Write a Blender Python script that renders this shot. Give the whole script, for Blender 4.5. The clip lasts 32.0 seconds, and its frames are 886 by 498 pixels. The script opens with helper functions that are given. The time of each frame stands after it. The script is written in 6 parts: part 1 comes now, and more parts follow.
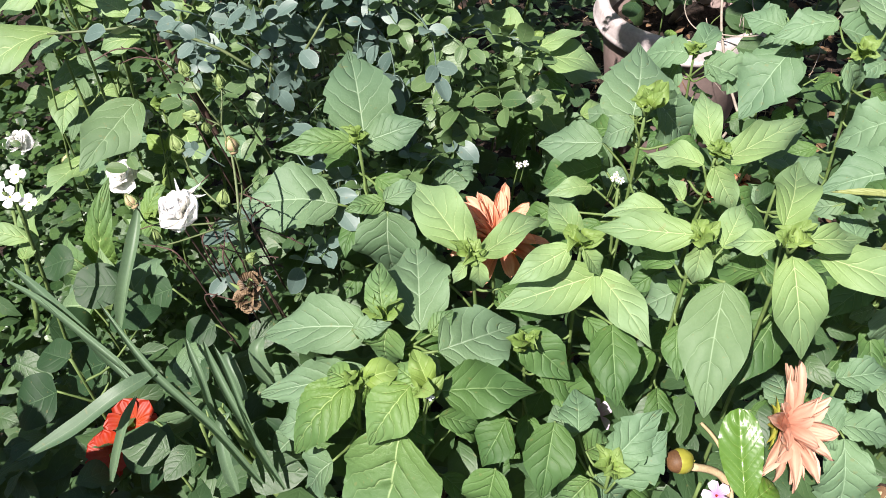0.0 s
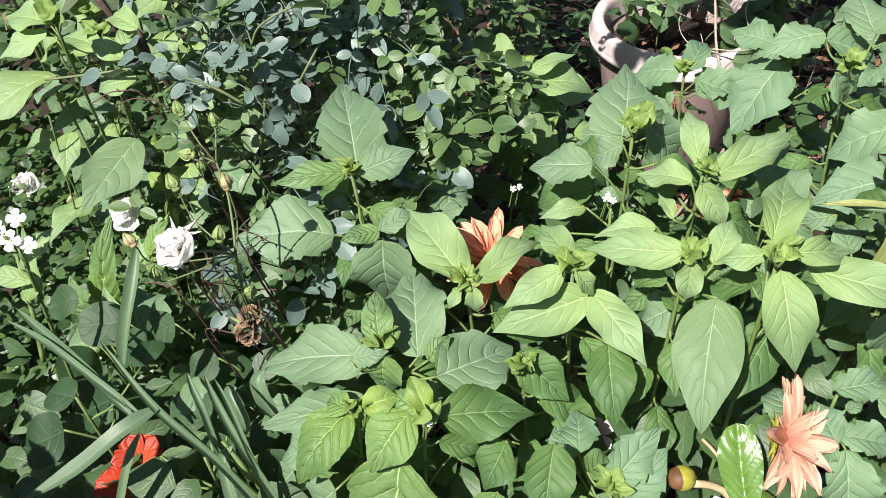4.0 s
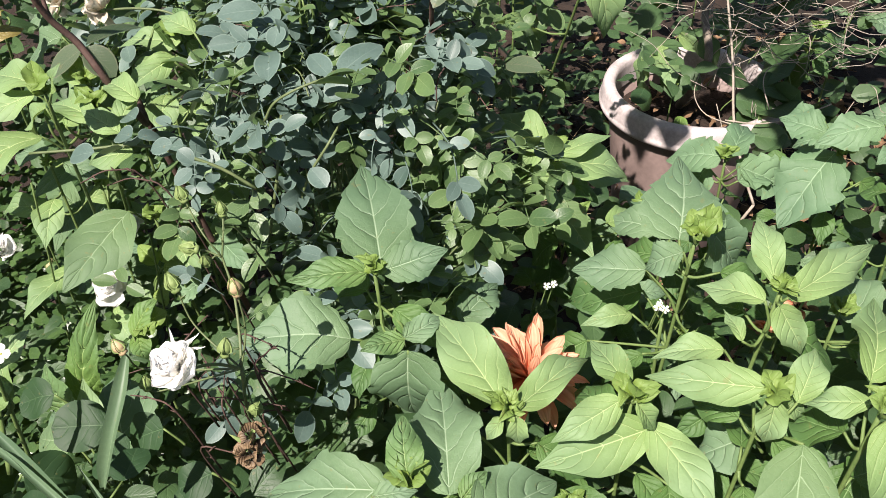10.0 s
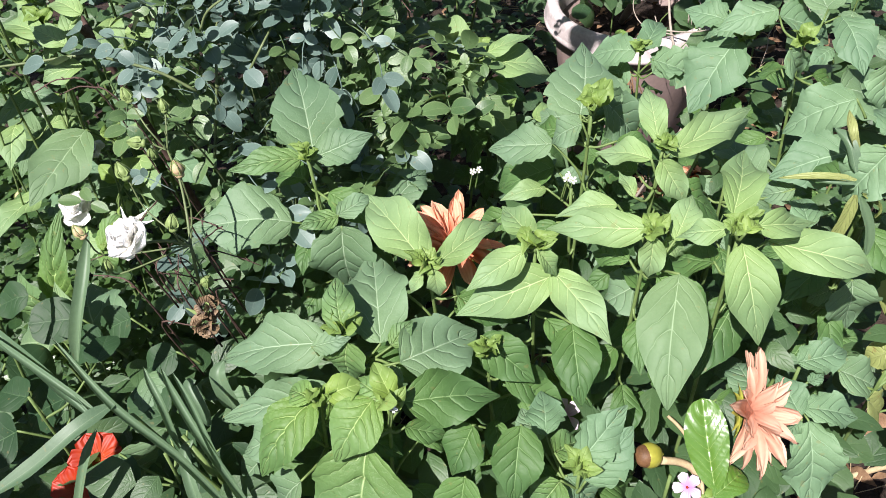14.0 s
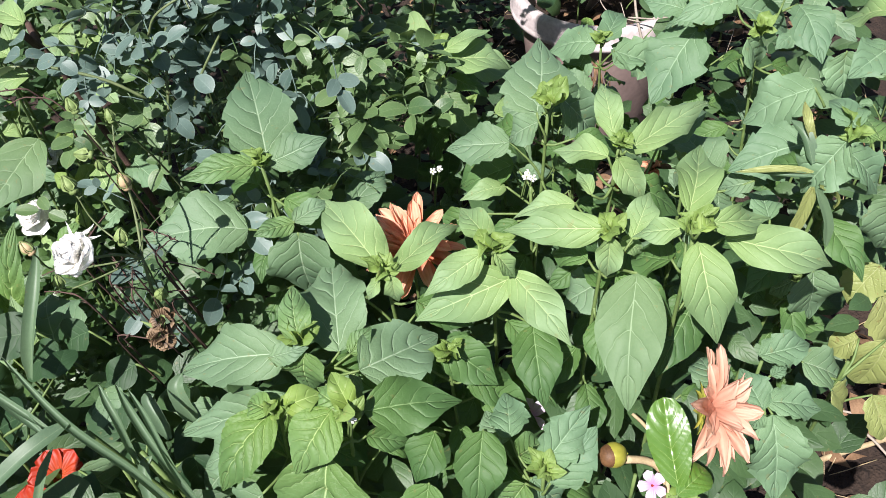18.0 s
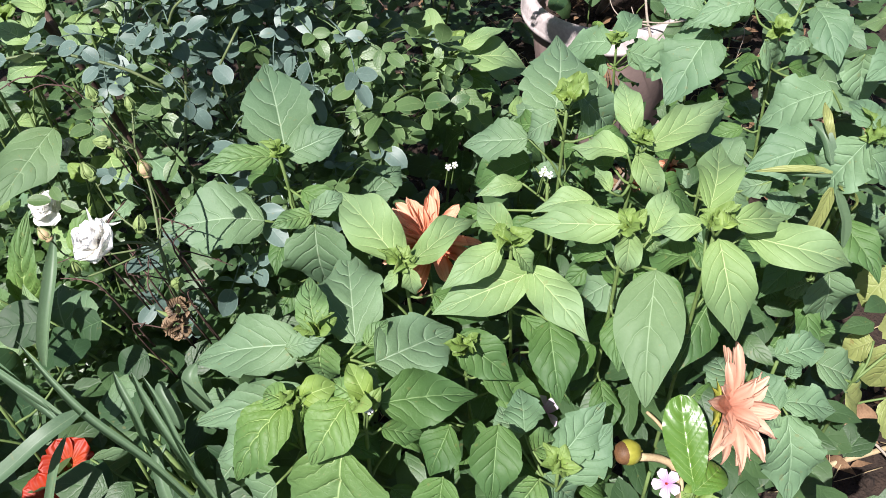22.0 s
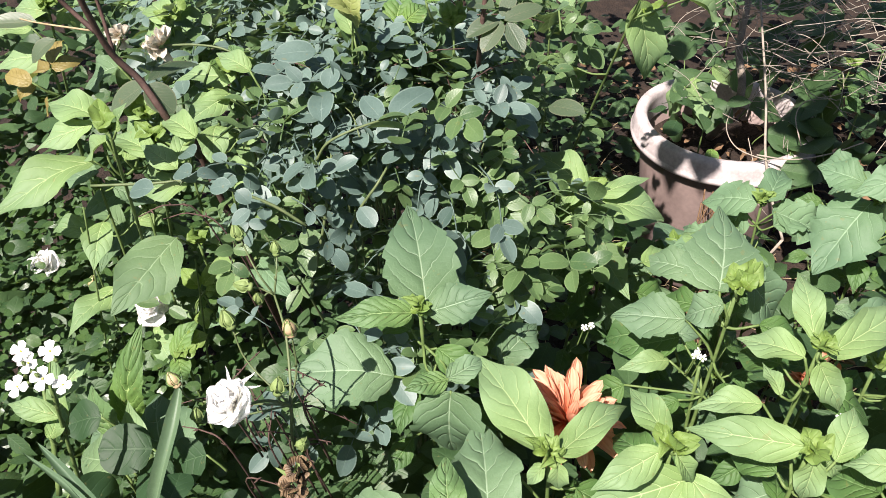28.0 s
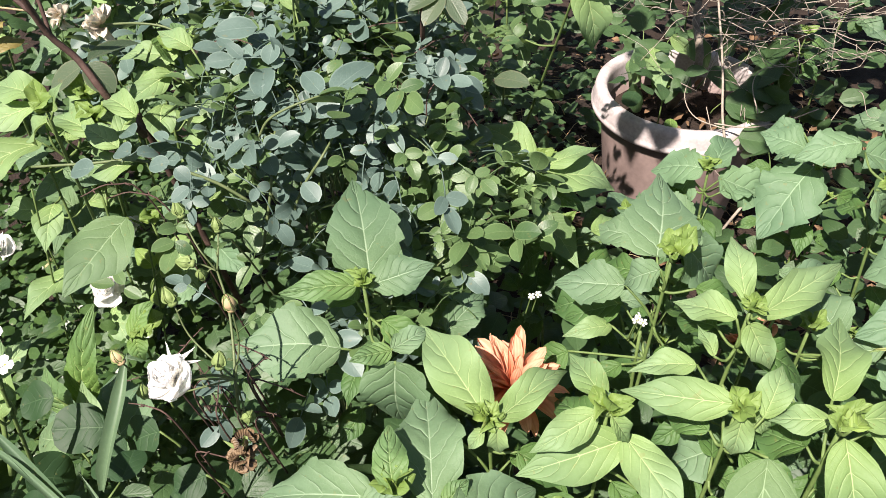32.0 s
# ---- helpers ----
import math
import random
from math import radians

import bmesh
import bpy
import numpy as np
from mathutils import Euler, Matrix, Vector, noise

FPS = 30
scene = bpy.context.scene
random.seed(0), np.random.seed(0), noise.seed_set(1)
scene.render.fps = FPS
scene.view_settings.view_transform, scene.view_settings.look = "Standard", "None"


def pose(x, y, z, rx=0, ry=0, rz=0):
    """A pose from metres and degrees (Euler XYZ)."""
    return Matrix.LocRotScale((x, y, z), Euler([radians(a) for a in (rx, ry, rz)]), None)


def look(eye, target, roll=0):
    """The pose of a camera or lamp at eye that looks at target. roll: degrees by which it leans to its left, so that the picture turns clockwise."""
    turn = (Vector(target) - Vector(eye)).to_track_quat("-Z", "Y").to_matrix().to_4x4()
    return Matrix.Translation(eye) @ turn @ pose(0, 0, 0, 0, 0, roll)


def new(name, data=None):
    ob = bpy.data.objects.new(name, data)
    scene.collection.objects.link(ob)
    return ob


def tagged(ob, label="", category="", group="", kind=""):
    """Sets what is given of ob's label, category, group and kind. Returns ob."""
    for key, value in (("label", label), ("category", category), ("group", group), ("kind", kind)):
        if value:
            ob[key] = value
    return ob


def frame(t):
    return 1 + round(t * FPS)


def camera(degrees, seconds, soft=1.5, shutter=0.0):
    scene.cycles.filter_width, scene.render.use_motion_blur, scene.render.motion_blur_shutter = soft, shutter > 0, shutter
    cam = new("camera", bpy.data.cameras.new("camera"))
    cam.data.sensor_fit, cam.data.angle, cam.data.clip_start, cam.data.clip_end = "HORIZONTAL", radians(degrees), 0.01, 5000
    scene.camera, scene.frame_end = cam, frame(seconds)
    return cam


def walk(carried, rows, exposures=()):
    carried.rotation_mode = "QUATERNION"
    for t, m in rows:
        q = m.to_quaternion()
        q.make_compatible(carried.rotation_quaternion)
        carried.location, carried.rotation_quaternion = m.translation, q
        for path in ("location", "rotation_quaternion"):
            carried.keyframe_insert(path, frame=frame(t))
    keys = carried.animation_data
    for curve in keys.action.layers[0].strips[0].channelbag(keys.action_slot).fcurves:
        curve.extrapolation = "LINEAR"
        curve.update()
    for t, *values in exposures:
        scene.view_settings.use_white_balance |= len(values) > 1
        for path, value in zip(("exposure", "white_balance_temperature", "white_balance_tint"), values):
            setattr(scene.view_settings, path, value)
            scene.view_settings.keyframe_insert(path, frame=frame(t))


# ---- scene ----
cam = camera(54.20, 32.0, soft=0.5)
PATH = [
    (0.0, (-0.0173, -0.0040, 0.8623), (-0.0337, 0.4963, 0.3730), -1.52),
    (0.5, (-0.0225, -0.0058, 0.8665), (-0.0403, 0.4959, 0.3787), -2.00),
    (1.0, (-0.0259, -0.0058, 0.8659), (-0.0400, 0.5016, 0.3838), -1.66),
    (1.5, (-0.0096, -0.0044, 0.8664), (-0.0190, 0.5047, 0.3860), -2.52),
    (2.0, (-0.0170, -0.0081, 0.8671), (-0.0337, 0.5013, 0.3872), -2.67),
    (2.5, (-0.0251, -0.0090, 0.8664), (-0.0440, 0.5011, 0.3874), -2.63),
    (3.0, (-0.0164, -0.0090, 0.8716), (-0.0419, 0.5028, 0.3947), -3.06),
    (3.5, (-0.0002, -0.0078, 0.8721), (-0.0282, 0.5047, 0.3962), -4.26),
    (5.5, (-0.0084, -0.0098, 0.8613), (-0.0173, 0.5083, 0.3907), -2.99),
    (6.0, (-0.0163, 0.0032, 0.8691), (0.0009, 0.5275, 0.4056), -1.19),
    (6.5, (-0.0439, 0.0504, 0.8774), (-0.0217, 0.5816, 0.4221), 1.07),
    (7.0, (-0.0789, 0.1094, 0.8583), (-0.1159, 0.6450, 0.4092), 0.16),
    (7.5, (-0.0961, 0.1499, 0.8591), (-0.1504, 0.6645, 0.3877), -0.57),
    (8.0, (-0.0808, 0.1630, 0.8601), (-0.1143, 0.6734, 0.3822), 0.51),
    (8.5, (-0.0781, 0.1733, 0.8668), (-0.0862, 0.6844, 0.3885), 1.18),
    (9.0, (-0.0763, 0.1790, 0.8627), (-0.0858, 0.6900, 0.3843), 1.47),
    (9.5, (-0.0582, 0.1616, 0.8648), (-0.0743, 0.6771, 0.3916), 0.14),
    (10.0, (-0.0496, 0.1009, 0.8510), (-0.0573, 0.6360, 0.3997), -1.21),
    (10.5, (-0.0186, 0.0337, 0.8689), (0.0005, 0.5536, 0.4005), -1.26),
    (11.0, (-0.0171, 0.0023, 0.8574), (-0.0013, 0.5138, 0.3797), -1.11),
    (11.5, (-0.0004, -0.0059, 0.8563), (0.0075, 0.4996, 0.3721), -2.87),
    (12.0, (-0.0000, 0.0000, 0.8600), (-0.0000, 0.5035, 0.3737), -4.00),
    (12.5, (-0.0042, -0.0013, 0.8557), (0.0087, 0.5022, 0.3696), -2.92),
    (13.0, (0.0006, -0.0023, 0.8563), (0.0083, 0.5030, 0.3719), -3.28),
    (13.5, (-0.0027, -0.0052, 0.8571), (0.0025, 0.5016, 0.3743), -3.39),
    (15.5, (0.0071, 0.0012, 0.8605), (0.0131, 0.5058, 0.3754), -4.47),
    (16.0, (0.0074, 0.0019, 0.8580), (0.0134, 0.5034, 0.3697), -4.39),
    (16.5, (0.0095, 0.0040, 0.8564), (0.0231, 0.5037, 0.3664), -4.24),
    (17.0, (0.0063, 0.0035, 0.8573), (0.0231, 0.5076, 0.3719), -3.84),
    (17.5, (0.0074, 0.0076, 0.8616), (0.0160, 0.5093, 0.3735), -4.17),
    (18.0, (0.0210, 0.0110, 0.8607), (0.0396, 0.5097, 0.3698), -4.25),
    (18.5, (0.0184, 0.0073, 0.8579), (0.0244, 0.5060, 0.3667), -4.83),
    (19.0, (0.0159, 0.0074, 0.8596), (0.0287, 0.5075, 0.3699), -4.40),
    (19.5, (0.0137, 0.0069, 0.8567), (0.0292, 0.5081, 0.3683), -3.94),
    (20.0, (0.0083, 0.0068, 0.8589), (0.0247, 0.5081, 0.3706), -3.90),
    (20.5, (-0.0004, 0.0050, 0.8579), (0.0142, 0.5064, 0.3696), -3.28),
    (21.0, (-0.0023, 0.0076, 0.8545), (0.0067, 0.5055, 0.3626), -3.22),
    (21.5, (0.0101, 0.0092, 0.8549), (0.0322, 0.5072, 0.3635), -3.36),
    (22.0, (0.0048, 0.0062, 0.8543), (0.0241, 0.5075, 0.3662), -3.18),
    (22.5, (-0.0093, 0.0048, 0.8556), (-0.0004, 0.5073, 0.3683), -2.91),
    (23.0, (-0.0096, 0.0016, 0.8574), (-0.0057, 0.5070, 0.3731), -3.26),
    (23.5, (-0.0082, 0.0014, 0.8556), (-0.0035, 0.5044, 0.3688), -3.40),
    (24.0, (-0.0081, 0.0076, 0.8582), (-0.0019, 0.5082, 0.3689), -3.46),
    (24.5, (-0.0088, 0.0033, 0.8546), (-0.0018, 0.5043, 0.3657), -2.81),
    (26.5, (-0.0001, 0.0061, 0.8536), (0.0152, 0.5108, 0.3688), -2.76),
    (27.0, (-0.0106, 0.0095, 0.8691), (0.0354, 0.5255, 0.3983), 0.35),
    (27.5, (-0.0696, 0.0572, 0.8859), (-0.0271, 0.5757, 0.4176), 1.74),
    (28.0, (-0.0732, 0.1039, 0.8846), (-0.0952, 0.6441, 0.4400), -0.27),
    (28.5, (-0.0680, 0.1761, 0.8868), (-0.0882, 0.7063, 0.4302), -1.70),
    (29.0, (-0.0865, 0.1855, 0.8913), (-0.1330, 0.7068, 0.4265), -1.70),
    (29.5, (-0.0717, 0.1842, 0.8908), (-0.1197, 0.7046, 0.4251), -2.24),
    (30.0, (-0.0524, 0.1800, 0.8906), (-0.0870, 0.7029, 0.4266), -2.77),
    (30.5, (-0.0526, 0.1703, 0.8904), (-0.0911, 0.6937, 0.4272), -2.91),
    (31.0, (-0.0548, 0.1683, 0.8932), (-0.0869, 0.6992, 0.4382), -2.73),
    (31.5, (-0.0545, 0.1484, 0.8817), (-0.0727, 0.6815, 0.4284), -1.91),
    (32.0, (-0.0409, 0.0945, 0.8877), (-0.0457, 0.6228, 0.4285), -0.48),
]
walk(cam, [(t, look(eye, target, roll)) for t, eye, target, roll in PATH],
     [(0, 1.19, 6500, 14), (6, 1.19, 6500, 14), (7.5, 1.13, 6800, 14), (9, 1.07, 6850, 14), (10.5, 1.12, 6650, 14), (12, 1.17, 6450, 14),
      (16, 1.15, 6250, 14), (18, 1.10, 6250, 14), (24, 1.12, 6250, 14), (27, 1.15, 6350, 14), (29, 1.26, 6850, 14), (31, 1.30, 6850, 14), (32, 1.21, 6800, 14)])
# world and light
SUN = Vector((-0.32, -0.50, 0.80)).normalized()
world = bpy.data.worlds.new("sky")
scene.world = world
world.use_nodes = True
wn = world.node_tree
sky = wn.nodes.new("ShaderNodeTexSky")
sky.sky_type = "NISHITA"
sky.sun_disc = False
sky.sun_elevation = math.asin(SUN.z)
sky.sun_rotation = math.atan2(SUN.x, SUN.y)
wn.links.new(sky.outputs[0], wn.nodes["Background"].inputs[0])
wn.nodes["Background"].inputs[1].default_value = 0.042
sun_data = bpy.data.lights.new("sun", "SUN")
sun_data.energy, sun_data.angle, sun_data.color = 5.1, radians(0.53), (1.0, 0.94, 0.885)
sun_lamp = new("sun", sun_data)
sun_lamp.matrix_world = look(SUN * 5, (0, 0, 0))


# the level of the soil
G = -0.52


# ---- materials ----
def nodes_of(name):
    mat = bpy.data.materials.new(name)
    mat.use_nodes = True
    nt = mat.node_tree
    return mat, nt, nt.nodes["Principled BSDF"], nt.nodes["Material Output"]


def math_node(nt, op, a, b=None, clamp=False):
    n = nt.nodes.new("ShaderNodeMath")
    n.operation, n.use_clamp = op, clamp
    for i, v in enumerate((a, b)):
        if v is None:
            continue
        if isinstance(v, (int, float)):
            n.inputs[i].default_value = v
        else:
            nt.links.new(v, n.inputs[i])
    return n.outputs[0]


def ramp(nt, fac, stops):
    n = nt.nodes.new("ShaderNodeValToRGB")
    e = n.color_ramp.elements
    while len(e) < len(stops):
        e.new(0.5)
    for el, (p, c) in zip(e, stops):
        el.position, el.color = p, (*c, 1)
    nt.links.new(fac, n.inputs[0])
    return n.outputs[0]


def mix(nt, fac, a, b, blend="MIX"):
    n = nt.nodes.new("ShaderNodeMix")
    n.data_type, n.blend_type = "RGBA", blend
    for sock, v in ((n.inputs[0], fac), (n.inputs[6], a), (n.inputs[7], b)):
        if isinstance(v, (int, float)):
            sock.default_value = v
        elif isinstance(v, tuple):
            sock.default_value = (*v, 1)
        else:
            nt.links.new(v, sock)
    return n.outputs[2]


def world_noise(nt, scale, detail=3):
    g = nt.nodes.new("ShaderNodeNewGeometry")
    n = nt.nodes.new("ShaderNodeTexNoise")
    n.inputs["Scale"].default_value, n.inputs["Detail"].default_value = scale, detail
    nt.links.new(g.outputs["Position"], n.inputs["Vector"])
    return n.outputs[0]


def leaf_material(name, dark, light, vein, veins=6.0, slant=0.32, relief=0.55, rough=0.50, gloss=0.45, through_light=0.25, island=False, glow=(0.28, 0.40, 0.07), blemish=0.25, crumple=0.28, lime=0.0, netting=0.16, edge=0.0, side_vein=0.88):
    """A leaf blade: pinnate veins along its own length and width, mottling, light passing through it."""
    mat, nt, bsdf, out = nodes_of(name)
    uv = nt.nodes.new("ShaderNodeUVMap")
    sep = nt.nodes.new("ShaderNodeSeparateXYZ")
    nt.links.new(uv.outputs[0], sep.inputs[0])
    u = sep.outputs[0]
    v = math_node(nt, "ABSOLUTE", math_node(nt, "SUBTRACT", math_node(nt, "MULTIPLY", sep.outputs[1], 2.0), 1.0))
    wob = math_node(nt, "MULTIPLY", math_node(nt, "SUBTRACT", world_noise(nt, 34, 2), 0.5), 0.22)
    bend = math_node(nt, "MULTIPLY", math_node(nt, "POWER", v, 1.25), slant)
    phase = math_node(nt, "FRACT", math_node(nt, "MULTIPLY", math_node(nt, "ADD", math_node(nt, "SUBTRACT", u, bend), wob), veins))
    d = math_node(nt, "ABSOLUTE", math_node(nt, "SUBTRACT", phase, 0.5))
    side = math_node(nt, "SUBTRACT", 1.0, math_node(nt, "DIVIDE", d, 0.036), clamp=True)
    side = math_node(nt, "MULTIPLY", side, math_node(nt, "SUBTRACT", 1.15, v, clamp=True))
    mid = math_node(nt, "SUBTRACT", 1.0, math_node(nt, "DIVIDE", v, 0.026), clamp=True)
    line = math_node(nt, "MAXIMUM", math_node(nt, "MULTIPLY", side, side_vein), mid)
    if island:
        rnd = nt.nodes.new("ShaderNodeNewGeometry").outputs["Random Per Island"]
    else:
        rnd = nt.nodes.new("ShaderNodeObjectInfo").outputs["Random"]
    mottle = math_node(nt, "ADD", math_node(nt, "MULTIPLY", rnd, 0.65), math_node(nt, "MULTIPLY", world_noise(nt, 38, 3), 0.55))
    base = ramp(nt, mottle, [(0.25, dark), (0.95, light)])
    fine = world_noise(nt, 420, 2)
    base = mix(nt, math_node(nt, "MULTIPLY", fine, 0.35), base, (dark[0] * 0.7, dark[1] * 0.7, dark[2] * 0.7))
    near = math_node(nt, "SUBTRACT", 1.0, math_node(nt, "MULTIPLY", u, 1.55), clamp=True)
    base = mix(nt, math_node(nt, "MULTIPLY", near, lime), base, (light[0] * 1.12, light[1] * 1.10, light[2] * 0.34))
    g = nt.nodes.new("ShaderNodeNewGeometry")
    vo = nt.nodes.new("ShaderNodeTexVoronoi")
    vo.feature = "DISTANCE_TO_EDGE"
    vo.inputs["Scale"].default_value = 250
    nt.links.new(g.outputs["Position"], vo.inputs["Vector"])
    net = math_node(nt, "SUBTRACT", 1.0, math_node(nt, "DIVIDE", vo.outputs[0], 0.09), clamp=True)
    net = math_node(nt, "MULTIPLY", net, math_node(nt, "ADD", math_node(nt, "MULTIPLY", near, 0.8), 0.2))
    fade = math_node(nt, "ADD", math_node(nt, "MULTIPLY", near, 0.55), 0.45)
    line = math_node(nt, "MULTIPLY", line, fade)
    base = mix(nt, math_node(nt, "MULTIPLY", math_node(nt, "MAXIMUM", line, math_node(nt, "MULTIPLY", net, netting)), 0.9), base, vein)
    if edge:
        rim_line = math_node(nt, "MULTIPLY", math_node(nt, "GREATER_THAN", v, 0.90), edge)
        base = mix(nt, rim_line, base, vein)
    spots = math_node(nt, "MULTIPLY", math_node(nt, "GREATER_THAN", world_noise(nt, 150, 2), 0.70), blemish)
    base = mix(nt, spots, base, (0.22, 0.17, 0.06))
    nt.links.new(base, bsdf.inputs["Base Color"])
    bsdf.inputs["Roughness"].default_value = rough
    bsdf.inputs["Specular IOR Level"].default_value = gloss
    hollow = math_node(nt, "POWER", math_node(nt, "SUBTRACT", 1.0, math_node(nt, "MULTIPLY", d, 2.0), clamp=True), 7.0)
    hollow = math_node(nt, "MULTIPLY", hollow, math_node(nt, "SUBTRACT", 1.2, v, clamp=True))
    hollow = math_node(nt, "MAXIMUM", hollow, math_node(nt, "POWER", math_node(nt, "SUBTRACT", 1.0, math_node(nt, "MULTIPLY", v, 6.0), clamp=True), 2.0))
    hgt = math_node(nt, "ADD", math_node(nt, "MULTIPLY", hollow, -0.70), math_node(nt, "MULTIPLY", world_noise(nt, 130, 3), crumple))
    hgt = math_node(nt, "ADD", hgt, math_node(nt, "MULTIPLY", line, 0.35))
    hgt = math_node(nt, "SUBTRACT", hgt, math_node(nt, "MULTIPLY", net, netting * 1.6))
    bump = nt.nodes.new("ShaderNodeBump")
    bump.inputs["Strength"].default_value, bump.inputs["Distance"].default_value = relief, 0.0022
    nt.links.new(hgt, bump.inputs["Height"])
    nt.links.new(bump.outputs[0], bsdf.inputs["Normal"])
    tr = nt.nodes.new("ShaderNodeBsdfTranslucent")
    nt.links.new(mix(nt, 0.55, base, glow), tr.inputs[0])
    ms = nt.nodes.new("ShaderNodeMixShader")
    ms.inputs[0].default_value = through_light
    nt.links.new(bsdf.outputs[0], ms.inputs[1])
    nt.links.new(tr.outputs[0], ms.inputs[2])
    nt.links.new(ms.outputs[0], out.inputs[0])
    return mat


def plain_material(name, a, b, scale=60, rough=0.6, relief=0.3, dist=0.002, gloss=0.3, translucent=0.0, metal=0.0):
    mat, nt, bsdf, out = nodes_of(name)
    m = math_node(nt, "ADD", math_node(nt, "MULTIPLY", world_noise(nt, scale, 4), 0.7), math_node(nt, "MULTIPLY", world_noise(nt, scale * 7, 2), 0.35))
    col = ramp(nt, m, [(0.32, a), (0.72, b)])
    nt.links.new(col, bsdf.inputs["Base Color"])
    bsdf.inputs["Roughness"].default_value = rough
    bsdf.inputs["Specular IOR Level"].default_value = gloss
    bump = nt.nodes.new("ShaderNodeBump")
    bump.inputs["Strength"].default_value, bump.inputs["Distance"].default_value = relief, dist
    nt.links.new(m, bump.inputs["Height"])
    nt.links.new(bump.outputs[0], bsdf.inputs["Normal"])
    if translucent:
        tr = nt.nodes.new("ShaderNodeBsdfTranslucent")
        nt.links.new(col, tr.inputs[0])
        ms = nt.nodes.new("ShaderNodeMixShader")
        ms.inputs[0].default_value = translucent
        nt.links.new(bsdf.outputs[0], ms.inputs[1])
        nt.links.new(tr.outputs[0], ms.inputs[2])
        nt.links.new(ms.outputs[0], out.inputs[0])
    return mat


def petal_material(name, base, tip, rough=0.6, translucent=0.35, stripes=26):
    """A petal: colour from its foot to its tip, fine lengthwise lines."""
    mat, nt, bsdf, out = nodes_of(name)
    uv = nt.nodes.new("ShaderNodeUVMap")
    sep = nt.nodes.new("ShaderNodeSeparateXYZ")
    nt.links.new(uv.outputs[0], sep.inputs[0])
    col = ramp(nt, math_node(nt, "ADD", sep.outputs[0], math_node(nt, "MULTIPLY", math_node(nt, "SUBTRACT", world_noise(nt, 90, 2), 0.5), 0.5)), [(0.1, base), (0.8, tip)])
    st = math_node(nt, "SINE", math_node(nt, "MULTIPLY", sep.outputs[1], stripes))
    col = mix(nt, math_node(nt, "MULTIPLY", math_node(nt, "GREATER_THAN", st, 0.55), 0.16), col, (base[0] * 0.7, base[1] * 0.6, base[2] * 0.6))
    nt.links.new(col, bsdf.inputs["Base Color"])
    bsdf.inputs["Roughness"].default_value = rough
    bump = nt.nodes.new("ShaderNodeBump")
    bump.inputs["Strength"].default_value, bump.inputs["Distance"].default_value = 0.4, 0.0008
    nt.links.new(st, bump.inputs["Height"])
    nt.links.new(bump.outputs[0], bsdf.inputs["Normal"])
    tr = nt.nodes.new("ShaderNodeBsdfTranslucent")
    nt.links.new(col, tr.inputs[0])
    ms = nt.nodes.new("ShaderNodeMixShader")
    ms.inputs[0].default_value = translucent
    nt.links.new(bsdf.outputs[0], ms.inputs[1])
    nt.links.new(tr.outputs[0], ms.inputs[2])
    nt.links.new(ms.outputs[0], out.inputs[0])
    return mat


M = {}
M["broad"] = leaf_material("leaf_broad", (0.092, 0.162, 0.092), (0.152, 0.244, 0.138), (0.42, 0.54, 0.36), relief=0.75, lime=0.18, netting=0.07, crumple=0.34, rough=0.58, gloss=0.32)
M["spade"] = M["broad"]
M["deep"] = leaf_material("leaf_deep", (0.050, 0.112, 0.036), (0.086, 0.170, 0.056), (0.27, 0.40, 0.17), relief=0.75, lime=0.3, netting=0.07, crumple=0.34, rough=0.56, gloss=0.32)
M["dull"] = leaf_material("leaf_dull", (0.102, 0.172, 0.086), (0.152, 0.240, 0.118), (0.32, 0.43, 0.25), relief=0.65, lime=0.15, netting=0.07, rough=0.6, gloss=0.3)
M["young"] = leaf_material("leaf_young", (0.146, 0.240, 0.104), (0.214, 0.324, 0.157), (0.54, 0.64, 0.30), relief=0.55, lime=0.36, netting=0.07, crumple=0.34, rough=0.58, gloss=0.32)
M["bright"] = leaf_material("leaf_bright", (0.080, 0.160, 0.050), (0.126, 0.224, 0.074), (0.46, 0.58, 0.22), relief=0.9, crumple=0.45, lime=0.55, netting=0.06, rough=0.55, gloss=0.35)
M["wrinkled"] = leaf_material("leaf_wrinkled", (0.082, 0.158, 0.062), (0.124, 0.220, 0.088), (0.42, 0.54, 0.24), veins=6.5, relief=0.95, crumple=0.5, lime=0.40, netting=0.06, rough=0.55, gloss=0.35)
M["shoot"] = leaf_material("leaf_shoot", (0.135, 0.220, 0.050), (0.195, 0.290, 0.080), (0.44, 0.54, 0.20), veins=4.0, relief=0.5, crumple=0.4, lime=0.4, netting=0.05, rough=0.55, gloss=0.35)
M["toothed"] = leaf_material("leaf_toothed", (0.108, 0.194, 0.110), (0.166, 0.272, 0.150), (0.34, 0.48, 0.30), relief=0.75, rough=0.58, gloss=0.32, crumple=0.38, netting=0.08, lime=0.12)
M["rose"] = leaf_material("rose_leaf", (0.050, 0.090, 0.076), (0.140, 0.208, 0.178), (0.26, 0.34, 0.29), veins=7.0, relief=0.08, rough=0.46, gloss=0.38, through_light=0.20, island=True, edge=0.35, side_vein=0.35)
M["rose_olive"] = leaf_material("rose_leaf_olive", (0.052, 0.106, 0.042), (0.118, 0.194, 0.074), (0.26, 0.34, 0.16), veins=7.0, relief=0.2, rough=0.42, gloss=0.42, island=True, edge=0.3, side_vein=0.4)
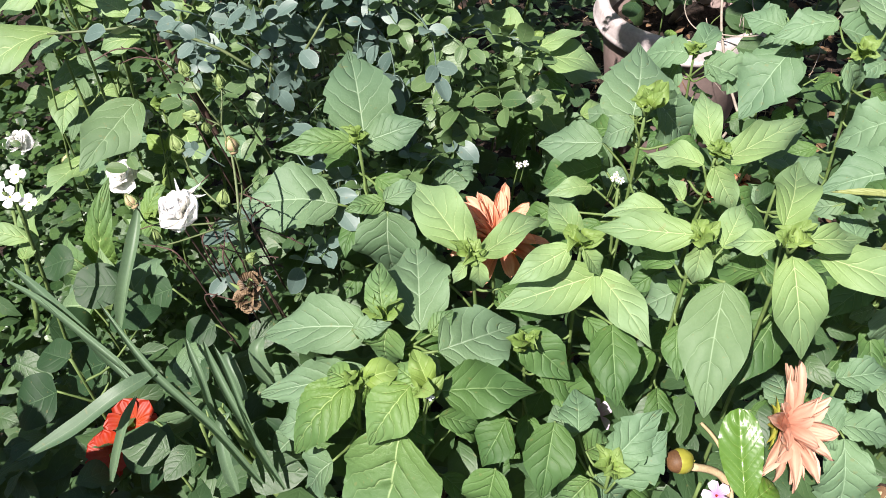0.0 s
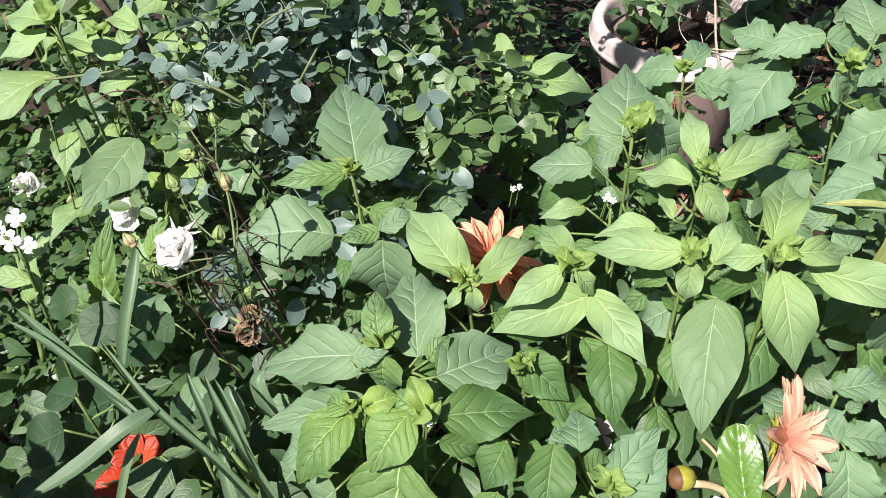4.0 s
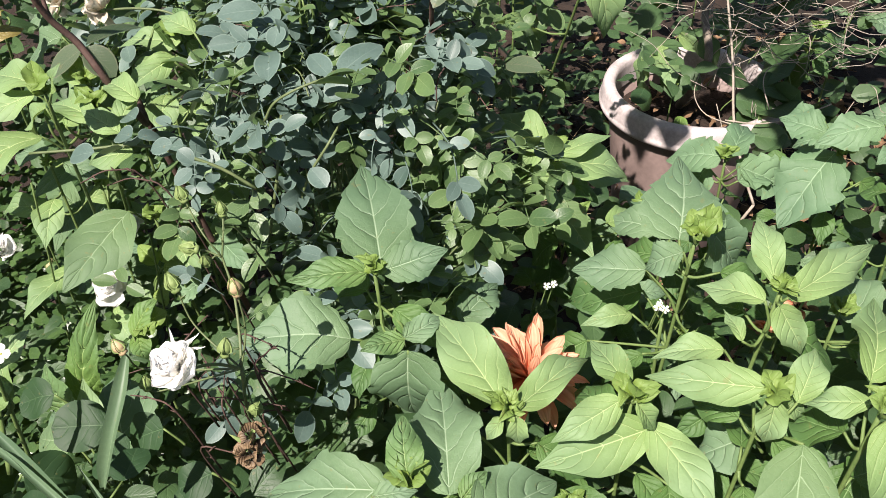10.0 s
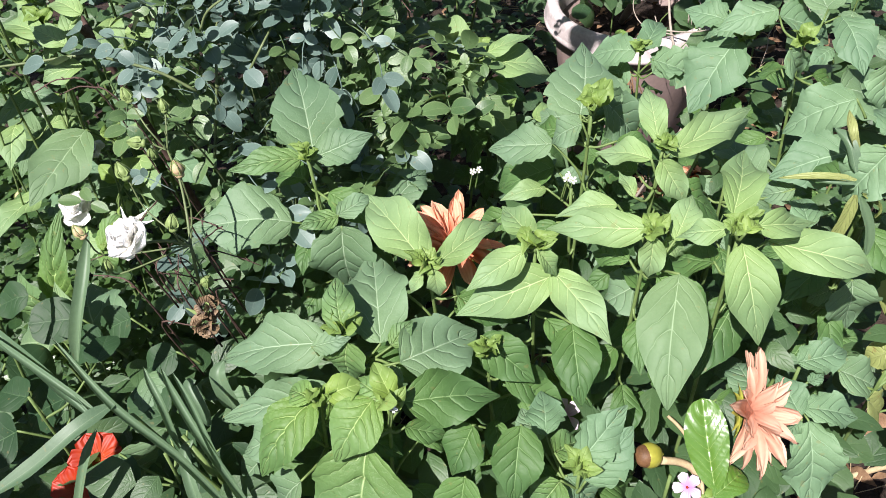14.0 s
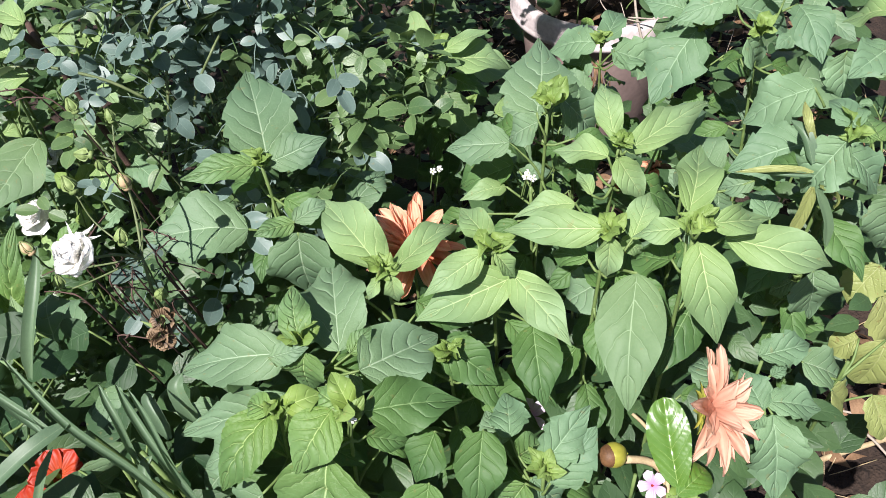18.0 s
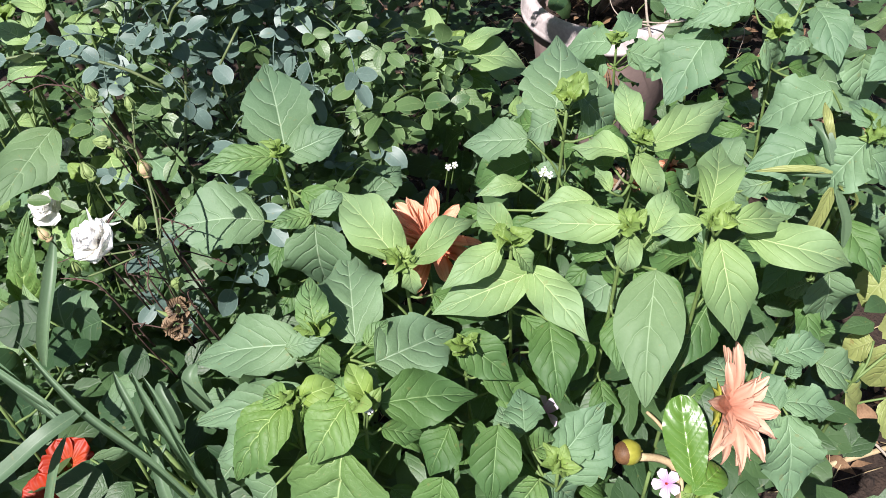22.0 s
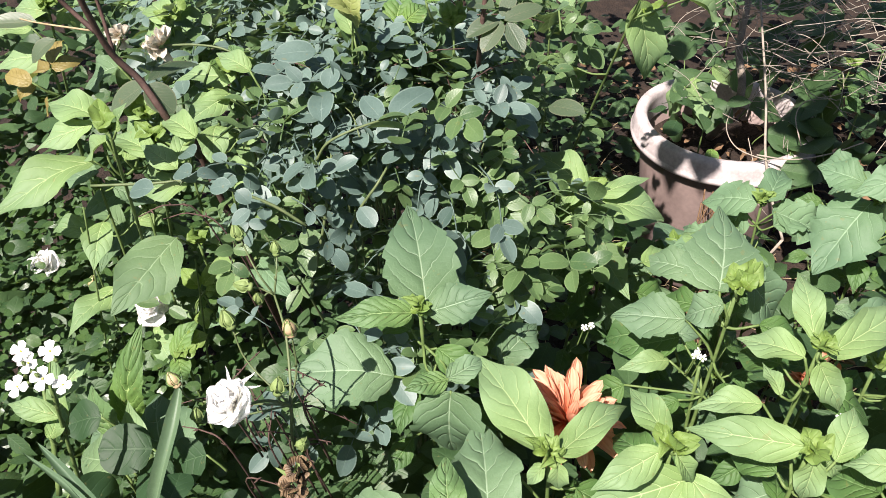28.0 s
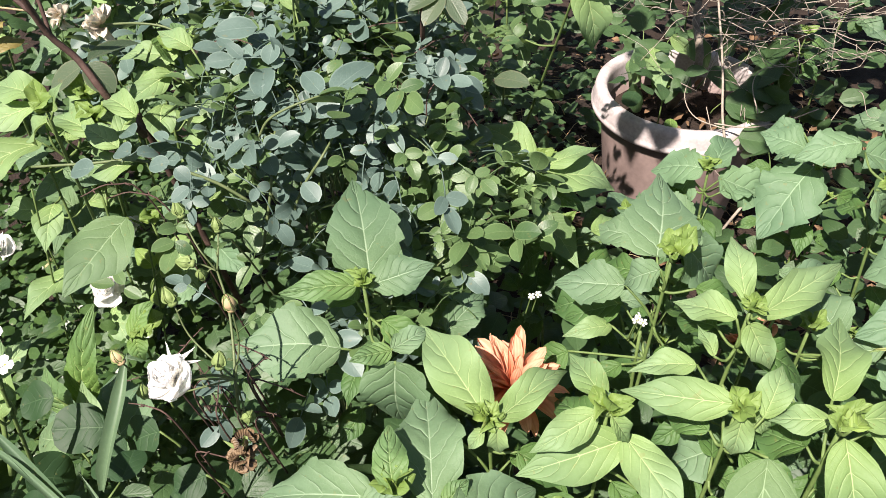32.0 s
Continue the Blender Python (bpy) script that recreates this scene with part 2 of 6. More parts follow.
M["rose_red"] = leaf_material("rose_leaf_red", (0.060, 0.095, 0.054), (0.104, 0.140, 0.080), (0.22, 0.20, 0.13), veins=9.0, relief=0.2, rough=0.42, edge=0.3)
# green darkened to stand for the shade between and below the plants
M["under"] = leaf_material("leaf_shade_dark", (0.030, 0.068, 0.026), (0.070, 0.132, 0.048), (0.12, 0.21, 0.09), island=True, relief=0.3)
M["gloss"] = leaf_material("leaf_glossy", (0.08, 0.18, 0.022), (0.12, 0.24, 0.035), (0.42, 0.52, 0.20), veins=8.0, relief=0.14, rough=0.37, gloss=1.0, crumple=0.10, blemish=0.0, netting=0.05)
M["blade"] = leaf_material("leaf_blade", (0.074, 0.132, 0.074), (0.124, 0.196, 0.106), (0.24, 0.33, 0.18), veins=0.0, relief=0.1, rough=0.5)
M["round"] = leaf_material("leaf_round", (0.016, 0.044, 0.018), (0.034, 0.076, 0.030), (0.10, 0.17, 0.08), veins=5.0, relief=0.3, rough=0.55, gloss=0.3, netting=0.04)
M["pale"] = leaf_material("leaf_pale", (0.22, 0.27, 0.08), (0.32, 0.35, 0.13), (0.40, 0.42, 0.2), relief=0.6, blemish=0.7)
M["withering"] = leaf_material("leaf_withering", (0.20, 0.16, 0.05), (0.30, 0.24, 0.08), (0.34, 0.26, 0.1), relief=0.6, blemish=0.8)
M["tiny"] = leaf_material("leaf_tiny", (0.020, 0.052, 0.016), (0.080, 0.146, 0.042), (0.15, 0.24, 0.09), veins=4.0, rough=0.34, island=True, relief=0.1)
M["stem"] = plain_material("stem_green", (0.075, 0.125, 0.035), (0.14, 0.20, 0.065), 120, 0.55)
M["cane"] = plain_material("cane_green", (0.070, 0.105, 0.040), (0.135, 0.165, 0.075), 90, 0.5)
M["bark"] = plain_material("bark", (0.045, 0.026, 0.022), (0.105, 0.063, 0.050), 70, 0.75, 0.6)
M["twig"] = plain_material("dry_twig", (0.20, 0.17, 0.135), (0.38, 0.33, 0.27), 80, 0.85, 0.5)
M["greybark"] = plain_material("grey_bark", (0.10, 0.085, 0.068), (0.25, 0.21, 0.17), 55, 0.9, 0.8)
M["straw"] = plain_material("dry_straw", (0.30, 0.22, 0.12), (0.52, 0.42, 0.25), 60, 0.8, 0.4, translucent=0.2)
M["litter"] = plain_material("dry_leaf", (0.10, 0.055, 0.028), (0.26, 0.16, 0.09), 45, 0.85, 0.6, translucent=0.15)
M["soil"] = plain_material("soil", (0.013, 0.009, 0.007), (0.042, 0.027, 0.019), 22, 0.95, 1.0, 0.02)
M["white"] = petal_material("petal_white", (0.86, 0.85, 0.78), (0.90, 0.90, 0.88), stripes=6, translucent=0.35)
M["cream"] = petal_material("petal_faded", (0.42, 0.33, 0.22), (0.74, 0.69, 0.58), stripes=8, translucent=0.25)
M["peach"] = petal_material("petal_peach", (0.58, 0.25, 0.16), (0.76, 0.46, 0.33))
M["rust"] = petal_material("petal_rust", (0.52, 0.12, 0.045), (0.80, 0.42, 0.27))
M["red"] = petal_material("petal_red", (0.46, 0.060, 0.008), (0.40, 0.026, 0.005), rough=0.5, translucent=0.4)
M["lilac"] = petal_material("petal_lilac", (0.55, 0.26, 0.55), (0.72, 0.60, 0.75))
M["brown"] = petal_material("petal_withered", (0.045, 0.027, 0.015), (0.215, 0.145, 0.080), translucent=0.12)
M["pinkbud"] = petal_material("petal_blush", (0.44, 0.38, 0.17), (0.56, 0.38, 0.25), translucent=0.2)
M["sepal"] = plain_material("sepal", (0.11, 0.17, 0.05), (0.21, 0.27, 0.10), 150, 0.6)
M["olive"] = plain_material("bud_olive", (0.16, 0.16, 0.025), (0.26, 0.25, 0.035), 40, 0.35)
M["scale"] = plain_material("bud_scale", (0.06, 0.028, 0.012), (0.14, 0.07, 0.03), 90, 0.6)
M["yellow"] = plain_material("yellow_green", (0.26, 0.29, 0.04), (0.40, 0.38, 0.07), 120, 0.5)
M["rim"] = plain_material("pot_rim_plastic", (0.30, 0.26, 0.25), (0.56, 0.50, 0.49), 24, 0.5, 0.25)
M["pot"] = plain_material("pot_plastic", (0.17, 0.125, 0.113), (0.27, 0.20, 0.18), 14, 0.55, 0.2)


# ---- mesh tools ----
def mesh_of(name, verts, faces, uvs=None, mat=None, smooth=True):
    me = bpy.data.meshes.new(name)
    me.from_pydata([tuple(v) for v in verts], [], faces)
    if uvs is not None:
        lay = me.uv_layers.new(name="UVMap")
        idx = np.empty(len(me.loops), dtype=np.int32)
        me.loops.foreach_get("vertex_index", idx)
        lay.data.foreach_set("uv", np.asarray(uvs, dtype=np.float32)[idx].ravel())
    if smooth:
        me.polygons.foreach_set("use_smooth", [True] * len(me.polygons))
    if mat:
        me.materials.append(mat)
    me.update()
    return me


class Build:
    """Gathers pieces into one mesh."""

    def __init__(self):
        self.v, self.f, self.uv = [], [], []

    def add(self, verts, faces, uvs=None):
        o = len(self.v)
        self.v += [tuple(p) for p in verts]
        self.f += [tuple(i + o for i in q) for q in faces]
        self.uv += [tuple(q) for q in uvs] if uvs is not None else [(0.5, 0.5)] * len(verts)

    def mesh(self, name, mat, smooth=True):
        return mesh_of(name, self.v, self.f, self.uv, mat, smooth)


def thing(name, label, category, group="", kind="", at=(0, 0, 0)):
    ob = new(name)
    ob.location = at
    ob.empty_display_size = 0.02
    return tagged(ob, label, category, group, kind)


def tube(b, pts, radii, seg=6):
    pts = [Vector(p) for p in pts]
    n = len(pts)
    rr = radii if isinstance(radii, (list, tuple)) else [radii] * n
    if len(rr) == 2 and n != 2:
        rr = [rr[0] + (rr[1] - rr[0]) * i / (n - 1) for i in range(n)]
    verts, uvs, faces = [], [], []
    side = None
    for i, p in enumerate(pts):
        d = (pts[min(i + 1, n - 1)] - pts[max(i - 1, 0)])
        d = d.normalized() if d.length > 1e-9 else Vector((0, 0, 1))
        if side is None:
            side = d.orthogonal().normalized()
        side = (side - d * side.dot(d)).normalized()
        o = d.cross(side)
        for k in range(seg):
            a = 2 * math.pi * k / seg
            verts.append(p + (side * math.cos(a) + o * math.sin(a)) * rr[i])
            uvs.append((i / max(1, n - 1), k / seg))
    for i in range(n - 1):
        for k in range(seg):
            faces.append((i * seg + k, i * seg + (k + 1) % seg, (i + 1) * seg + (k + 1) % seg, (i + 1) * seg + k))
    faces.append(tuple(range(seg))[::-1])
    faces.append(tuple((n - 1) * seg + k for k in range(seg)))
    b.add(verts, faces, uvs)


def curve_pts(a, c, sag=0.0, n=6, rnd=None, wob=0.0):
    a, c = Vector(a), Vector(c)
    out = []
    for i in range(n):
        s = i / (n - 1)
        p = a.lerp(c, s) + Vector((0, 0, sag * 4 * s * (1 - s)))
        if rnd and 0 < i < n - 1:
            p += Vector((rnd.uniform(-wob, wob), rnd.uniform(-wob, wob), rnd.uniform(-wob, wob)))
        out.append(p)
    return out


def smooth_line(pts, n):
    """Catmull-Rom through the points."""
    p = [Vector(q) for q in pts]
    p = [p[0] * 2 - p[1]] + p + [p[-1] * 2 - p[-2]]
    out = []
    m = len(p) - 3
    for i in range(n):
        s = i / (n - 1) * m
        k = min(int(s), m - 1)
        t = s - k
        a, b, c, d = p[k:k + 4]
        out.append(0.5 * (2 * b + (c - a) * t + (2 * a - 5 * b + 4 * c - d) * t * t + (3 * b - a - 3 * c + d) * t ** 3))
    return out


# half width along the leaf: fullness at the foot and at the tip, wavy lobes (count, depth), fold along the midrib,
# bow along the length, swelling between the veins, waves of the margin
KIND = {
    "broad": dict(peak=0.56, sharp=0.82, taper=0.40, teeth=(5.6, 0.10), fold=0.15, arch=0.075, pucker=0.006, wave=0.16),
    "young": dict(peak=0.60, sharp=0.84, taper=0.55, teeth=(2.6, 0.045), fold=0.16, arch=0.10, pucker=0.0045, wave=0.13),
    "dull": dict(peak=0.60, sharp=0.85, taper=0.35, teeth=(2.0, 0.04), fold=0.16, arch=0.08, pucker=0.006, wave=0.10),
    "deep": dict(peak=0.56, sharp=0.84, taper=0.48, teeth=(5.2, 0.05), fold=0.18, arch=0.08, pucker=0.008, wave=0.14),
    "bright": dict(peak=0.54, sharp=0.84, taper=0.42, teeth=(2.2, 0.03), fold=0.22, arch=0.12, pucker=0.022, wave=0.10),
    "wrinkled": dict(peak=0.52, sharp=0.70, taper=0.44, teeth=(3.2, 0.04), fold=0.22, arch=0.12, pucker=0.018, wave=0.14),
    "toothed": dict(peak=0.56, sharp=0.84, taper=0.40, teeth=(5.4, 0.16), fold=0.16, arch=0.08, pucker=0.008, wave=0.17),
    "spade": dict(peak=0.44, sharp=1.15, taper=0.25, teeth=(6.4, 0.12), fold=-0.10, arch=0.05, pucker=0.008, wave=0.05),
    "shoot": dict(peak=0.62, sharp=0.72, taper=0.25, teeth=(3, 0.08), fold=0.45, arch=0.20, pucker=0.035, wave=0.30),
    "gloss": dict(peak=0.62, sharp=0.42, teeth=(0, 0), fold=0.14, arch=0.11, pucker=0.016, wave=0.04),
    "round": dict(peak=0.42, sharp=0.40, teeth=(0, 0), fold=0.05, arch=0.05, pucker=0.01, wave=0.06),
    "pale": dict(peak=0.50, sharp=0.85, teeth=(6, 0.18), fold=0.18, arch=0.12, pucker=0.02, wave=0.10),
    "withering": dict(peak=0.50, sharp=0.70, teeth=(6, 0.05), fold=0.22, arch=0.12, pucker=0.02, wave=0.10),
    "under": dict(peak=0.58, sharp=0.85, teeth=(3, 0.06), fold=0.16, arch=0.08, pucker=0.006, wave=0.06),
}


def leaf_grid(kind, seed, nu=22, nv=5, veins=6.0, slant=0.32):
    """A leaf one long and one wide, from its foot at the origin along +x, face up."""
    k = KIND[kind]
    r = random.Random(seed)
    ph = [r.uniform(0, 6.28) for _ in range(6)]
    skew = r.uniform(-0.05, 0.05)
    curl = r.uniform(-0.08, 0.07)
    fold = k["fold"] * r.uniform(-0.7, 1.0)
    arch = k["arch"] * r.uniform(0.5, 1.5)
    twist = r.uniform(-0.22, 0.22)
    verts, uvs, faces = [], [], []
    cnt, depth = k["teeth"]
    a, c = k["peak"] * r.uniform(0.93, 1.07), k["sharp"] * r.uniform(0.93, 1.07)
    top = (a / (a + c)) ** a * (c / (a + c)) ** c
    for i in range(nu + 1):
        u = i / nu
        hw = 0.5 * (u ** a * (1 - u) ** c) / top
        e = max(0.0, (u - 0.52) / 0.48)
        hw *= 1 - k.get("taper", 0.0) * e * e * (3 - 2 * e)
        for j in range(-nv, nv + 1):
            v = j / nv
            w = hw
            if cnt:
                q = 0 if v > 0 else 1
                saw = (u * cnt + ph[q] * 0.16 + 0.16 * math.sin(6 * u + ph[2 + q])) % 1.0
                dip = saw ** 1.4 if cnt > 5 else 0.5 - 0.5 * math.cos(6.283 * saw ** 1.45)
                w *= 1 - depth * dip * (1 - u * u) * abs(v) ** 3 * 1.5 + depth * 0.35
            x = u + 0.10 * (abs(v) ** 1.5) * math.sin(math.pi * u) * (0.35 - u) * 0.6
            y = w * v + skew * math.sin(math.pi * u) + 0.012 * math.sin(9 * u + ph[1]) * v
            f = ((u - slant * abs(v) ** 1.25) * veins) % 1.0 - 0.5
            z = arch * 4 * u * (1 - u) + curl * math.sin(2 * math.pi * u) * 0.5
            z += fold * abs(w * v) * 1.2 - 0.55 * fold * (w * v) ** 2 * 2 + twist * w * v * (u - 0.4)
            z += k["pucker"] * (1 - 2 * math.exp(-(f / 0.13) ** 2)) * (hw * 2) * (1 - 0.3 * abs(v))
            z -= k["pucker"] * 1.5 * math.exp(-(v / 0.12) ** 2) * hw * 2
            z += k["wave"] * abs(v) ** 2.2 * math.sin(9 * u + ph[4] + (ph[5] if v > 0 else 0)) * hw
            verts.append((x, y, z))
            uvs.append((u, 0.5 + 0.5 * v))
    m = 2 * nv + 1
    for i in range(nu):
        for j in range(m - 1):
            faces.append((i * m + j, (i + 1) * m + j, (i + 1) * m + j + 1, i * m + j + 1))
    return verts, faces, uvs


LEAVES = {}
# blades of these kinds are slimmer than the spread of their lobes
FINE = ("broad", "spade", "young", "bright", "wrinkled", "toothed", "gloss", "dull", "deep")
SLIM = {"young": 0.86, "broad": 0.96, "deep": 0.92, "toothed": 0.88}


def leaf_data(kind, n):
    if (kind, n) not in LEAVES:
        v, f, uv = leaf_grid(kind, 17 * n + len(kind), nu=44 if kind in FINE else 14, nv=7 if kind in FINE else 5)
        LEAVES[kind, n] = mesh_of("leaf", v, f, uv, M[kind])
    return LEAVES[kind, n]


FACE = Vector((-0.10, -0.42, 0.90)).normalized()


def leaf_pose(b, t, width, roll=0.0, face=FACE):
    b, t = Vector(b), Vector(t)
    x = (t - b)
    length = x.length
    x.normalize()
    z = face - x * face.dot(x)
    z = z.normalized() if z.length > 0.15 else x.orthogonal().normalized()
    y = z.cross(x)
    m = Matrix((x, y, z)).transposed().to_4x4()
    return Matrix.Translation(b) @ m @ Matrix.Rotation(radians(roll), 4, "X") @ Matrix.Diagonal((length, width, length, 1))


RND = random.Random(5)


class Thing:
    """An Empty at the foot of a thing; parts are placed by their places in the world."""

    def __init__(self, name, label, category, foot, group="", base=None):
        self.foot = Vector((foot[0], foot[1], G if base is None else base))
        self.ob = thing(name, label, category, group, at=self.foot)

    def place(self, name, me, label="", m=None):
        ob = new(name, me)
        ob.parent = self.ob
        ob.matrix_basis = Matrix.Translation(-self.foot) @ (m if m is not None else Matrix())
        if label:
            ob["label"] = label
        return ob

    def tube(self, name, pts, radii, mat, label="", n=0, seg=6):
        b = Build()
        tube(b, smooth_line(pts, n or 4 * len(pts)), radii, seg)
        return self.place(name, b.mesh(name, M[mat]), label)


class Herb(Thing):
    """A leafy plant: a stem from the ground to its top, to which the leaves are joined by stalks."""

    def __init__(self, name, top, label, category="plant", group="", foot=None, stem_mat="stem", radius=0.0029, shoots=1.0):
        top = Vector(top)
        self.foot = Vector(foot) if foot else Vector((top.x + RND.uniform(-0.04, 0.04), top.y + RND.uniform(0.0, 0.08), G))
        self.foot.z = G
        group = group or {"nightshade_plant": "nightshade plants in the bed", "background_herb": "herbs behind and below the tall plants", "round_leaf_weed": "low weeds at the front", "feathery_sprig": "feathery sprigs", "broadleaf_weed": "broad-leaved weeds"}.get(name, "")
        self.ob = thing(name, label, category, group, at=self.foot)
        bend = Vector((RND.uniform(-0.02, 0.02), RND.uniform(-0.02, 0.02), 0))
        self.line = smooth_line([self.foot - Vector((0, 0, 0.01)), self.foot.lerp(top, 0.5) + bend, top], 22)
        b = Build()
        tube(b, self.line, (radius, radius * 0.55), 7)
        self.place("stem", b.mesh("stem", M[stem_mat]))
        self.stem_mat = stem_mat
        self.count = RND.randrange(6)
        if name == "nightshade_plant" and shoots and not foot:
            fill = random.Random(round(1000 * (top.x + 3 * top.y)))
            for k in range(9):
                p = self.line[20 - k // 2]
                a = k * 2.4 + fill.uniform(-0.5, 0.5)
                out = Vector((math.cos(a), math.sin(a), fill.uniform(-0.1, 0.3)))
                b = p + out * fill.uniform(0.012, 0.030)
                ln = fill.uniform(0.042, 0.068)
                if b.x > 0.20 and b.y < 0.46:
                    continue
                self.leaf("deep", b, b + (out + Vector((0, 0, -0.75))).normalized() * ln, ln * fill.uniform(0.5, 0.64))
        if shoots:
            for k in range(9):
                a = k * 2.4 + RND.uniform(-0.4, 0.4)
                d = Vector((math.cos(a), math.sin(a), RND.uniform(0.2, 1.2))) * RND.uniform(0.008, 0.021) * shoots
                self.leaf("shoot", top, top + d, d.length * RND.uniform(0.52, 0.72), RND.uniform(-40, 40))

    def leaf(self, kind, b, t, width, roll=None, stalk=True, face=FACE):
        b = Vector(b)
        self.count += 1
        if kind == "gloss":
            face, roll = Vector((-0.29, -0.49, 0.82)), 0
        width *= SLIM.get(kind, 1.0)
        me = leaf_data(kind, self.count % 11)
        ob = new("leaf", me)
        ob.parent = self.ob
        r = RND.uniform(-13, 13) if roll is None else roll
        ob.matrix_basis = Matrix.Translation(-self.foot) @ leaf_pose(b, t, width, r, face)
        if stalk:
            at = min(self.line, key=lambda p: (p - b).length + 2.0 * max(0.0, p.z - b.z + 0.012))
            if (at - b).length > 0.075:
                at = b + (b - Vector(t)).normalized() * 0.02 - Vector((0, 0, 0.035))
            if (at - b).length > 0.008:
                s = Build()
                back = (b - Vector(t)).normalized() * min(0.02, (at - b).length * 0.3)
                tube(s, smooth_line([at, (at + b + back) / 2 - Vector((0, 0, 0.006)), b], 7), (0.0016, 0.0011), 5)
                self.place("stalk", s.mesh("stalk", M[self.stem_mat]))
        return ob


# ---- ground ----
def ground():
    verts, faces = [], []
    xs = [-400, -60, -12, -4, -2] + [-1.5 + 0.06 * i for i in range(51)] + [2, 4, 12, 60, 400]
    ys = [-400, -60, -12, -4, -1.5] + [-0.6 + 0.06 * i for i in range(64)] + [4, 6, 12, 60, 400]
    for y in ys:
        for x in xs:
            z = 0.022 * noise.noise(Vector((x * 4, y * 4, 0.3))) + 0.012 * noise.noise(Vector((x * 13, y * 13, 1.7)))
            verts.append((x, y, G + (z if abs(x) < 2 and -1 < y < 3.2 else 0)))
    n = len(xs)
    for j in range(len(ys) - 1):
        for i in range(n - 1):
            faces.append((j * n + i, j * n + i + 1, (j + 1) * n + i + 1, (j + 1) * n + i))
    ob = new("ground", mesh_of("ground", verts, faces, None, M["soil"]))
    tagged(ob, "dark garden soil under the plants", "ground", kind="structure")


ground()


def litter():
    """Clods, dry leaves and straw on the soil."""
    r = random.Random(11)
    b = Build()
    for _ in range(1700):
        x, y = (r.uniform(-0.3, 1.2), r.uniform(0.3, 2.8))
        if x < 0.40 and y > 1.2 and r.random() < 0.75:
            continue
        p = Vector((x, y, G + 0.012 + r.uniform(0, 0.012)))
        a = r.uniform(0, 6.28)
        d = Vector((math.cos(a), math.sin(a), r.uniform(-0.1, 0.4))) * r.uniform(0.02, 0.06)
        v, f, uv = leaf_grid("pale", r.randrange(9), 5, 2)
        m = leaf_pose(p, p + d, d.length * r.uniform(0.3, 0.6), r.uniform(-50, 50), Vector((0, 0, 1)))
        b.add([m @ Vector(q) for q in v], f, uv)
    tagged(new("dry_leaf_litter", b.mesh("litter", M["litter"])), "brown dry leaves scattered on the soil", "leaf litter", kind="stuff")
    b = Build()
    for _ in range(700):
        p = Vector((r.uniform(-0.3, 1.2), r.uniform(0.3, 2.6), G + 0.014 + r.uniform(0, 0.02)))
        a = r.uniform(0, 6.28)
        q = p + Vector((math.cos(a), math.sin(a), r.uniform(-0.05, 0.2))) * r.uniform(0.03, 0.13)
        tube(b, curve_pts(p, q, r.uniform(-0.004, 0.012), 4, r, 0.004), (0.0012, 0.0007), 4)
    tagged(new("dry_straw", b.mesh("straw", M["straw"])), "pale dry straw and thin twigs on the soil", "straw", kind="stuff")
    b = Build()
    for _ in range(700):
        p = Vector((r.uniform(-0.2, 1.1), r.uniform(0.3, 2.4), G + 0.004))
        s = r.uniform(0.004, 0.013)
        bm = bmesh.new()
        bmesh.ops.create_icosphere(bm, subdivisions=1, radius=s)
        b.add([p + Vector((q.co.x * r.uniform(0.8, 1.3), q.co.y * r.uniform(0.8, 1.3), q.co.z * r.uniform(0.6, 1.0))) for q in bm.verts], [[q.index for q in fc.verts] for fc in bm.faces])
        bm.free()
    tagged(new("soil_crumbs", b.mesh("crumbs", M["soil"], False)), "dark crumbs of garden soil", "soil", kind="stuff")


litter()


# ---- the flower pot ----
POT = Vector((0.490, 1.800, G))


def lathe(profile, seg=72):
    b = Build()
    verts, faces = [], []
    n = len(profile)
    for k in range(seg):
        a = 2 * math.pi * k / seg
        for rad, z in profile:
            verts.append((POT.x + rad * math.cos(a), POT.y + rad * math.sin(a), G + z))
    for k in range(seg):
        for i in range(n - 1):
            k2 = (k + 1) % seg
            faces.append((k * n + i, k2 * n + i, k2 * n + i + 1, k * n + i + 1))
    b.add(verts, faces)
    return b


def pot_part(name, me, owner, label=""):
    ob = new(name, me)
    ob.parent = owner
    ob.matrix_basis = Matrix.Translation(-POT)
    if label:
        ob["label"] = label
    return ob


pot = thing("flower_pot", "round plastic flower pot with a pale rim, full of weeds", "flower pot", at=POT)
pot_part("body", lathe([(0.008, 0.004), (0.132, 0.002), (0.138, 0.010), (0.1810, 0.345), (0.1800, 0.358), (0.1715, 0.358), (0.166, 0.24), (0.16, 0.22)]).mesh("body", M["pot"]), pot, "dull pinkish brown tapered body")
pot_part("rim", lathe([(0.1813, 0.3524), (0.1982, 0.3532), (0.2024, 0.3549), (0.2050, 0.3600), (0.2053, 0.3659), (0.2029, 0.3685), (0.2024, 0.3710), (0.1996, 0.3947), (0.1974, 0.4015), (0.1931, 0.4057), (0.1863, 0.4074), (0.1762, 0.4057), (0.1719, 0.3998), (0.1702, 0.3896), (0.1686, 0.3456)]).mesh("rim", M["rim"]), pot, "pale pinkish white rolled rim with dirt")
b = Build()
vv, ff = [], []
for j in range(9):
    for k in range(40):
        a, rad = 2 * math.pi * k / 40, 0.1680 * j / 8
        p = Vector((POT.x + rad * math.cos(a), POT.y + rad * math.sin(a), G + 0.315))
        p.z += 0.010 * noise.noise(p * 30)
        vv.append(p)
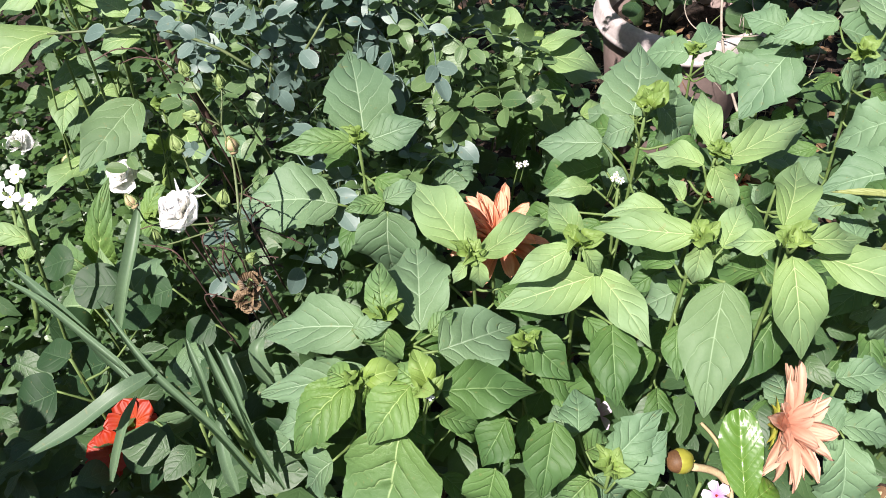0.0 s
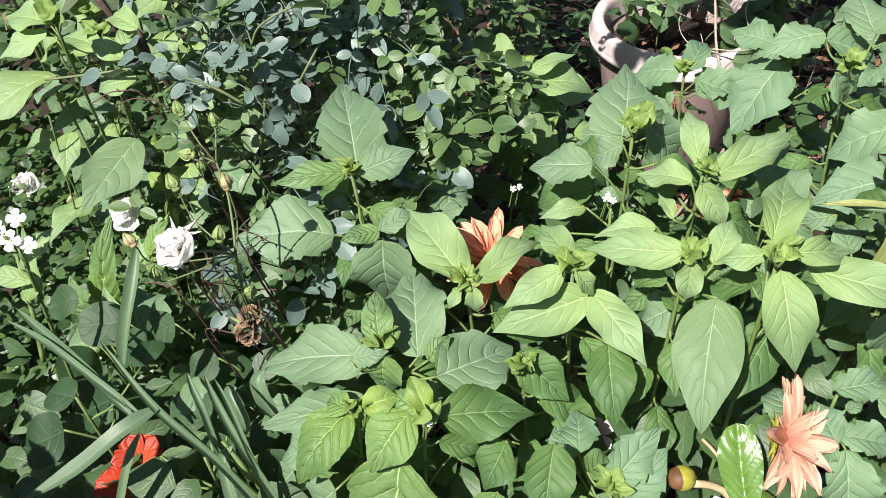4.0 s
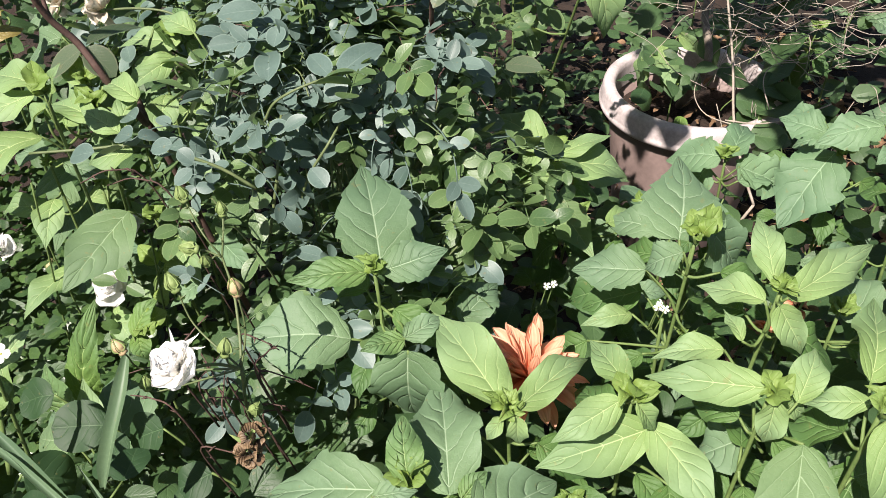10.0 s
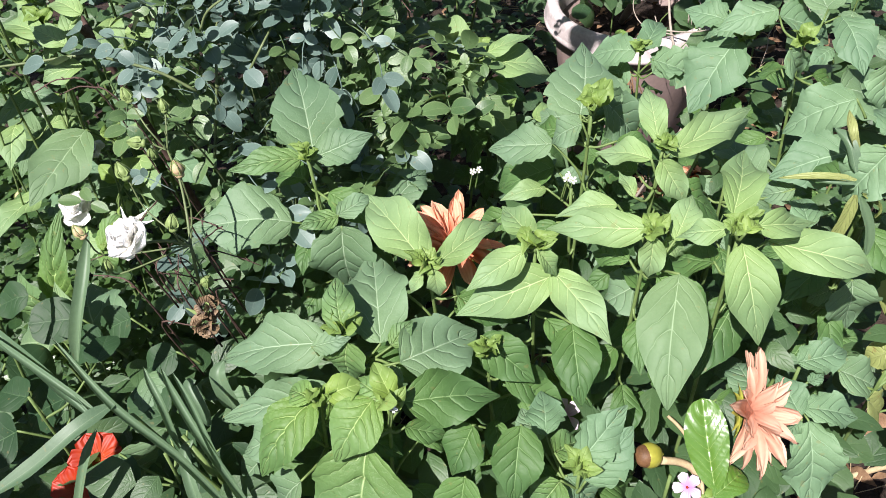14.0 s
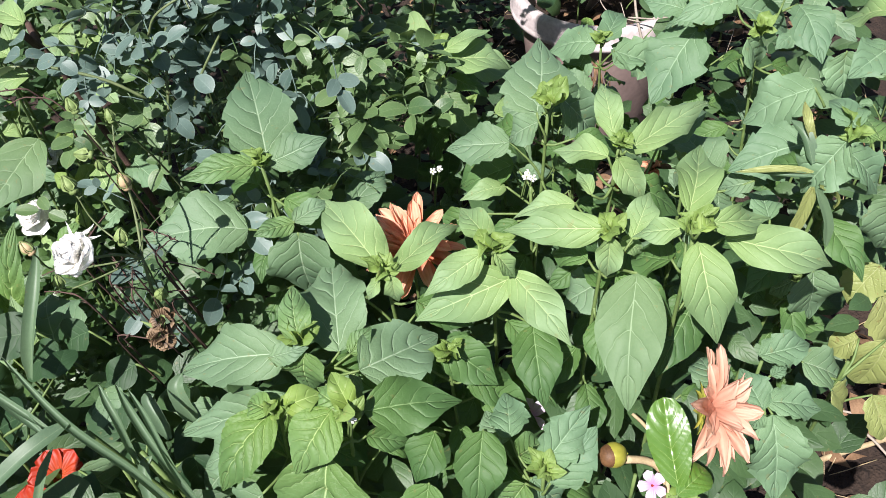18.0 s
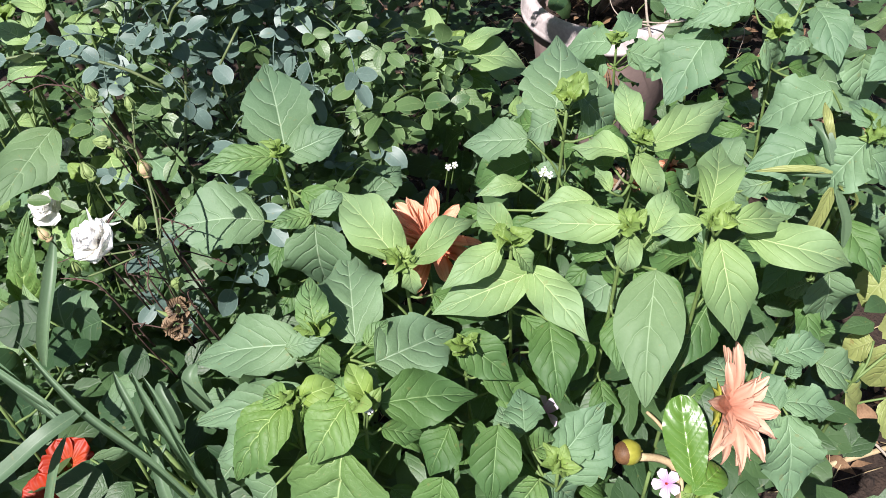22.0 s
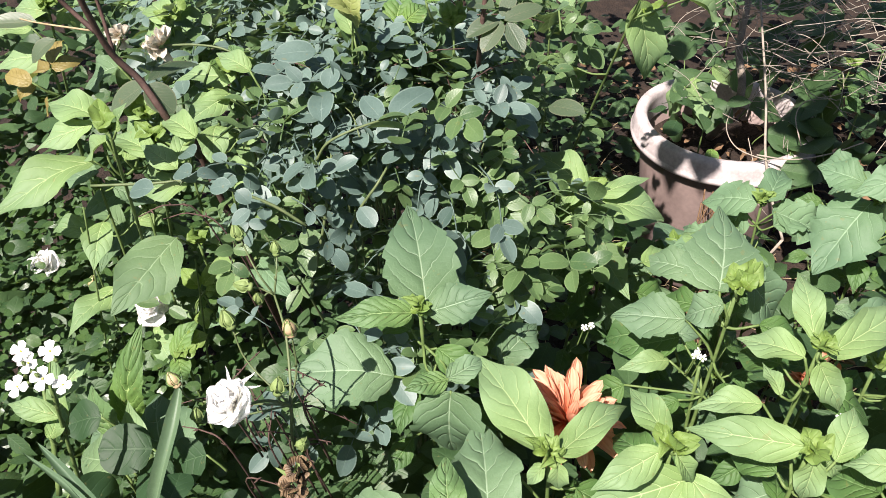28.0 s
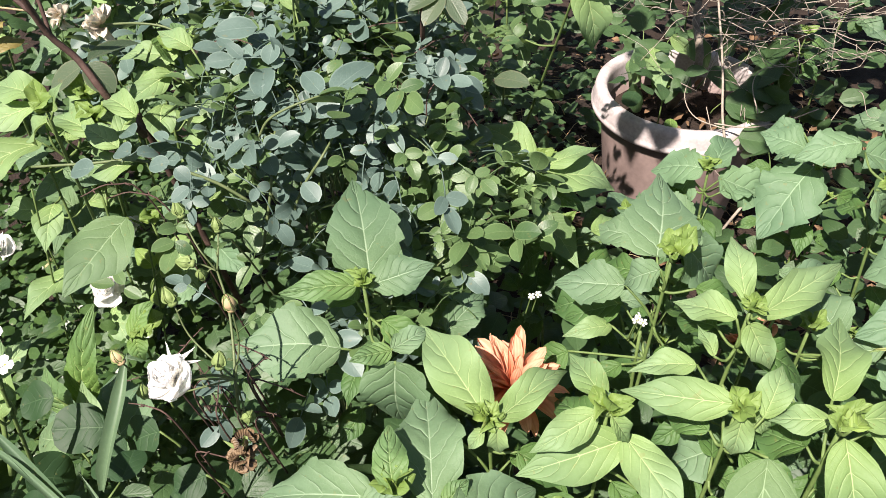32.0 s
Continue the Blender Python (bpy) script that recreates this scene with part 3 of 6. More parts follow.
for j in range(8):
    for k in range(40):
        ff.append((j * 40 + k, j * 40 + (k + 1) % 40, (j + 1) * 40 + (k + 1) % 40, (j + 1) * 40 + k))
b.add(vv, ff)
pot_part("soil", b.mesh("soil", M["soil"]), pot, "dark soil in the pot")

# ---- nightshade plants ----
h = Herb('nightshade_plant', (-0.115, 0.641, 0.370), 'nightshade plant with broad bluish green leaves')
h.leaf('spade', (-0.109, 0.644, 0.372), (-0.135, 0.770, 0.392), 0.070)
h.leaf('broad', (-0.109, 0.641, 0.372), (-0.053, 0.653, 0.385), 0.038)
h.leaf('wrinkled', (-0.121, 0.640, 0.372), (-0.188, 0.632, 0.370), 0.029)
h.leaf('wrinkled', (-0.090, 0.598, 0.335), (-0.126, 0.585, 0.335), 0.022)
h.leaf('broad', (-0.138, 0.623, 0.310), (-0.237, 0.618, 0.315), 0.073)
h.leaf('broad', (-0.091, 0.599, 0.335), (-0.058, 0.623, 0.335), 0.025)
h.leaf('broad', (-0.087, 0.590, 0.330), (-0.084, 0.595, 0.244), 0.068)
h = Herb('nightshade_plant', (-0.010, 0.516, 0.345), 'nightshade plant with pale green pointed leaves')
h.leaf('young', (-0.011, 0.515, 0.345), (-0.066, 0.628, 0.335), 0.053)
h.leaf('young', (-0.005, 0.515, 0.345), (0.060, 0.583, 0.325), 0.033)
h.leaf('young', (-0.004, 0.504, 0.350), (-0.001, 0.504, 0.319), 0.019)
h.leaf('young', (-0.014, 0.503, 0.350), (-0.026, 0.502, 0.326), 0.016)
h.leaf('broad', (-0.044, 0.663, 0.290), (-0.007, 0.715, 0.290), 0.039)
h = Herb('nightshade_plant', (-0.084, 0.475, 0.315), 'nightshade plant with broad bluish green leaves')
h.leaf('broad', (-0.054, 0.472, 0.300), (-0.063, 0.591, 0.290), 0.060)
h.leaf('broad', (-0.038, 0.450, 0.300), (0.029, 0.499, 0.277), 0.068)
h.leaf('wrinkled', (-0.083, 0.468, 0.318), (-0.089, 0.519, 0.335), 0.029)
h.leaf('broad', (-0.097, 0.476, 0.300), (-0.200, 0.503, 0.255), 0.055)
h.leaf('wrinkled', (-0.080, 0.463, 0.315), (-0.082, 0.461, 0.266), 0.037)
h.leaf('wrinkled', (-0.045, 0.468, 0.300), (-0.026, 0.486, 0.310), 0.019)
h.leaf('broad', (-0.042, 0.450, 0.295), (-0.051, 0.439, 0.268), 0.024)
h.leaf('broad', (-0.110, 0.465, 0.310), (-0.076, 0.463, 0.320), 0.022)
h = Herb('nightshade_plant', (-0.048, 0.410, 0.300), 'nightshade plant with yellowish puckered young leaves')
h.leaf('bright', (-0.050, 0.414, 0.300), (-0.075, 0.439, 0.297), 0.028)
h.leaf('bright', (-0.060, 0.415, 0.300), (-0.094, 0.384, 0.262), 0.046)
h.leaf('wrinkled', (-0.070, 0.398, 0.265), (-0.089, 0.360, 0.148), 0.090)
h.leaf('deep', (-0.036, 0.413, 0.295), (0.043, 0.431, 0.270), 0.052)
h.leaf('deep', (0.018, 0.411, 0.260), (-0.002, 0.392, 0.216), 0.041)
h.leaf('deep', (0.057, 0.404, 0.265), (0.046, 0.363, 0.215), 0.047)
h.leaf('deep', (0.009, 0.388, 0.220), (0.002, 0.381, 0.156), 0.051)
h.leaf('shoot', (-0.045, 0.410, 0.305), (-0.058, 0.436, 0.320), 0.022)
h = Herb('nightshade_plant', (-0.104, 0.426, 0.290), 'nightshade plant with yellowish puckered young leaves')
h.leaf('bright', (-0.110, 0.427, 0.290), (-0.158, 0.391, 0.238), 0.048)
h.leaf('broad', (-0.093, 0.440, 0.280), (-0.198, 0.448, 0.240), 0.039)
h.leaf('shoot', (-0.099, 0.425, 0.295), (-0.069, 0.431, 0.300), 0.027)
h.leaf('bright', (-0.110, 0.422, 0.295), (-0.131, 0.441, 0.284), 0.024)
h.leaf('bright', (-0.096, 0.418, 0.295), (-0.089, 0.425, 0.266), 0.024)
h.leaf('broad', (-0.136, 0.426, 0.250), (-0.183, 0.433, 0.210), 0.041)
h.leaf('broad', (-0.129, 0.395, 0.220), (-0.158, 0.397, 0.168), 0.046)
h = Herb('nightshade_plant', (0.036, 0.480, 0.270), 'nightshade plant with pale green pointed leaves')
h.leaf('deep', (0.031, 0.493, 0.270), (0.078, 0.469, 0.235), 0.045)
h.leaf('deep', (0.016, 0.481, 0.255), (-0.001, 0.492, 0.192), 0.052)
h.leaf('deep', (0.063, 0.472, 0.220), (0.108, 0.471, 0.190), 0.042)
h = Herb('nightshade_plant', (0.080, 0.514, 0.360), 'nightshade plant with pale green pointed leaves')
h.leaf('young', (0.080, 0.527, 0.355), (0.060, 0.585, 0.345), 0.031)
h.leaf('young', (0.072, 0.511, 0.360), (0.020, 0.492, 0.335), 0.033)
h.leaf('young', (0.081, 0.505, 0.365), (0.097, 0.501, 0.336), 0.020)
h.leaf('young', (0.096, 0.508, 0.330), (0.010, 0.492, 0.305), 0.052)
h.leaf('young', (0.095, 0.509, 0.335), (0.135, 0.441, 0.312), 0.044)
h.leaf('deep', (0.110, 0.483, 0.295), (0.111, 0.426, 0.255), 0.046)
h.leaf('broad', (0.182, 0.525, 0.300), (0.146, 0.534, 0.254), 0.046)
h = Herb('nightshade_plant', (0.169, 0.494, 0.385), 'nightshade plant with pale green pointed leaves')
h.leaf('young', (0.169, 0.499, 0.385), (0.091, 0.529, 0.365), 0.037)
h.leaf('young', (0.158, 0.559, 0.360), (0.105, 0.564, 0.345), 0.027)
h.leaf('young', (0.169, 0.484, 0.390), (0.168, 0.481, 0.348), 0.026)
h.leaf('young', (0.190, 0.494, 0.375), (0.214, 0.537, 0.385), 0.030)
h.leaf('dull', (0.188, 0.466, 0.365), (0.167, 0.384, 0.300), 0.054)
h.leaf('young', (0.183, 0.500, 0.370), (0.205, 0.505, 0.346), 0.019)
h = Herb('nightshade_plant', (0.223, 0.456, 0.415), 'nightshade plant with yellowish puckered young leaves')
h.leaf('young', (0.217, 0.461, 0.415), (0.183, 0.476, 0.395), 0.025)
h.leaf('young', (0.229, 0.486, 0.405), (0.265, 0.573, 0.400), 0.043)
h.leaf('young', (0.231, 0.461, 0.415), (0.294, 0.482, 0.395), 0.027)
h.leaf('young', (0.254, 0.471, 0.390), (0.344, 0.461, 0.355), 0.044)
h.leaf('young', (0.224, 0.449, 0.410), (0.235, 0.405, 0.345), 0.046)
h.leaf('deep', (0.254, 0.489, 0.310), (0.205, 0.433, 0.270), 0.048)
h.leaf('shoot', (0.215, 0.447, 0.425), (0.205, 0.449, 0.435), 0.015)
h.leaf('shoot', (0.222, 0.445, 0.425), (0.234, 0.456, 0.423), 0.015)
h = Herb('nightshade_plant', (0.198, 0.581, 0.400), 'nightshade plant with pale green pointed leaves')
h.leaf('young', (0.195, 0.586, 0.402), (0.197, 0.655, 0.415), 0.028)
h.leaf('young', (0.202, 0.574, 0.400), (0.299, 0.652, 0.385), 0.038)
h.leaf('young', (0.193, 0.566, 0.400), (0.217, 0.557, 0.356), 0.031)
h.leaf('young', (0.189, 0.581, 0.390), (0.149, 0.621, 0.370), 0.034)
h.leaf('young', (0.174, 0.568, 0.360), (0.166, 0.599, 0.365), 0.017)
h.leaf('broad', (0.254, 0.640, 0.350), (0.316, 0.699, 0.340), 0.035)
h = Herb('nightshade_plant', (0.148, 0.643, 0.405), 'nightshade plant with yellowish puckered young leaves')
h.leaf('spade', (0.142, 0.665, 0.382), (0.161, 0.772, 0.395), 0.074)
h.leaf('broad', (0.163, 0.671, 0.395), (0.201, 0.679, 0.336), 0.056)
h.leaf('broad', (0.139, 0.640, 0.390), (0.114, 0.653, 0.360), 0.032)
h.leaf('broad', (0.115, 0.653, 0.360), (0.056, 0.678, 0.338), 0.046)
h.leaf('shoot', (0.147, 0.634, 0.415), (0.142, 0.639, 0.430), 0.016)
h.leaf('shoot', (0.149, 0.632, 0.415), (0.157, 0.632, 0.430), 0.016)
h.leaf('shoot', (0.141, 0.630, 0.415), (0.136, 0.643, 0.419), 0.015)
h.leaf('deep', (0.123, 0.681, 0.310), (0.074, 0.701, 0.268), 0.053)
h.leaf('young', (0.113, 0.665, 0.295), (0.065, 0.654, 0.292), 0.025)
h.leaf('deep', (0.116, 0.748, 0.250), (0.073, 0.773, 0.208), 0.052)
h.leaf('broad', (0.128, 0.721, 0.270), (0.100, 0.765, 0.246), 0.044)
h.leaf('deep', (0.071, 0.647, 0.280), (0.040, 0.654, 0.250), 0.035)
h = Herb('nightshade_plant', (0.072, 0.948, 0.275), 'nightshade plant with pale green pointed leaves')
h.leaf('young', (0.062, 0.933, 0.275), (0.020, 0.958, 0.222), 0.044)
h.leaf('young', (0.069, 0.945, 0.285), (0.063, 0.972, 0.292), 0.018)
h.leaf('young', (0.077, 0.897, 0.250), (0.101, 0.929, 0.175), 0.051)
h = Herb('nightshade_plant', (0.390, 0.914, 0.300), 'nightshade plant with large wavy-edged green leaves')
h.leaf('toothed', (0.382, 0.915, 0.300), (0.320, 0.869, 0.227), 0.088)
h.leaf('toothed', (0.362, 0.908, 0.330), (0.319, 0.941, 0.330), 0.044)
h.leaf('toothed', (0.412, 0.890, 0.350), (0.343, 0.887, 0.330), 0.050)
h = Herb('nightshade_plant', (0.404, 0.799, 0.360), 'nightshade plant with large wavy-edged green leaves')
h.leaf('toothed', (0.392, 0.841, 0.370), (0.463, 0.853, 0.324), 0.070)
h.leaf('toothed', (0.388, 0.790, 0.360), (0.411, 0.807, 0.292), 0.061)
h.leaf('toothed', (0.456, 0.832, 0.370), (0.463, 0.762, 0.337), 0.055)
h.leaf('toothed', (0.437, 0.719, 0.340), (0.382, 0.745, 0.282), 0.071)
h.leaf('toothed', (0.395, 0.621, 0.350), (0.321, 0.627, 0.320), 0.064)
h.leaf('broad', (0.437, 0.755, 0.330), (0.525, 0.781, 0.276), 0.083)
h.leaf('broad', (0.440, 0.831, 0.380), (0.448, 0.922, 0.380), 0.064)
h = Herb('nightshade_plant', (0.391, 0.564, 0.400), 'nightshade plant with large wavy-edged green leaves')
h.leaf('toothed', (0.385, 0.559, 0.400), (0.362, 0.565, 0.340), 0.054)
h.leaf('toothed', (0.392, 0.562, 0.410), (0.389, 0.609, 0.406), 0.038)
h.leaf('toothed', (0.387, 0.558, 0.390), (0.423, 0.549, 0.344), 0.050)
h = Herb('nightshade_plant', (0.286, 0.641, 0.320), 'nightshade plant with broad bluish green leaves')
h.leaf('broad', (0.311, 0.634, 0.310), (0.293, 0.709, 0.310), 0.054)
h.leaf('broad', (0.347, 0.621, 0.310), (0.319, 0.635, 0.290), 0.030)
h.leaf('broad', (0.312, 0.620, 0.300), (0.318, 0.610, 0.264), 0.029)
h.leaf('toothed', (0.347, 0.576, 0.300), (0.354, 0.627, 0.290), 0.035)
h = Herb('nightshade_plant', (0.275, 0.954, 0.270), 'nightshade plant with large wavy-edged green leaves')
h.leaf('toothed', (0.269, 0.950, 0.272), (0.216, 0.990, 0.240), 0.062)
h.leaf('toothed', (0.278, 0.946, 0.275), (0.317, 1.018, 0.270), 0.042)
h.leaf('toothed', (0.291, 0.946, 0.260), (0.353, 0.953, 0.220), 0.063)
h.leaf('toothed', (0.287, 0.931, 0.250), (0.337, 0.975, 0.236), 0.056)
h.leaf('toothed', (0.259, 0.964, 0.250), (0.248, 0.975, 0.184), 0.056)
h.leaf('toothed', (0.392, 0.986, 0.300), (0.354, 1.015, 0.280), 0.043)
h.leaf('toothed', (0.407, 0.968, 0.290), (0.370, 0.997, 0.252), 0.051)


# ---- the rose bush ----
def rose_height(x, y):
    z = 0.46 + 0.12 * (y - 0.85) - 0.9 * max(0.0, x + 0.1) - 0.5 * max(0.0, 0.72 - y)
    if x > -0.23 and y < 0.80:
        z = min(z, 0.34 - 0.5 * max(0.0, 0.72 - y))
    return z


def in_bush(x, y):
    """The outline of the bush on the ground."""
    if (x - 0.07) ** 2 + (y - 0.96) ** 2 < 0.0144 or (x - 0.025) ** 2 + (y - 0.71) ** 2 < 0.0030:
        return False
    if x < -0.275 and 0.72 < y < 1.0:
        return False
    if x < -0.275 - 0.6 * (y - 0.66) or (x > 0.0 and y < 0.74) or x > 0.03 + 0.15 * max(0.0, y - 0.9):
        return False
    if y < 0.67 and not -0.275 < x < -0.17:
        return False
    return y > 0.64 or x < -0.20


def leaflet(b, m, seed):
    r = random.Random(seed)
    nu, nv = 8, 2
    verts, uvs, faces = [], [], []
    arch, fold = r.uniform(-0.03, 0.10), r.uniform(0.05, 0.30)
    for i in range(nu + 1):
        u = i / nu
        hw = 0.78 * u ** 0.60 * (1 - u) ** 0.68 if 0 < u < 1 else 0.0
        for j in range(-nv, nv + 1):
            v = j / nv
            verts.append(m @ Vector((u, hw * v, arch * 4 * u * (1 - u) + fold * abs(hw * v) - 0.05 * u * u)))
            uvs.append((u, 0.5 + 0.5 * v))
    k = 2 * nv + 1
    for i in range(nu):
        for j in range(k - 1):
            faces.append((i * k + j, (i + 1) * k + j, (i + 1) * k + j + 1, i * k + j + 1))
    b.add(verts, faces, uvs)


def rose_leaf_mesh(seed, mat):
    """A compound leaf 0.1 m long along +x: a stalk with five or seven leaflets."""
    r = random.Random(seed)
    b = Build()
    bow = r.uniform(-0.012, 0.012)
    axis = [Vector((0.072 * s, bow * s * s * 1.2, 0.010 * math.sin(math.pi * s) - 0.008 * s * s)) for s in (0, 0.2, 0.4, 0.6, 0.8, 1.0)]
    tube(b, axis, (0.0009, 0.0006), 4)
    pairs = r.choice((2, 2, 3))
    for i in range(pairs):
        s = 0.40 + 0.48 * i / (pairs - 1 if pairs > 1 else 1)
        k = min(4, int(s * 5))
        p = axis[k].lerp(axis[k + 1], s * 5 - k)
        for sg in (-1, 1):
            a = sg * radians(r.uniform(52, 78))
            size = r.uniform(0.021, 0.031) * (0.75 + 0.2 * i)
            m = Matrix.Translation(p) @ Matrix.Rotation(a, 4, "Z") @ Matrix.Rotation(radians(r.uniform(-35, 20)), 4, "Y") @ Matrix.Rotation(radians(r.uniform(-36, 36)), 4, "X") @ Matrix.Diagonal((size, size, size, 1))
            leaflet(b, m, r.randrange(10 ** 6))
    size = r.uniform(0.026, 0.037)
    m = Matrix.Translation(axis[-1]) @ Matrix.Rotation(radians(r.uniform(-15, 15)), 4, "Z") @ Matrix.Rotation(radians(r.uniform(-5, 20)), 4, "Y") @ Matrix.Rotation(radians(r.uniform(-20, 20)), 4, "X") @ Matrix.Diagonal((size, size, size, 1))
    leaflet(b, m, r.randrange(10 ** 6))
    return b.mesh("rose_leaf", mat)


ROSE = {k: [rose_leaf_mesh(100 * i + len(k), M[k]) for i in range(9)] for k in ("rose", "rose_olive", "rose_red")}


class Rose(Thing):
    def cane(self, pts, r0, r1, mat="cane", thorns=0):
        b = Build()
        line = smooth_line(pts, 4 * len(pts))
        tube(b, line, (r0 * 0.75, r1 * 0.75), 7)
        for k in range(thorns):
            p = line[RND.randrange(1, len(line) - 1)]
            d = Vector((RND.uniform(-1, 1), RND.uniform(-1, 1), RND.uniform(-0.4, 0.6))).normalized()
            tube(b, [p, p + d * (r0 + 0.004)], (0.0012, 0.0001), 4)
        self.place("cane", b.mesh("cane", M[mat]))
        return line

    def leaf(self, p, yaw, pitch, roll, scale, kind="rose"):
        m = Matrix.Translation(p) @ Matrix.Rotation(radians(yaw), 4, "Z") @ Matrix.Rotation(radians(-pitch), 4, "Y") @ Matrix.Rotation(radians(roll), 4, "X") @ Matrix.Scale(scale, 4)
        self.place("leaf", RND.choice(ROSE[kind]), "", m)


bush = Rose("rose_bush", "rose bush with bluish green leaflets, buds and white blooms", "rose bush", (-0.18, 0.92))
r = random.Random(21)
mid_bush = Rose("rose_bush", "rose bush with small round bluish leaflets", "rose bush", (-0.10, 1.04))


def rose_field(owner, count, x0, x1, y0, y1, layers, seed):
    q = random.Random(seed)
    done = 0
    while done < count:
        x, y = q.uniform(x0, x1), q.uniform(y0, y1)
        if not in_bush(x, y) or (x < -0.15 and y < 0.77 and q.random() < 0.5):
            continue
        z = rose_height(x, y) - q.choice(layers) + q.uniform(-0.03, 0.015)
        olive = x > -0.05 + q.uniform(-0.04, 0.04) or q.random() < 0.34
        owner.leaf(Vector((x, y, z)), q.uniform(0, 360), q.uniform(-40, 26), q.uniform(-40, 40), q.uniform(0.60, 1.02), "rose_olive" if olive else "rose")
        done += 1


rose_field(bush, 290, -0.46, 0.08, 0.60, 0.98, (0.0, 0.0, 0.0, 0.02, 0.05, 0.09), 21)
rose_field(mid_bush, 230, -0.46, 0.09, 0.80, 1.10, (0.0, 0.0, 0.03, 0.06), 23)
back_bush = Rose("rose_bush", "rose bush with dense bluish green leaflets", "rose bush", (-0.15, 1.25))
rose_field(back_bush, 296, -0.55, 0.10, 0.96, 1.42, (0.0, 0.0, 0.0, 0.05, 0.11), 22)
for owner, n, y0, y1, cy in ((bush, 22, 0.66, 0.98, 0.92), (back_bush, 16, 1.0, 1.38, 1.25)):
    for k in range(n):
        x, y = r.uniform(-0.26, 0.0), r.uniform(y0, y1)
        z = rose_height(x, y) - 0.012
        owner.cane([(-0.18 + r.uniform(-0.08, 0.08), cy + r.uniform(-0.06, 0.06), G), (x * 0.6 - 0.07 + r.uniform(-0.04, 0.04), y * 0.6 + cy * 0.4, z * 0.45), (x, y, z)], 0.0026, 0.0009, thorns=5)

# thin red-brown shoots that run through and over the bush
rs = random.Random(64)
for owner, n, y0, y1 in ((bush, 9, 0.70, 0.98), (mid_bush, 9, 0.86, 1.08), (back_bush, 8, 1.0, 1.36)):
    for k in range(n):
        x, y = rs.uniform(-0.34, -0.04), rs.uniform(y0, y1)
        a, ln = rs.uniform(0, 6.28), rs.uniform(0.05, 0.11)
        p = Vector((x, y, rose_height(x, y) - 0.035))
        e = p + Vector((math.cos(a) * ln, math.sin(a) * ln * 0.6, rs.uniform(0.015, 0.06)))
        owner.cane([p + Vector((0.03, 0.05, -0.22)), p, p.lerp(e, 0.5) + Vector((0, 0, 0.018)), e], 0.0012, 0.0007, "bark" if k % 3 else "cane", 5)

h = Herb('nightshade_plant', (-0.379, 0.719, 0.500), 'nightshade plant with pale green pointed leaves', foot=(-0.774, 1.438, 0))
h.leaf('young', (-0.465, 0.861, 0.420), (-0.530, 0.849, 0.390), 0.036)
h.leaf('young', (-0.525, 0.953, 0.310), (-0.630, 0.871, 0.280), 0.066, 0)
h.leaf('young', (-0.389, 0.787, 0.440), (-0.430, 0.808, 0.410), 0.033)
h.leaf('young', (-0.415, 0.780, 0.450), (-0.444, 0.801, 0.408), 0.033)
h.leaf('young', (-0.421, 0.785, 0.440), (-0.404, 0.824, 0.392), 0.039)
h.leaf('young', (-0.457, 0.857, 0.430), (-0.526, 0.899, 0.420), 0.046)
h.leaf('young', (-0.369, 0.710, 0.505), (-0.355, 0.714, 0.530), 0.015)
h = Herb('nightshade_plant', (-0.376, 0.792, 0.470), 'nightshade plant with pale green pointed leaves', foot=(-0.729, 1.532, 0))
h.leaf('young', (-0.380, 0.787, 0.470), (-0.406, 0.825, 0.468), 0.026)
h.leaf('young', (-0.370, 0.803, 0.465), (-0.406, 0.821, 0.446), 0.027)
h.leaf('young', (-0.363, 0.792, 0.460), (-0.386, 0.799, 0.412), 0.032)
h = Herb('nightshade_plant', (-0.313, 0.888, 0.470), 'nightshade plant with pale green pointed leaves', foot=(-0.564, 1.668, 0))
h.leaf('young', (-0.312, 0.881, 0.465), (-0.382, 0.895, 0.450), 0.032)
h.leaf('young', (-0.315, 0.848, 0.460), (-0.360, 0.817, 0.440), 0.028)
h.leaf('wrinkled', (-0.308, 0.885, 0.475), (-0.324, 0.911, 0.484), 0.022)
h.leaf('young', (-0.309, 0.889, 0.460), (-0.296, 0.905, 0.418), 0.028)
h.leaf('young', (-0.331, 0.886, 0.455), (-0.328, 0.908, 0.402), 0.035)
h = Herb('nightshade_plant', (-0.402, 0.976, 0.480), 'nightshade plant with pale green pointed leaves', foot=(-0.707, 1.737, 0))
h.leaf('young', (-0.405, 0.977, 0.475), (-0.453, 1.000, 0.432), 0.042)
h.leaf('young', (-0.403, 0.973, 0.480), (-0.442, 1.020, 0.478), 0.038)
h.leaf('bright', (-0.402, 0.979, 0.480), (-0.400, 1.020, 0.488), 0.031)
h.leaf('young', (-0.403, 0.980, 0.470), (-0.409, 1.012, 0.426), 0.032)
h = Herb('nightshade_plant', (-0.562, 1.027, 0.470), 'nightshade plant with pale green pointed leaves', foot=(-0.965, 1.741, 0))
h.leaf('young', (-0.559, 1.017, 0.470), (-0.607, 1.038, 0.464), 0.032)
h.leaf('young', (-0.550, 1.006, 0.420), (-0.640, 1.004, 0.400), 0.042)
h.leaf('young', (-0.571, 0.995, 0.460), (-0.633, 0.999, 0.450), 0.028)
h.leaf('young', (-0.543, 1.027, 0.470), (-0.553, 1.068, 0.422), 0.038)
h.leaf('broad', (-0.479, 0.984, 0.420), (-0.529, 0.992, 0.386), 0.047)
h = Herb('broadleaf_weed', (-0.416, 0.940, 0.200), 'tall weed with big pale green veined leaves below the roses')
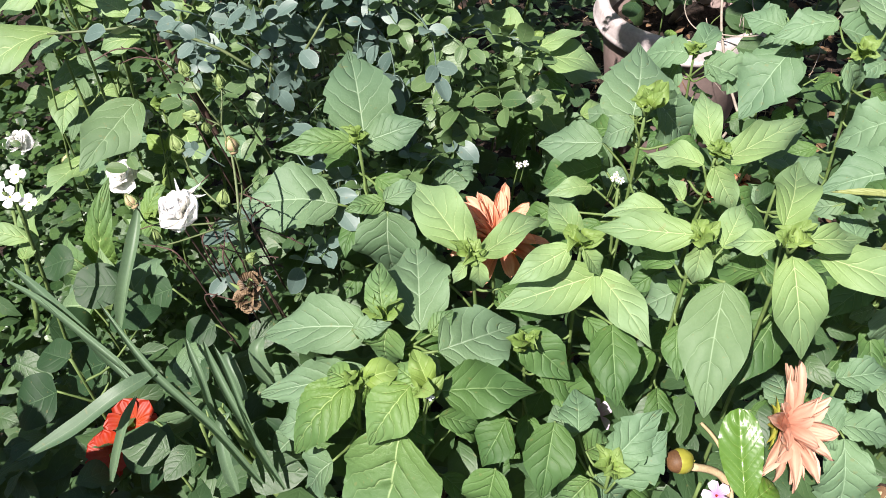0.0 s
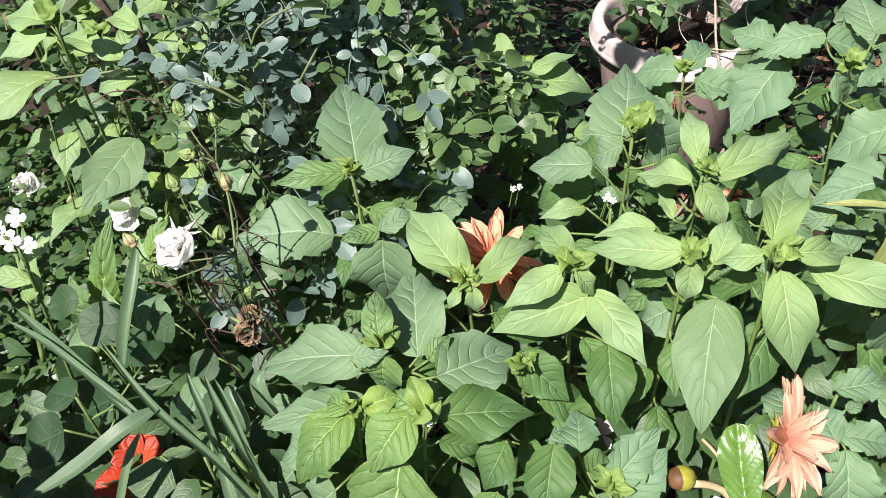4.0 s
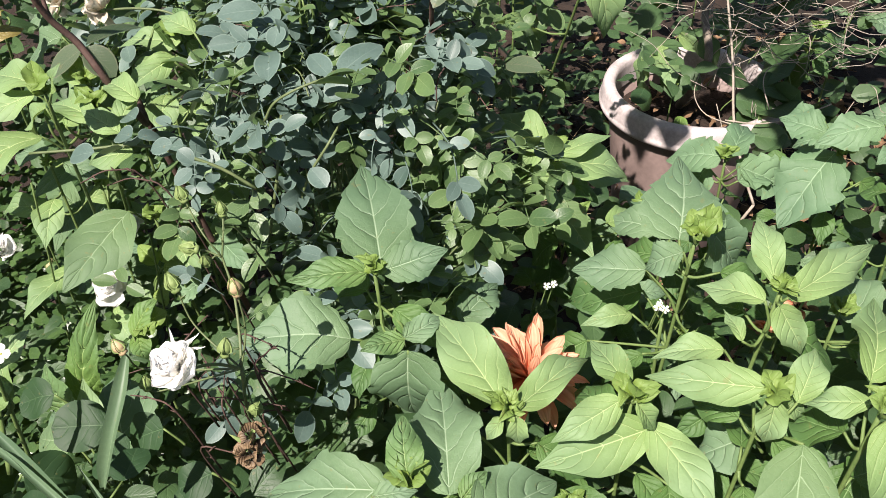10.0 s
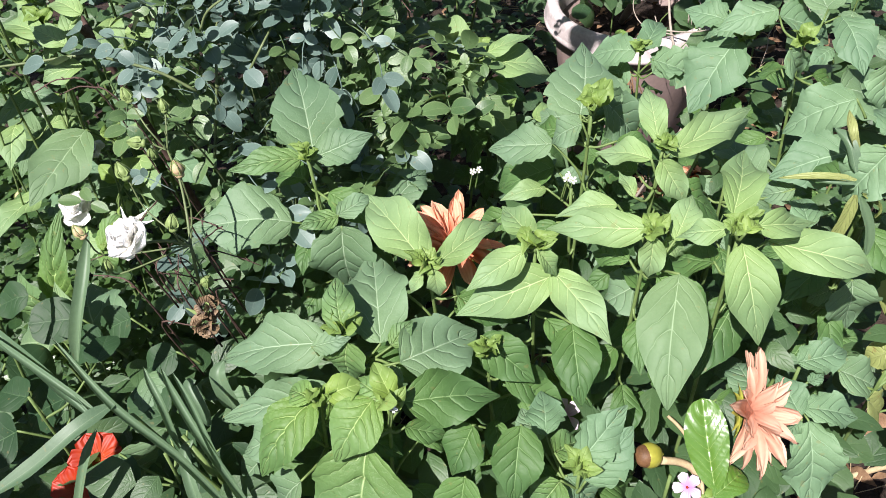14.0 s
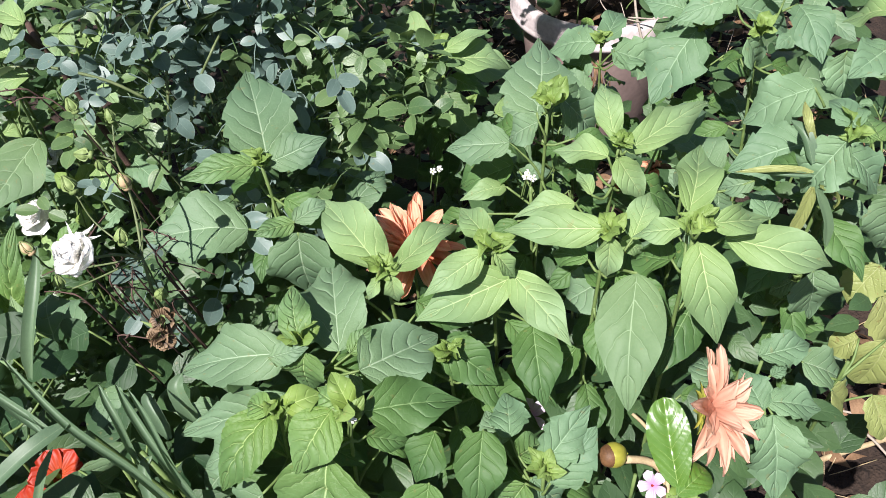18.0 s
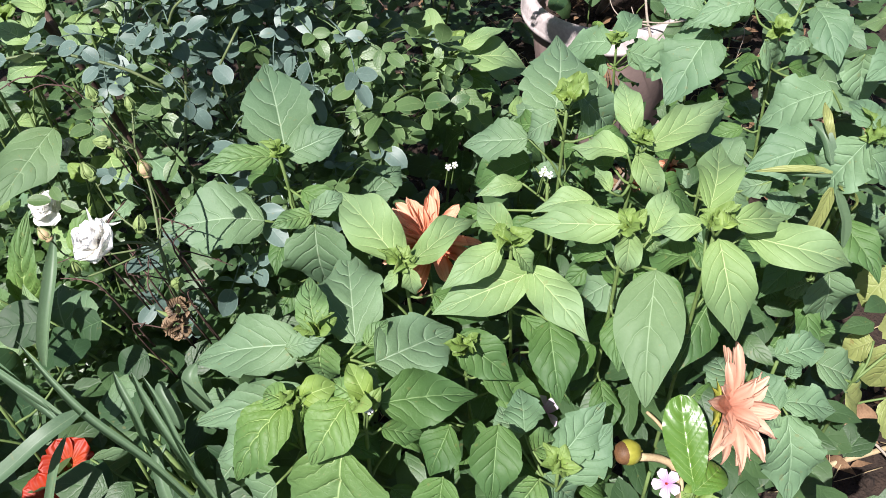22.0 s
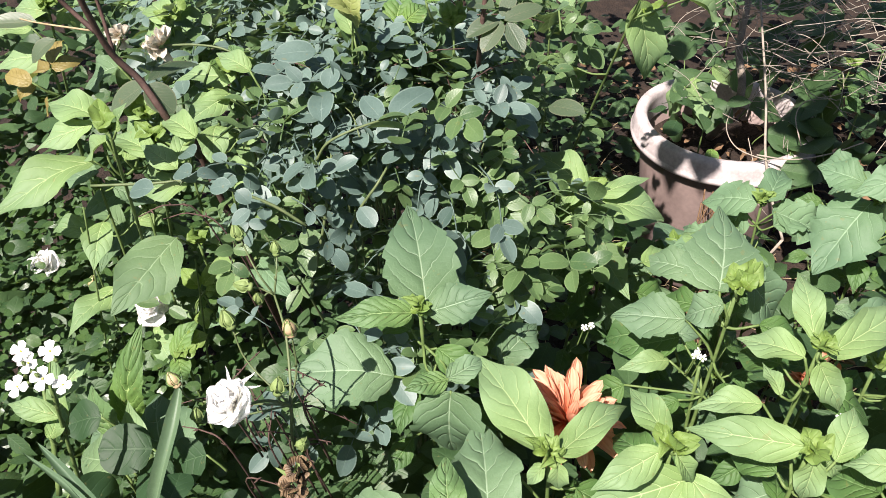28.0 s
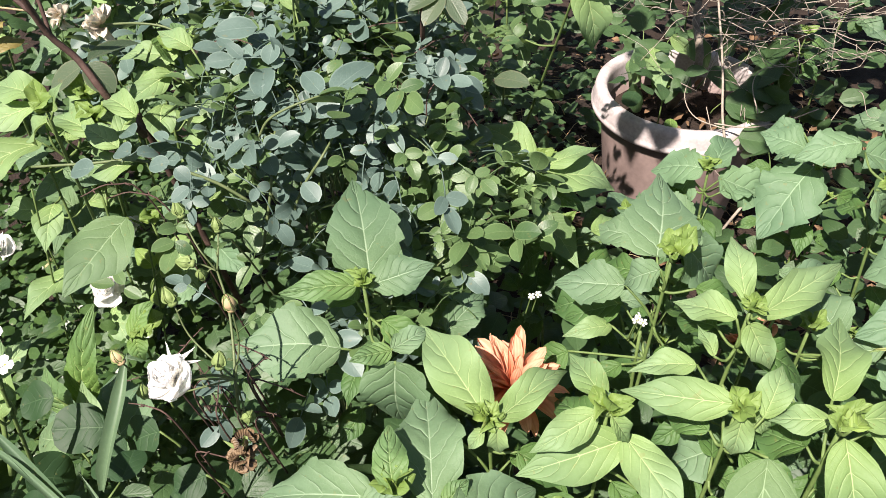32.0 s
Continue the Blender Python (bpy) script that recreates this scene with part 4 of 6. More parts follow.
h.leaf('dull', (-0.408, 0.861, 0.270), (-0.460, 0.767, 0.235), 0.070, -8)
h = Herb('broadleaf_weed', (-0.476, 0.955, 0.240), 'tall weed with big dull green veined leaves below the roses')
h.leaf('dull', (-0.537, 1.051, 0.170), (-0.551, 0.932, 0.150), 0.054, 0)
h.leaf('dull', (-0.504, 0.997, 0.240), (-0.563, 0.955, 0.220), 0.050, 10)
h.leaf('dull', (-0.476, 0.996, 0.240), (-0.464, 1.015, 0.186), 0.042)
h.leaf('dull', (-0.537, 0.999, 0.170), (-0.616, 1.082, 0.160), 0.036)
h = Herb('salad_plant', (-0.469, 0.699, 0.050), 'leafy salad plant with curled light green leaves')
h.leaf('bright', (-0.453, 0.710, 0.120), (-0.423, 0.757, 0.235), 0.042, 12)
h.leaf('wrinkled', (-0.448, 0.682, 0.120), (-0.472, 0.708, 0.190), 0.048, -25)
h.leaf('broad', (-0.445, 0.676, 0.120), (-0.505, 0.734, 0.082), 0.073)
h.leaf('broad', (-0.398, 0.657, 0.100), (-0.439, 0.775, 0.100), 0.099)
h.leaf('young', (-0.417, 0.657, 0.120), (-0.427, 0.689, 0.190), 0.043)
h.leaf('dull', (-0.448, 0.662, 0.120), (-0.508, 0.697, 0.082), 0.059)
h = Herb('back_shrub', (-0.096, 0.931, 0.500), 'shrub with pale toothed leaves at the back of the bed')
h.leaf('toothed', (-0.110, 0.959, 0.500), (-0.118, 0.984, 0.428), 0.064)
h.leaf('young', (-0.114, 0.929, 0.460), (-0.096, 0.978, 0.436), 0.035)
h.leaf('bright', (-0.121, 0.896, 0.540), (-0.086, 0.947, 0.532), 0.048)
h.leaf('pale', (-0.192, 0.891, 0.520), (-0.211, 0.863, 0.550), 0.036)
h.leaf('pale', (-0.192, 0.891, 0.520), (-0.184, 0.886, 0.560), 0.031)
h.leaf('bright', (-0.158, 0.968, 0.480), (-0.149, 1.005, 0.504), 0.035)
h.leaf('bright', (-0.144, 0.941, 0.500), (-0.124, 0.965, 0.506), 0.025)
h.leaf('young', (-0.183, 0.929, 0.470), (-0.153, 0.975, 0.476), 0.034)
h.leaf('young', (-0.195, 0.907, 0.500), (-0.214, 0.942, 0.522), 0.027)
h = Herb('nightshade_plant', (0.114, 1.033, 0.500), 'nightshade plant with pale green pointed leaves', foot=(0.02, 1.5, 0))
h.leaf('young', (0.117, 1.067, 0.470), (0.139, 1.081, 0.360), 0.055)
h.leaf('young', (0.074, 1.032, 0.500), (0.049, 1.065, 0.452), 0.038)
h.leaf('young', (0.166, 1.050, 0.480), (0.225, 1.099, 0.420), 0.051)
h.leaf('young', (0.058, 1.111, 0.360), (0.065, 1.139, 0.328), 0.026)
h.leaf('young', (0.017, 1.059, 0.400), (0.055, 1.091, 0.360), 0.034)
h.leaf('shoot', (0.120, 1.064, 0.460), (0.161, 1.108, 0.440), 0.020)
h.leaf('broad', (0.026, 1.082, 0.450), (0.015, 1.129, 0.398), 0.054)
h = Herb('dahlia_plant', (0.311, 0.461, 0.240), 'dahlia plant with toothed divided leaves', shoots=False)
h.leaf('toothed', (0.311, 0.467, 0.240), (0.365, 0.482, 0.230), 0.037)
h.leaf('toothed', (0.309, 0.433, 0.220), (0.363, 0.431, 0.200), 0.039)
h.leaf('toothed', (0.314, 0.425, 0.210), (0.318, 0.385, 0.130), 0.061)
h.leaf('toothed', (0.304, 0.424, 0.220), (0.295, 0.465, 0.228), 0.036)
h.leaf('toothed', (0.318, 0.452, 0.230), (0.336, 0.460, 0.230), 0.014)
h.leaf('toothed', (0.303, 0.419, 0.220), (0.294, 0.421, 0.200), 0.018)
h.leaf('toothed', (0.356, 0.416, 0.150), (0.342, 0.450, 0.128), 0.036)
h.leaf('broad', (0.275, 0.454, 0.220), (0.272, 0.501, 0.202), 0.039)
h = Herb('dahlia_plant', (0.396, 0.465, 0.220), 'dahlia plant with yellowing lower leaves', shoots=False)
h.leaf('broad', (0.379, 0.534, 0.270), (0.390, 0.531, 0.204), 0.053)
h.leaf('pale', (0.385, 0.457, 0.190), (0.409, 0.465, 0.150), 0.035)
h.leaf('broad', (0.366, 0.485, 0.200), (0.416, 0.478, 0.166), 0.047)
h.leaf('pale', (0.456, 0.550, 0.250), (0.436, 0.547, 0.200), 0.043)
h.leaf('pale', (0.461, 0.540, 0.220), (0.486, 0.536, 0.152), 0.057)
h.leaf('pale', (0.448, 0.493, 0.210), (0.439, 0.495, 0.140), 0.055)
h.leaf('pale', (0.423, 0.497, 0.210), (0.407, 0.511, 0.178), 0.030)
h.leaf('pale', (0.443, 0.473, 0.150), (0.458, 0.452, 0.100), 0.038)
h.leaf('broad', (0.360, 0.532, 0.260), (0.347, 0.541, 0.236), 0.023)
h.leaf('broad', (0.455, 0.556, 0.330), (0.457, 0.567, 0.256), 0.059)
h.leaf('young', (0.563, 0.815, 0.360), (0.533, 0.866, 0.320), 0.044)
h.leaf('toothed', (0.517, 0.737, 0.370), (0.457, 0.701, 0.360), 0.051)
h.leaf('toothed', (0.478, 0.749, 0.360), (0.487, 0.744, 0.300), 0.050)
h.leaf('wrinkled', (0.446, 0.601, 0.360), (0.448, 0.651, 0.356), 0.035)
h.leaf('wrinkled', (0.437, 0.599, 0.360), (0.433, 0.630, 0.340), 0.027)
h = Herb('periwinkle', (0.209, 0.351, 0.210), 'periwinkle with glossy dark green leaves')
h.leaf('gloss', (0.206, 0.351, 0.235), (0.202, 0.404, 0.285), 0.034)
h.leaf('gloss', (0.203, 0.345, 0.235), (0.235, 0.371, 0.226), 0.025)
h = Herb('periwinkle', (0.140, 0.484, 0.150), 'periwinkle with glossy dark green leaves')
h.leaf('gloss', (0.129, 0.491, 0.160), (0.182, 0.514, 0.150), 0.034)
h.leaf('gloss', (0.129, 0.488, 0.160), (0.091, 0.528, 0.142), 0.034)
h.leaf('gloss', (0.123, 0.486, 0.150), (0.149, 0.485, 0.108), 0.029)
h.leaf('gloss', (0.100, 0.542, 0.170), (0.120, 0.522, 0.118), 0.035)
h = Herb('nightshade_plant', (0.105, 0.387, 0.220), 'nightshade plant with large wavy-edged green leaves')
h.leaf('toothed', (0.104, 0.392, 0.220), (0.151, 0.428, 0.250), 0.043)
h.leaf('toothed', (0.110, 0.382, 0.210), (0.154, 0.413, 0.240), 0.050)
h.leaf('toothed', (0.082, 0.423, 0.220), (0.084, 0.472, 0.218), 0.041)
h.leaf('wrinkled', (0.086, 0.402, 0.225), (0.115, 0.423, 0.206), 0.030)
h.leaf('wrinkled', (0.089, 0.384, 0.210), (0.069, 0.384, 0.166), 0.036)
h.leaf('toothed', (0.096, 0.395, 0.200), (0.122, 0.390, 0.158), 0.041)
h.leaf('broad', (0.075, 0.424, 0.210), (0.065, 0.462, 0.208), 0.031)
h = Herb('round_leaf_weed', (-0.390, 0.505, 0.220), 'low weed with round dark green leaves', shoots=False)
h.leaf('round', (-0.378, 0.620, 0.200), (-0.431, 0.617, 0.200), 0.050)
h.leaf('round', (-0.436, 0.649, 0.210), (-0.475, 0.649, 0.196), 0.040)
h.leaf('round', (-0.445, 0.574, 0.190), (-0.411, 0.592, 0.154), 0.052)
h.leaf('round', (-0.352, 0.595, 0.190), (-0.394, 0.599, 0.172), 0.045)
h.leaf('round', (-0.375, 0.533, 0.180), (-0.425, 0.531, 0.150), 0.057)
h.leaf('round', (-0.414, 0.497, 0.180), (-0.464, 0.495, 0.150), 0.056)
h.leaf('round', (-0.346, 0.557, 0.200), (-0.344, 0.595, 0.198), 0.037)
h.leaf('round', (-0.409, 0.529, 0.190), (-0.443, 0.543, 0.184), 0.038)
h.leaf('round', (-0.324, 0.615, 0.200), (-0.362, 0.618, 0.174), 0.045)
h.leaf('round', (-0.289, 0.426, 0.170), (-0.332, 0.454, 0.168), 0.051)
h = Herb('round_leaf_weed', (-0.250, 0.432, 0.220), 'low weed with round dark green leaves', shoots=False)
h.leaf('round', (-0.261, 0.476, 0.210), (-0.295, 0.517, 0.210), 0.045)
h.leaf('round', (-0.238, 0.462, 0.210), (-0.254, 0.451, 0.182), 0.033)
h.leaf('broad', (-0.283, 0.522, 0.220), (-0.258, 0.476, 0.200), 0.039)
h.leaf('broad', (-0.309, 0.463, 0.180), (-0.286, 0.475, 0.118), 0.053)
h.leaf('round', (-0.222, 0.444, 0.180), (-0.254, 0.435, 0.150), 0.045)
h.leaf('round', (-0.201, 0.460, 0.190), (-0.196, 0.446, 0.154), 0.039)
h.leaf('round', (-0.238, 0.434, 0.170), (-0.222, 0.433, 0.128), 0.045)
h.leaf('broad', (-0.183, 0.509, 0.200), (-0.212, 0.500, 0.160), 0.040)
h.leaf('round', (-0.296, 0.438, 0.170), (-0.332, 0.439, 0.122), 0.058)
h.leaf('round', (-0.268, 0.565, 0.200), (-0.300, 0.559, 0.184), 0.036)
h.leaf('broad', (-0.168, 0.445, 0.190), (-0.198, 0.441, 0.142), 0.044)
# the 'under' leaves here have the pot's shade put into their dark green
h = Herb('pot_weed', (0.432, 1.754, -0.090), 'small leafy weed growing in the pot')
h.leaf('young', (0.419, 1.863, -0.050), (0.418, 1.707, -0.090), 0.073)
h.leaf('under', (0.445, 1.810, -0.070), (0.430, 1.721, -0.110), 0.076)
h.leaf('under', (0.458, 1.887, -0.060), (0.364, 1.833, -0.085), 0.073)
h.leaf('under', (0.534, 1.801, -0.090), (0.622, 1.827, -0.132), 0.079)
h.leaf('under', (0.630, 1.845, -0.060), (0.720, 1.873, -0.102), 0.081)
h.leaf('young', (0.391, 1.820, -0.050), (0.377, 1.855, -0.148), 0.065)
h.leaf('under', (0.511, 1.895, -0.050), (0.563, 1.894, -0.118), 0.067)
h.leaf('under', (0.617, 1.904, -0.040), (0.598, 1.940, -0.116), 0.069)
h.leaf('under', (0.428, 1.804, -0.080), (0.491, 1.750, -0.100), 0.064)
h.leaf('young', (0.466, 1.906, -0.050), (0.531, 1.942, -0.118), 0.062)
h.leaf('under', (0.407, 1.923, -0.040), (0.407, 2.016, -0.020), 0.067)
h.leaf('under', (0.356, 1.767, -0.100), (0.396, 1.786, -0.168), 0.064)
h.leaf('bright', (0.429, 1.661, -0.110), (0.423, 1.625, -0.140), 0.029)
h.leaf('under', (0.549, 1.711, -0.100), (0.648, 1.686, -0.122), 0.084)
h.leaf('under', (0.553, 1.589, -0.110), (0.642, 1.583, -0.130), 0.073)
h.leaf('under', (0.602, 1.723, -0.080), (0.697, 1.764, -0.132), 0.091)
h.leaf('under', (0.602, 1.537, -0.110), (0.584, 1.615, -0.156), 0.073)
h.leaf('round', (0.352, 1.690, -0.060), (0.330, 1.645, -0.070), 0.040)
# dark leaf mass: shade right of the pot is in the leaf colour
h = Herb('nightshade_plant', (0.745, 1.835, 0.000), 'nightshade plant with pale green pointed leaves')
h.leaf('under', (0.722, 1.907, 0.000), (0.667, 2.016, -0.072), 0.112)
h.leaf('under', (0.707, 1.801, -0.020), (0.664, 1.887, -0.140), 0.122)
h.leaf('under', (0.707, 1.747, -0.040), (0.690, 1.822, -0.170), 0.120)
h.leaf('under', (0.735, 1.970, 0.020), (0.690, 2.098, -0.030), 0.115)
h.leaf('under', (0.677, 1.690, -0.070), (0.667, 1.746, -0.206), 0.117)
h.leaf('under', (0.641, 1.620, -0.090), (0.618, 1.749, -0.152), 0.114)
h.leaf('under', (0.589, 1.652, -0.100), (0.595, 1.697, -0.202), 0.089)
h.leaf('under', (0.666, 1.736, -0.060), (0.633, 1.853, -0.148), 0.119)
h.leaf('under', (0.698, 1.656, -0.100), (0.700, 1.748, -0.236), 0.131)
h = Herb('nightshade_plant', (0.211, 0.937, 0.210), 'nightshade plant with broad bluish green leaves')
h.leaf('broad', (0.188, 0.880, 0.220), (0.135, 0.921, 0.200), 0.044)
h.leaf('toothed', (0.237, 0.958, 0.210), (0.185, 0.975, 0.176), 0.054)
h.leaf('broad', (0.257, 0.919, 0.220), (0.213, 0.967, 0.210), 0.049)
h.leaf('toothed', (0.190, 0.958, 0.190), (0.174, 0.959, 0.142), 0.043)
h.leaf('broad', (0.176, 0.894, 0.170), (0.149, 0.907, 0.116), 0.049)
h.leaf('young', (0.201, 0.921, 0.225), (0.192, 0.960, 0.215), 0.025)
h.leaf('broad', (0.114, 0.856, 0.170), (0.078, 0.869, 0.114), 0.054)
h.leaf('broad', (0.125, 0.891, 0.170), (0.087, 0.906, 0.124), 0.048)
h = Herb('nightshade_plant', (0.206, 1.025, 0.140), 'nightshade plant with broad bluish green leaves')
h.leaf('toothed', (0.223, 0.971, 0.150), (0.194, 1.103, 0.120), 0.069)
h.leaf('broad', (0.267, 1.024, 0.140), (0.231, 1.094, 0.120), 0.052)
h.leaf('young', (0.091, 0.978, 0.240), (0.177, 1.001, 0.200), 0.059)
h.leaf('broad', (0.291, 1.035, 0.140), (0.340, 1.046, 0.090), 0.056)
h.leaf('toothed', (0.181, 1.025, 0.140), (0.153, 1.042, 0.084), 0.054)
h.leaf('broad', (0.217, 1.025, 0.140), (0.242, 1.017, 0.066), 0.062)
h = Herb('nightshade_plant', (0.061, 0.921, 0.300), 'nightshade plant with pale green pointed leaves')
h.leaf('young', (0.059, 0.927, 0.300), (0.000, 1.000, 0.300), 0.054)
h.leaf('young', (0.069, 0.908, 0.305), (0.133, 0.940, 0.310), 0.031)
h.leaf('young', (0.070, 0.907, 0.300), (0.157, 0.931, 0.256), 0.061)
h.leaf('young', (0.056, 0.934, 0.300), (0.029, 0.948, 0.248), 0.037)
h.leaf('shoot', (0.062, 0.902, 0.300), (0.068, 0.876, 0.290), 0.028)
h.leaf('young', (0.070, 0.905, 0.280), (0.050, 0.920, 0.234), 0.032)
h = Herb('nightshade_plant', (-0.371, 0.784, 0.450), 'nightshade plant with pale green pointed leaves', foot=(-0.754, 1.509, 0))
h.leaf('young', (-0.375, 0.829, 0.470), (-0.410, 0.810, 0.434), 0.033)
h.leaf('young', (-0.363, 0.759, 0.450), (-0.423, 0.798, 0.440), 0.032)
h.leaf('young', (-0.309, 0.837, 0.470), (-0.350, 0.802, 0.450), 0.032)
h.leaf('young', (-0.395, 0.765, 0.440), (-0.384, 0.808, 0.432), 0.027)
h.leaf('young', (-0.394, 0.806, 0.440), (-0.419, 0.792, 0.412), 0.024)
h.leaf('wrinkled', (-0.335, 0.875, 0.480), (-0.318, 0.894, 0.446), 0.032)
h.leaf('young', (-0.293, 0.864, 0.480), (-0.331, 0.886, 0.488), 0.028)
h.leaf('young', (-0.354, 0.785, 0.430), (-0.396, 0.794, 0.404), 0.031)
h.leaf('young', (-0.348, 0.782, 0.400), (-0.399, 0.790, 0.380), 0.034)
h.leaf('young', (-0.321, 0.758, 0.470), (-0.367, 0.802, 0.460), 0.030)
h.leaf('young', (-0.336, 0.737, 0.450), (-0.374, 0.759, 0.460), 0.026)
h.leaf('young', (-0.340, 0.744, 0.450), (-0.332, 0.786, 0.460), 0.026)
h = Herb('nightshade_plant', (0.091, 0.906, 0.220), 'nightshade plant with pale green pointed leaves')
h.leaf('young', (0.073, 0.901, 0.240), (0.108, 0.827, 0.220), 0.048)
h.leaf('broad', (0.147, 0.899, 0.200), (0.105, 0.920, 0.162), 0.047)
h.leaf('young', (0.134, 0.906, 0.210), (0.181, 0.942, 0.196), 0.038)
h.leaf('deep', (0.123, 0.863, 0.200), (0.171, 0.872, 0.154), 0.053)
h.leaf('deep', (0.071, 0.861, 0.220), (0.044, 0.873, 0.172), 0.045)
h.leaf('broad', (0.103, 0.820, 0.210), (0.073, 0.842, 0.168), 0.044)
h = Herb('yellow_weed', (-0.425, 0.838, 0.100), 'small weed with yellow green leaves in the shade')
h.leaf('bright', (-0.438, 0.834, 0.100), (-0.408, 0.873, 0.130), 0.033)
h.leaf('shoot', (-0.420, 0.849, 0.110), (-0.397, 0.856, 0.120), 0.028)
h.leaf('bright', (-0.432, 0.838, 0.100), (-0.425, 0.827, 0.066), 0.029)
h.leaf('shoot', (-0.407, 0.902, 0.160), (-0.380, 0.921, 0.180), 0.023)
h.leaf('shoot', (-0.410, 0.898, 0.160), (-0.433, 0.911, 0.180), 0.023)
h.leaf('shoot', (-0.402, 0.893, 0.160), (-0.373, 0.888, 0.160), 0.022)
h.leaf('shoot', (-0.404, 0.884, 0.140), (-0.400, 0.865, 0.120), 0.023)


# ---- blades, petals, flowers ----
def blade(owner, pts, width, mat="blade", fold=0.35, twist=0.0, blunt=False, label=""):
    line = smooth_line(pts, 22)
    b = Build()
    verts, uvs, faces = [], [], []
    n = len(line)
    for i, p in enumerate(line):
        s = i / (n - 1)
        d = (line[min(i + 1, n - 1)] - line[max(i - 1, 0)]).normalized()
        z = FACE - d * FACE.dot(d)
        z = Matrix.Rotation(radians(twist * s), 3, d) @ z.normalized()
        y = z.cross(d)
        w = 0.5 * width * min(1.0, 0.35 + 4 * s) * (1.0 if blunt else min(1.0, 3.2 * (1 - s)) ** 0.7)
        for j in range(-3, 4):
            v = j / 3
            verts.append(p + y * w * v * math.cos(fold * abs(v)) + z * (abs(v) * w * fold + 0.0006 * math.sin(14 * v)))
            uvs.append((s, 0.5 + 0.5 * v))
    for i in range(n - 1):
        for j in range(6):
            faces.append((i * 7 + j, (i + 1) * 7 + j, (i + 1) * 7 + j + 1, i * 7 + j + 1))
    b.add(verts, faces, uvs)
    return owner.place("blade", b.mesh("blade", M[mat]), label)


def petal_grid(b, m, cup=0.25, curl=0.1, point=0.5, foot=0.5, roll=0.0, nu=8, nv=3, seed=0, ruffle=0.0):
    """A petal one long and one wide along +x, face up (+z)."""
    r = random.Random(seed)
    ph = r.uniform(0, 6.28)
    verts, uvs, faces = [], [], []
    for i in range(nu + 1):
        u = i / nu
        hw = 0.5 * (u ** foot * (1 - u) ** point) / ((foot / (foot + point)) ** foot * (point / (foot + point)) ** point) if 0 < u < 1 else 0.03 * (1 - u)
        for j in range(-nv, nv + 1):
            v = j / nv
            z = cup * (v * hw * 2) ** 2 * 0.5 + curl * u * u + 0.02 * math.sin(8 * u + ph + 3 * v) + ruffle * u * u * math.sin(5 * v + 2 * ph)
            verts.append(m @ Vector((u, hw * v * (1 - roll * abs(v)), z)))
            uvs.append((u, 0.5 + 0.5 * v))
    k = 2 * nv + 1
    for i in range(nu):
        for j in range(k - 1):
            faces.append((i * k + j, (i + 1) * k + j, (i + 1) * k + j + 1, i * k + j + 1))
    b.add(verts, faces, uvs)


def axis_frame(c, d, spin=0.0):
    """A frame at c whose z axis is d."""
    d = Vector(d).normalized()
    return Matrix.Translation(c) @ d.to_track_quat("Z", "Y").to_matrix().to_4x4() @ Matrix.Rotation(spin, 4, "Z")


def petal_at(c, d, around, lift, length, width, start=0.0):
    return axis_frame(c, d, around) @ Matrix.Translation((start, 0, 0)) @ Matrix.Rotation(-lift, 4, "Y") @ Matrix.Diagonal((length, width, length, 1))


def dahlia(owner, c, d, size, mat, seed, rings=((0.10, 8, 0.55), (0.35, 11, 0.85), (0.75, 13, 1.0), (1.15, 12, 0.7)), droop=0.0, label="", wide=(0.32, 0.46)):
    r = random.Random(seed)
    fl = owner.place("flower", calyx(Vector(c) - Vector(d).normalized() * size * 0.02, d, size * 0.17), label)
    for rise, count, scale in rings:
        for k in range(count):
            a = 6.283 * (k + r.uniform(-0.25, 0.25)) / count + rise * 2
            lift = 1.35 - rise + r.uniform(-0.26, 0.26)
            b = Build()
            ln = size * scale * r.uniform(0.85, 1.12)
            petal_grid(b, petal_at(c, d, a, lift, ln, ln * r.uniform(*wide), size * 0.05), cup=r.uniform(0.12, 0.42), curl=r.uniform(-0.18, 0.26) - droop, point=0.48, foot=0.60, nu=10, nv=4, seed=r.randrange(999))
            ob = new("petal", b.mesh("petal", M[mat]))
            ob.parent = fl


def calyx(c, d, size):
    b = Build()
    bm = bmesh.new()
    bmesh.ops.create_uvsphere(bm, u_segments=12, v_segments=7, radius=1)
    m = axis_frame(c, d) @ Matrix.Diagonal((size * 0.55, size * 0.55, size * 0.6, 1))
    b.add([m @ (v.co - Vector((0, 0, 0.8))) for v in bm.verts], [[v.index for v in f.verts] for f in bm.faces])
    bm.free()
    for k in range(8):
        petal_grid(b, petal_at(Vector(c) - Vector(d).normalized() * size, d, k * 0.785, 0.35, size * 2.6, size * 0.8), cup=0.3, curl=-0.3, nu=5, nv=1, seed=k)
    return b.mesh("calyx", M["yellow"])


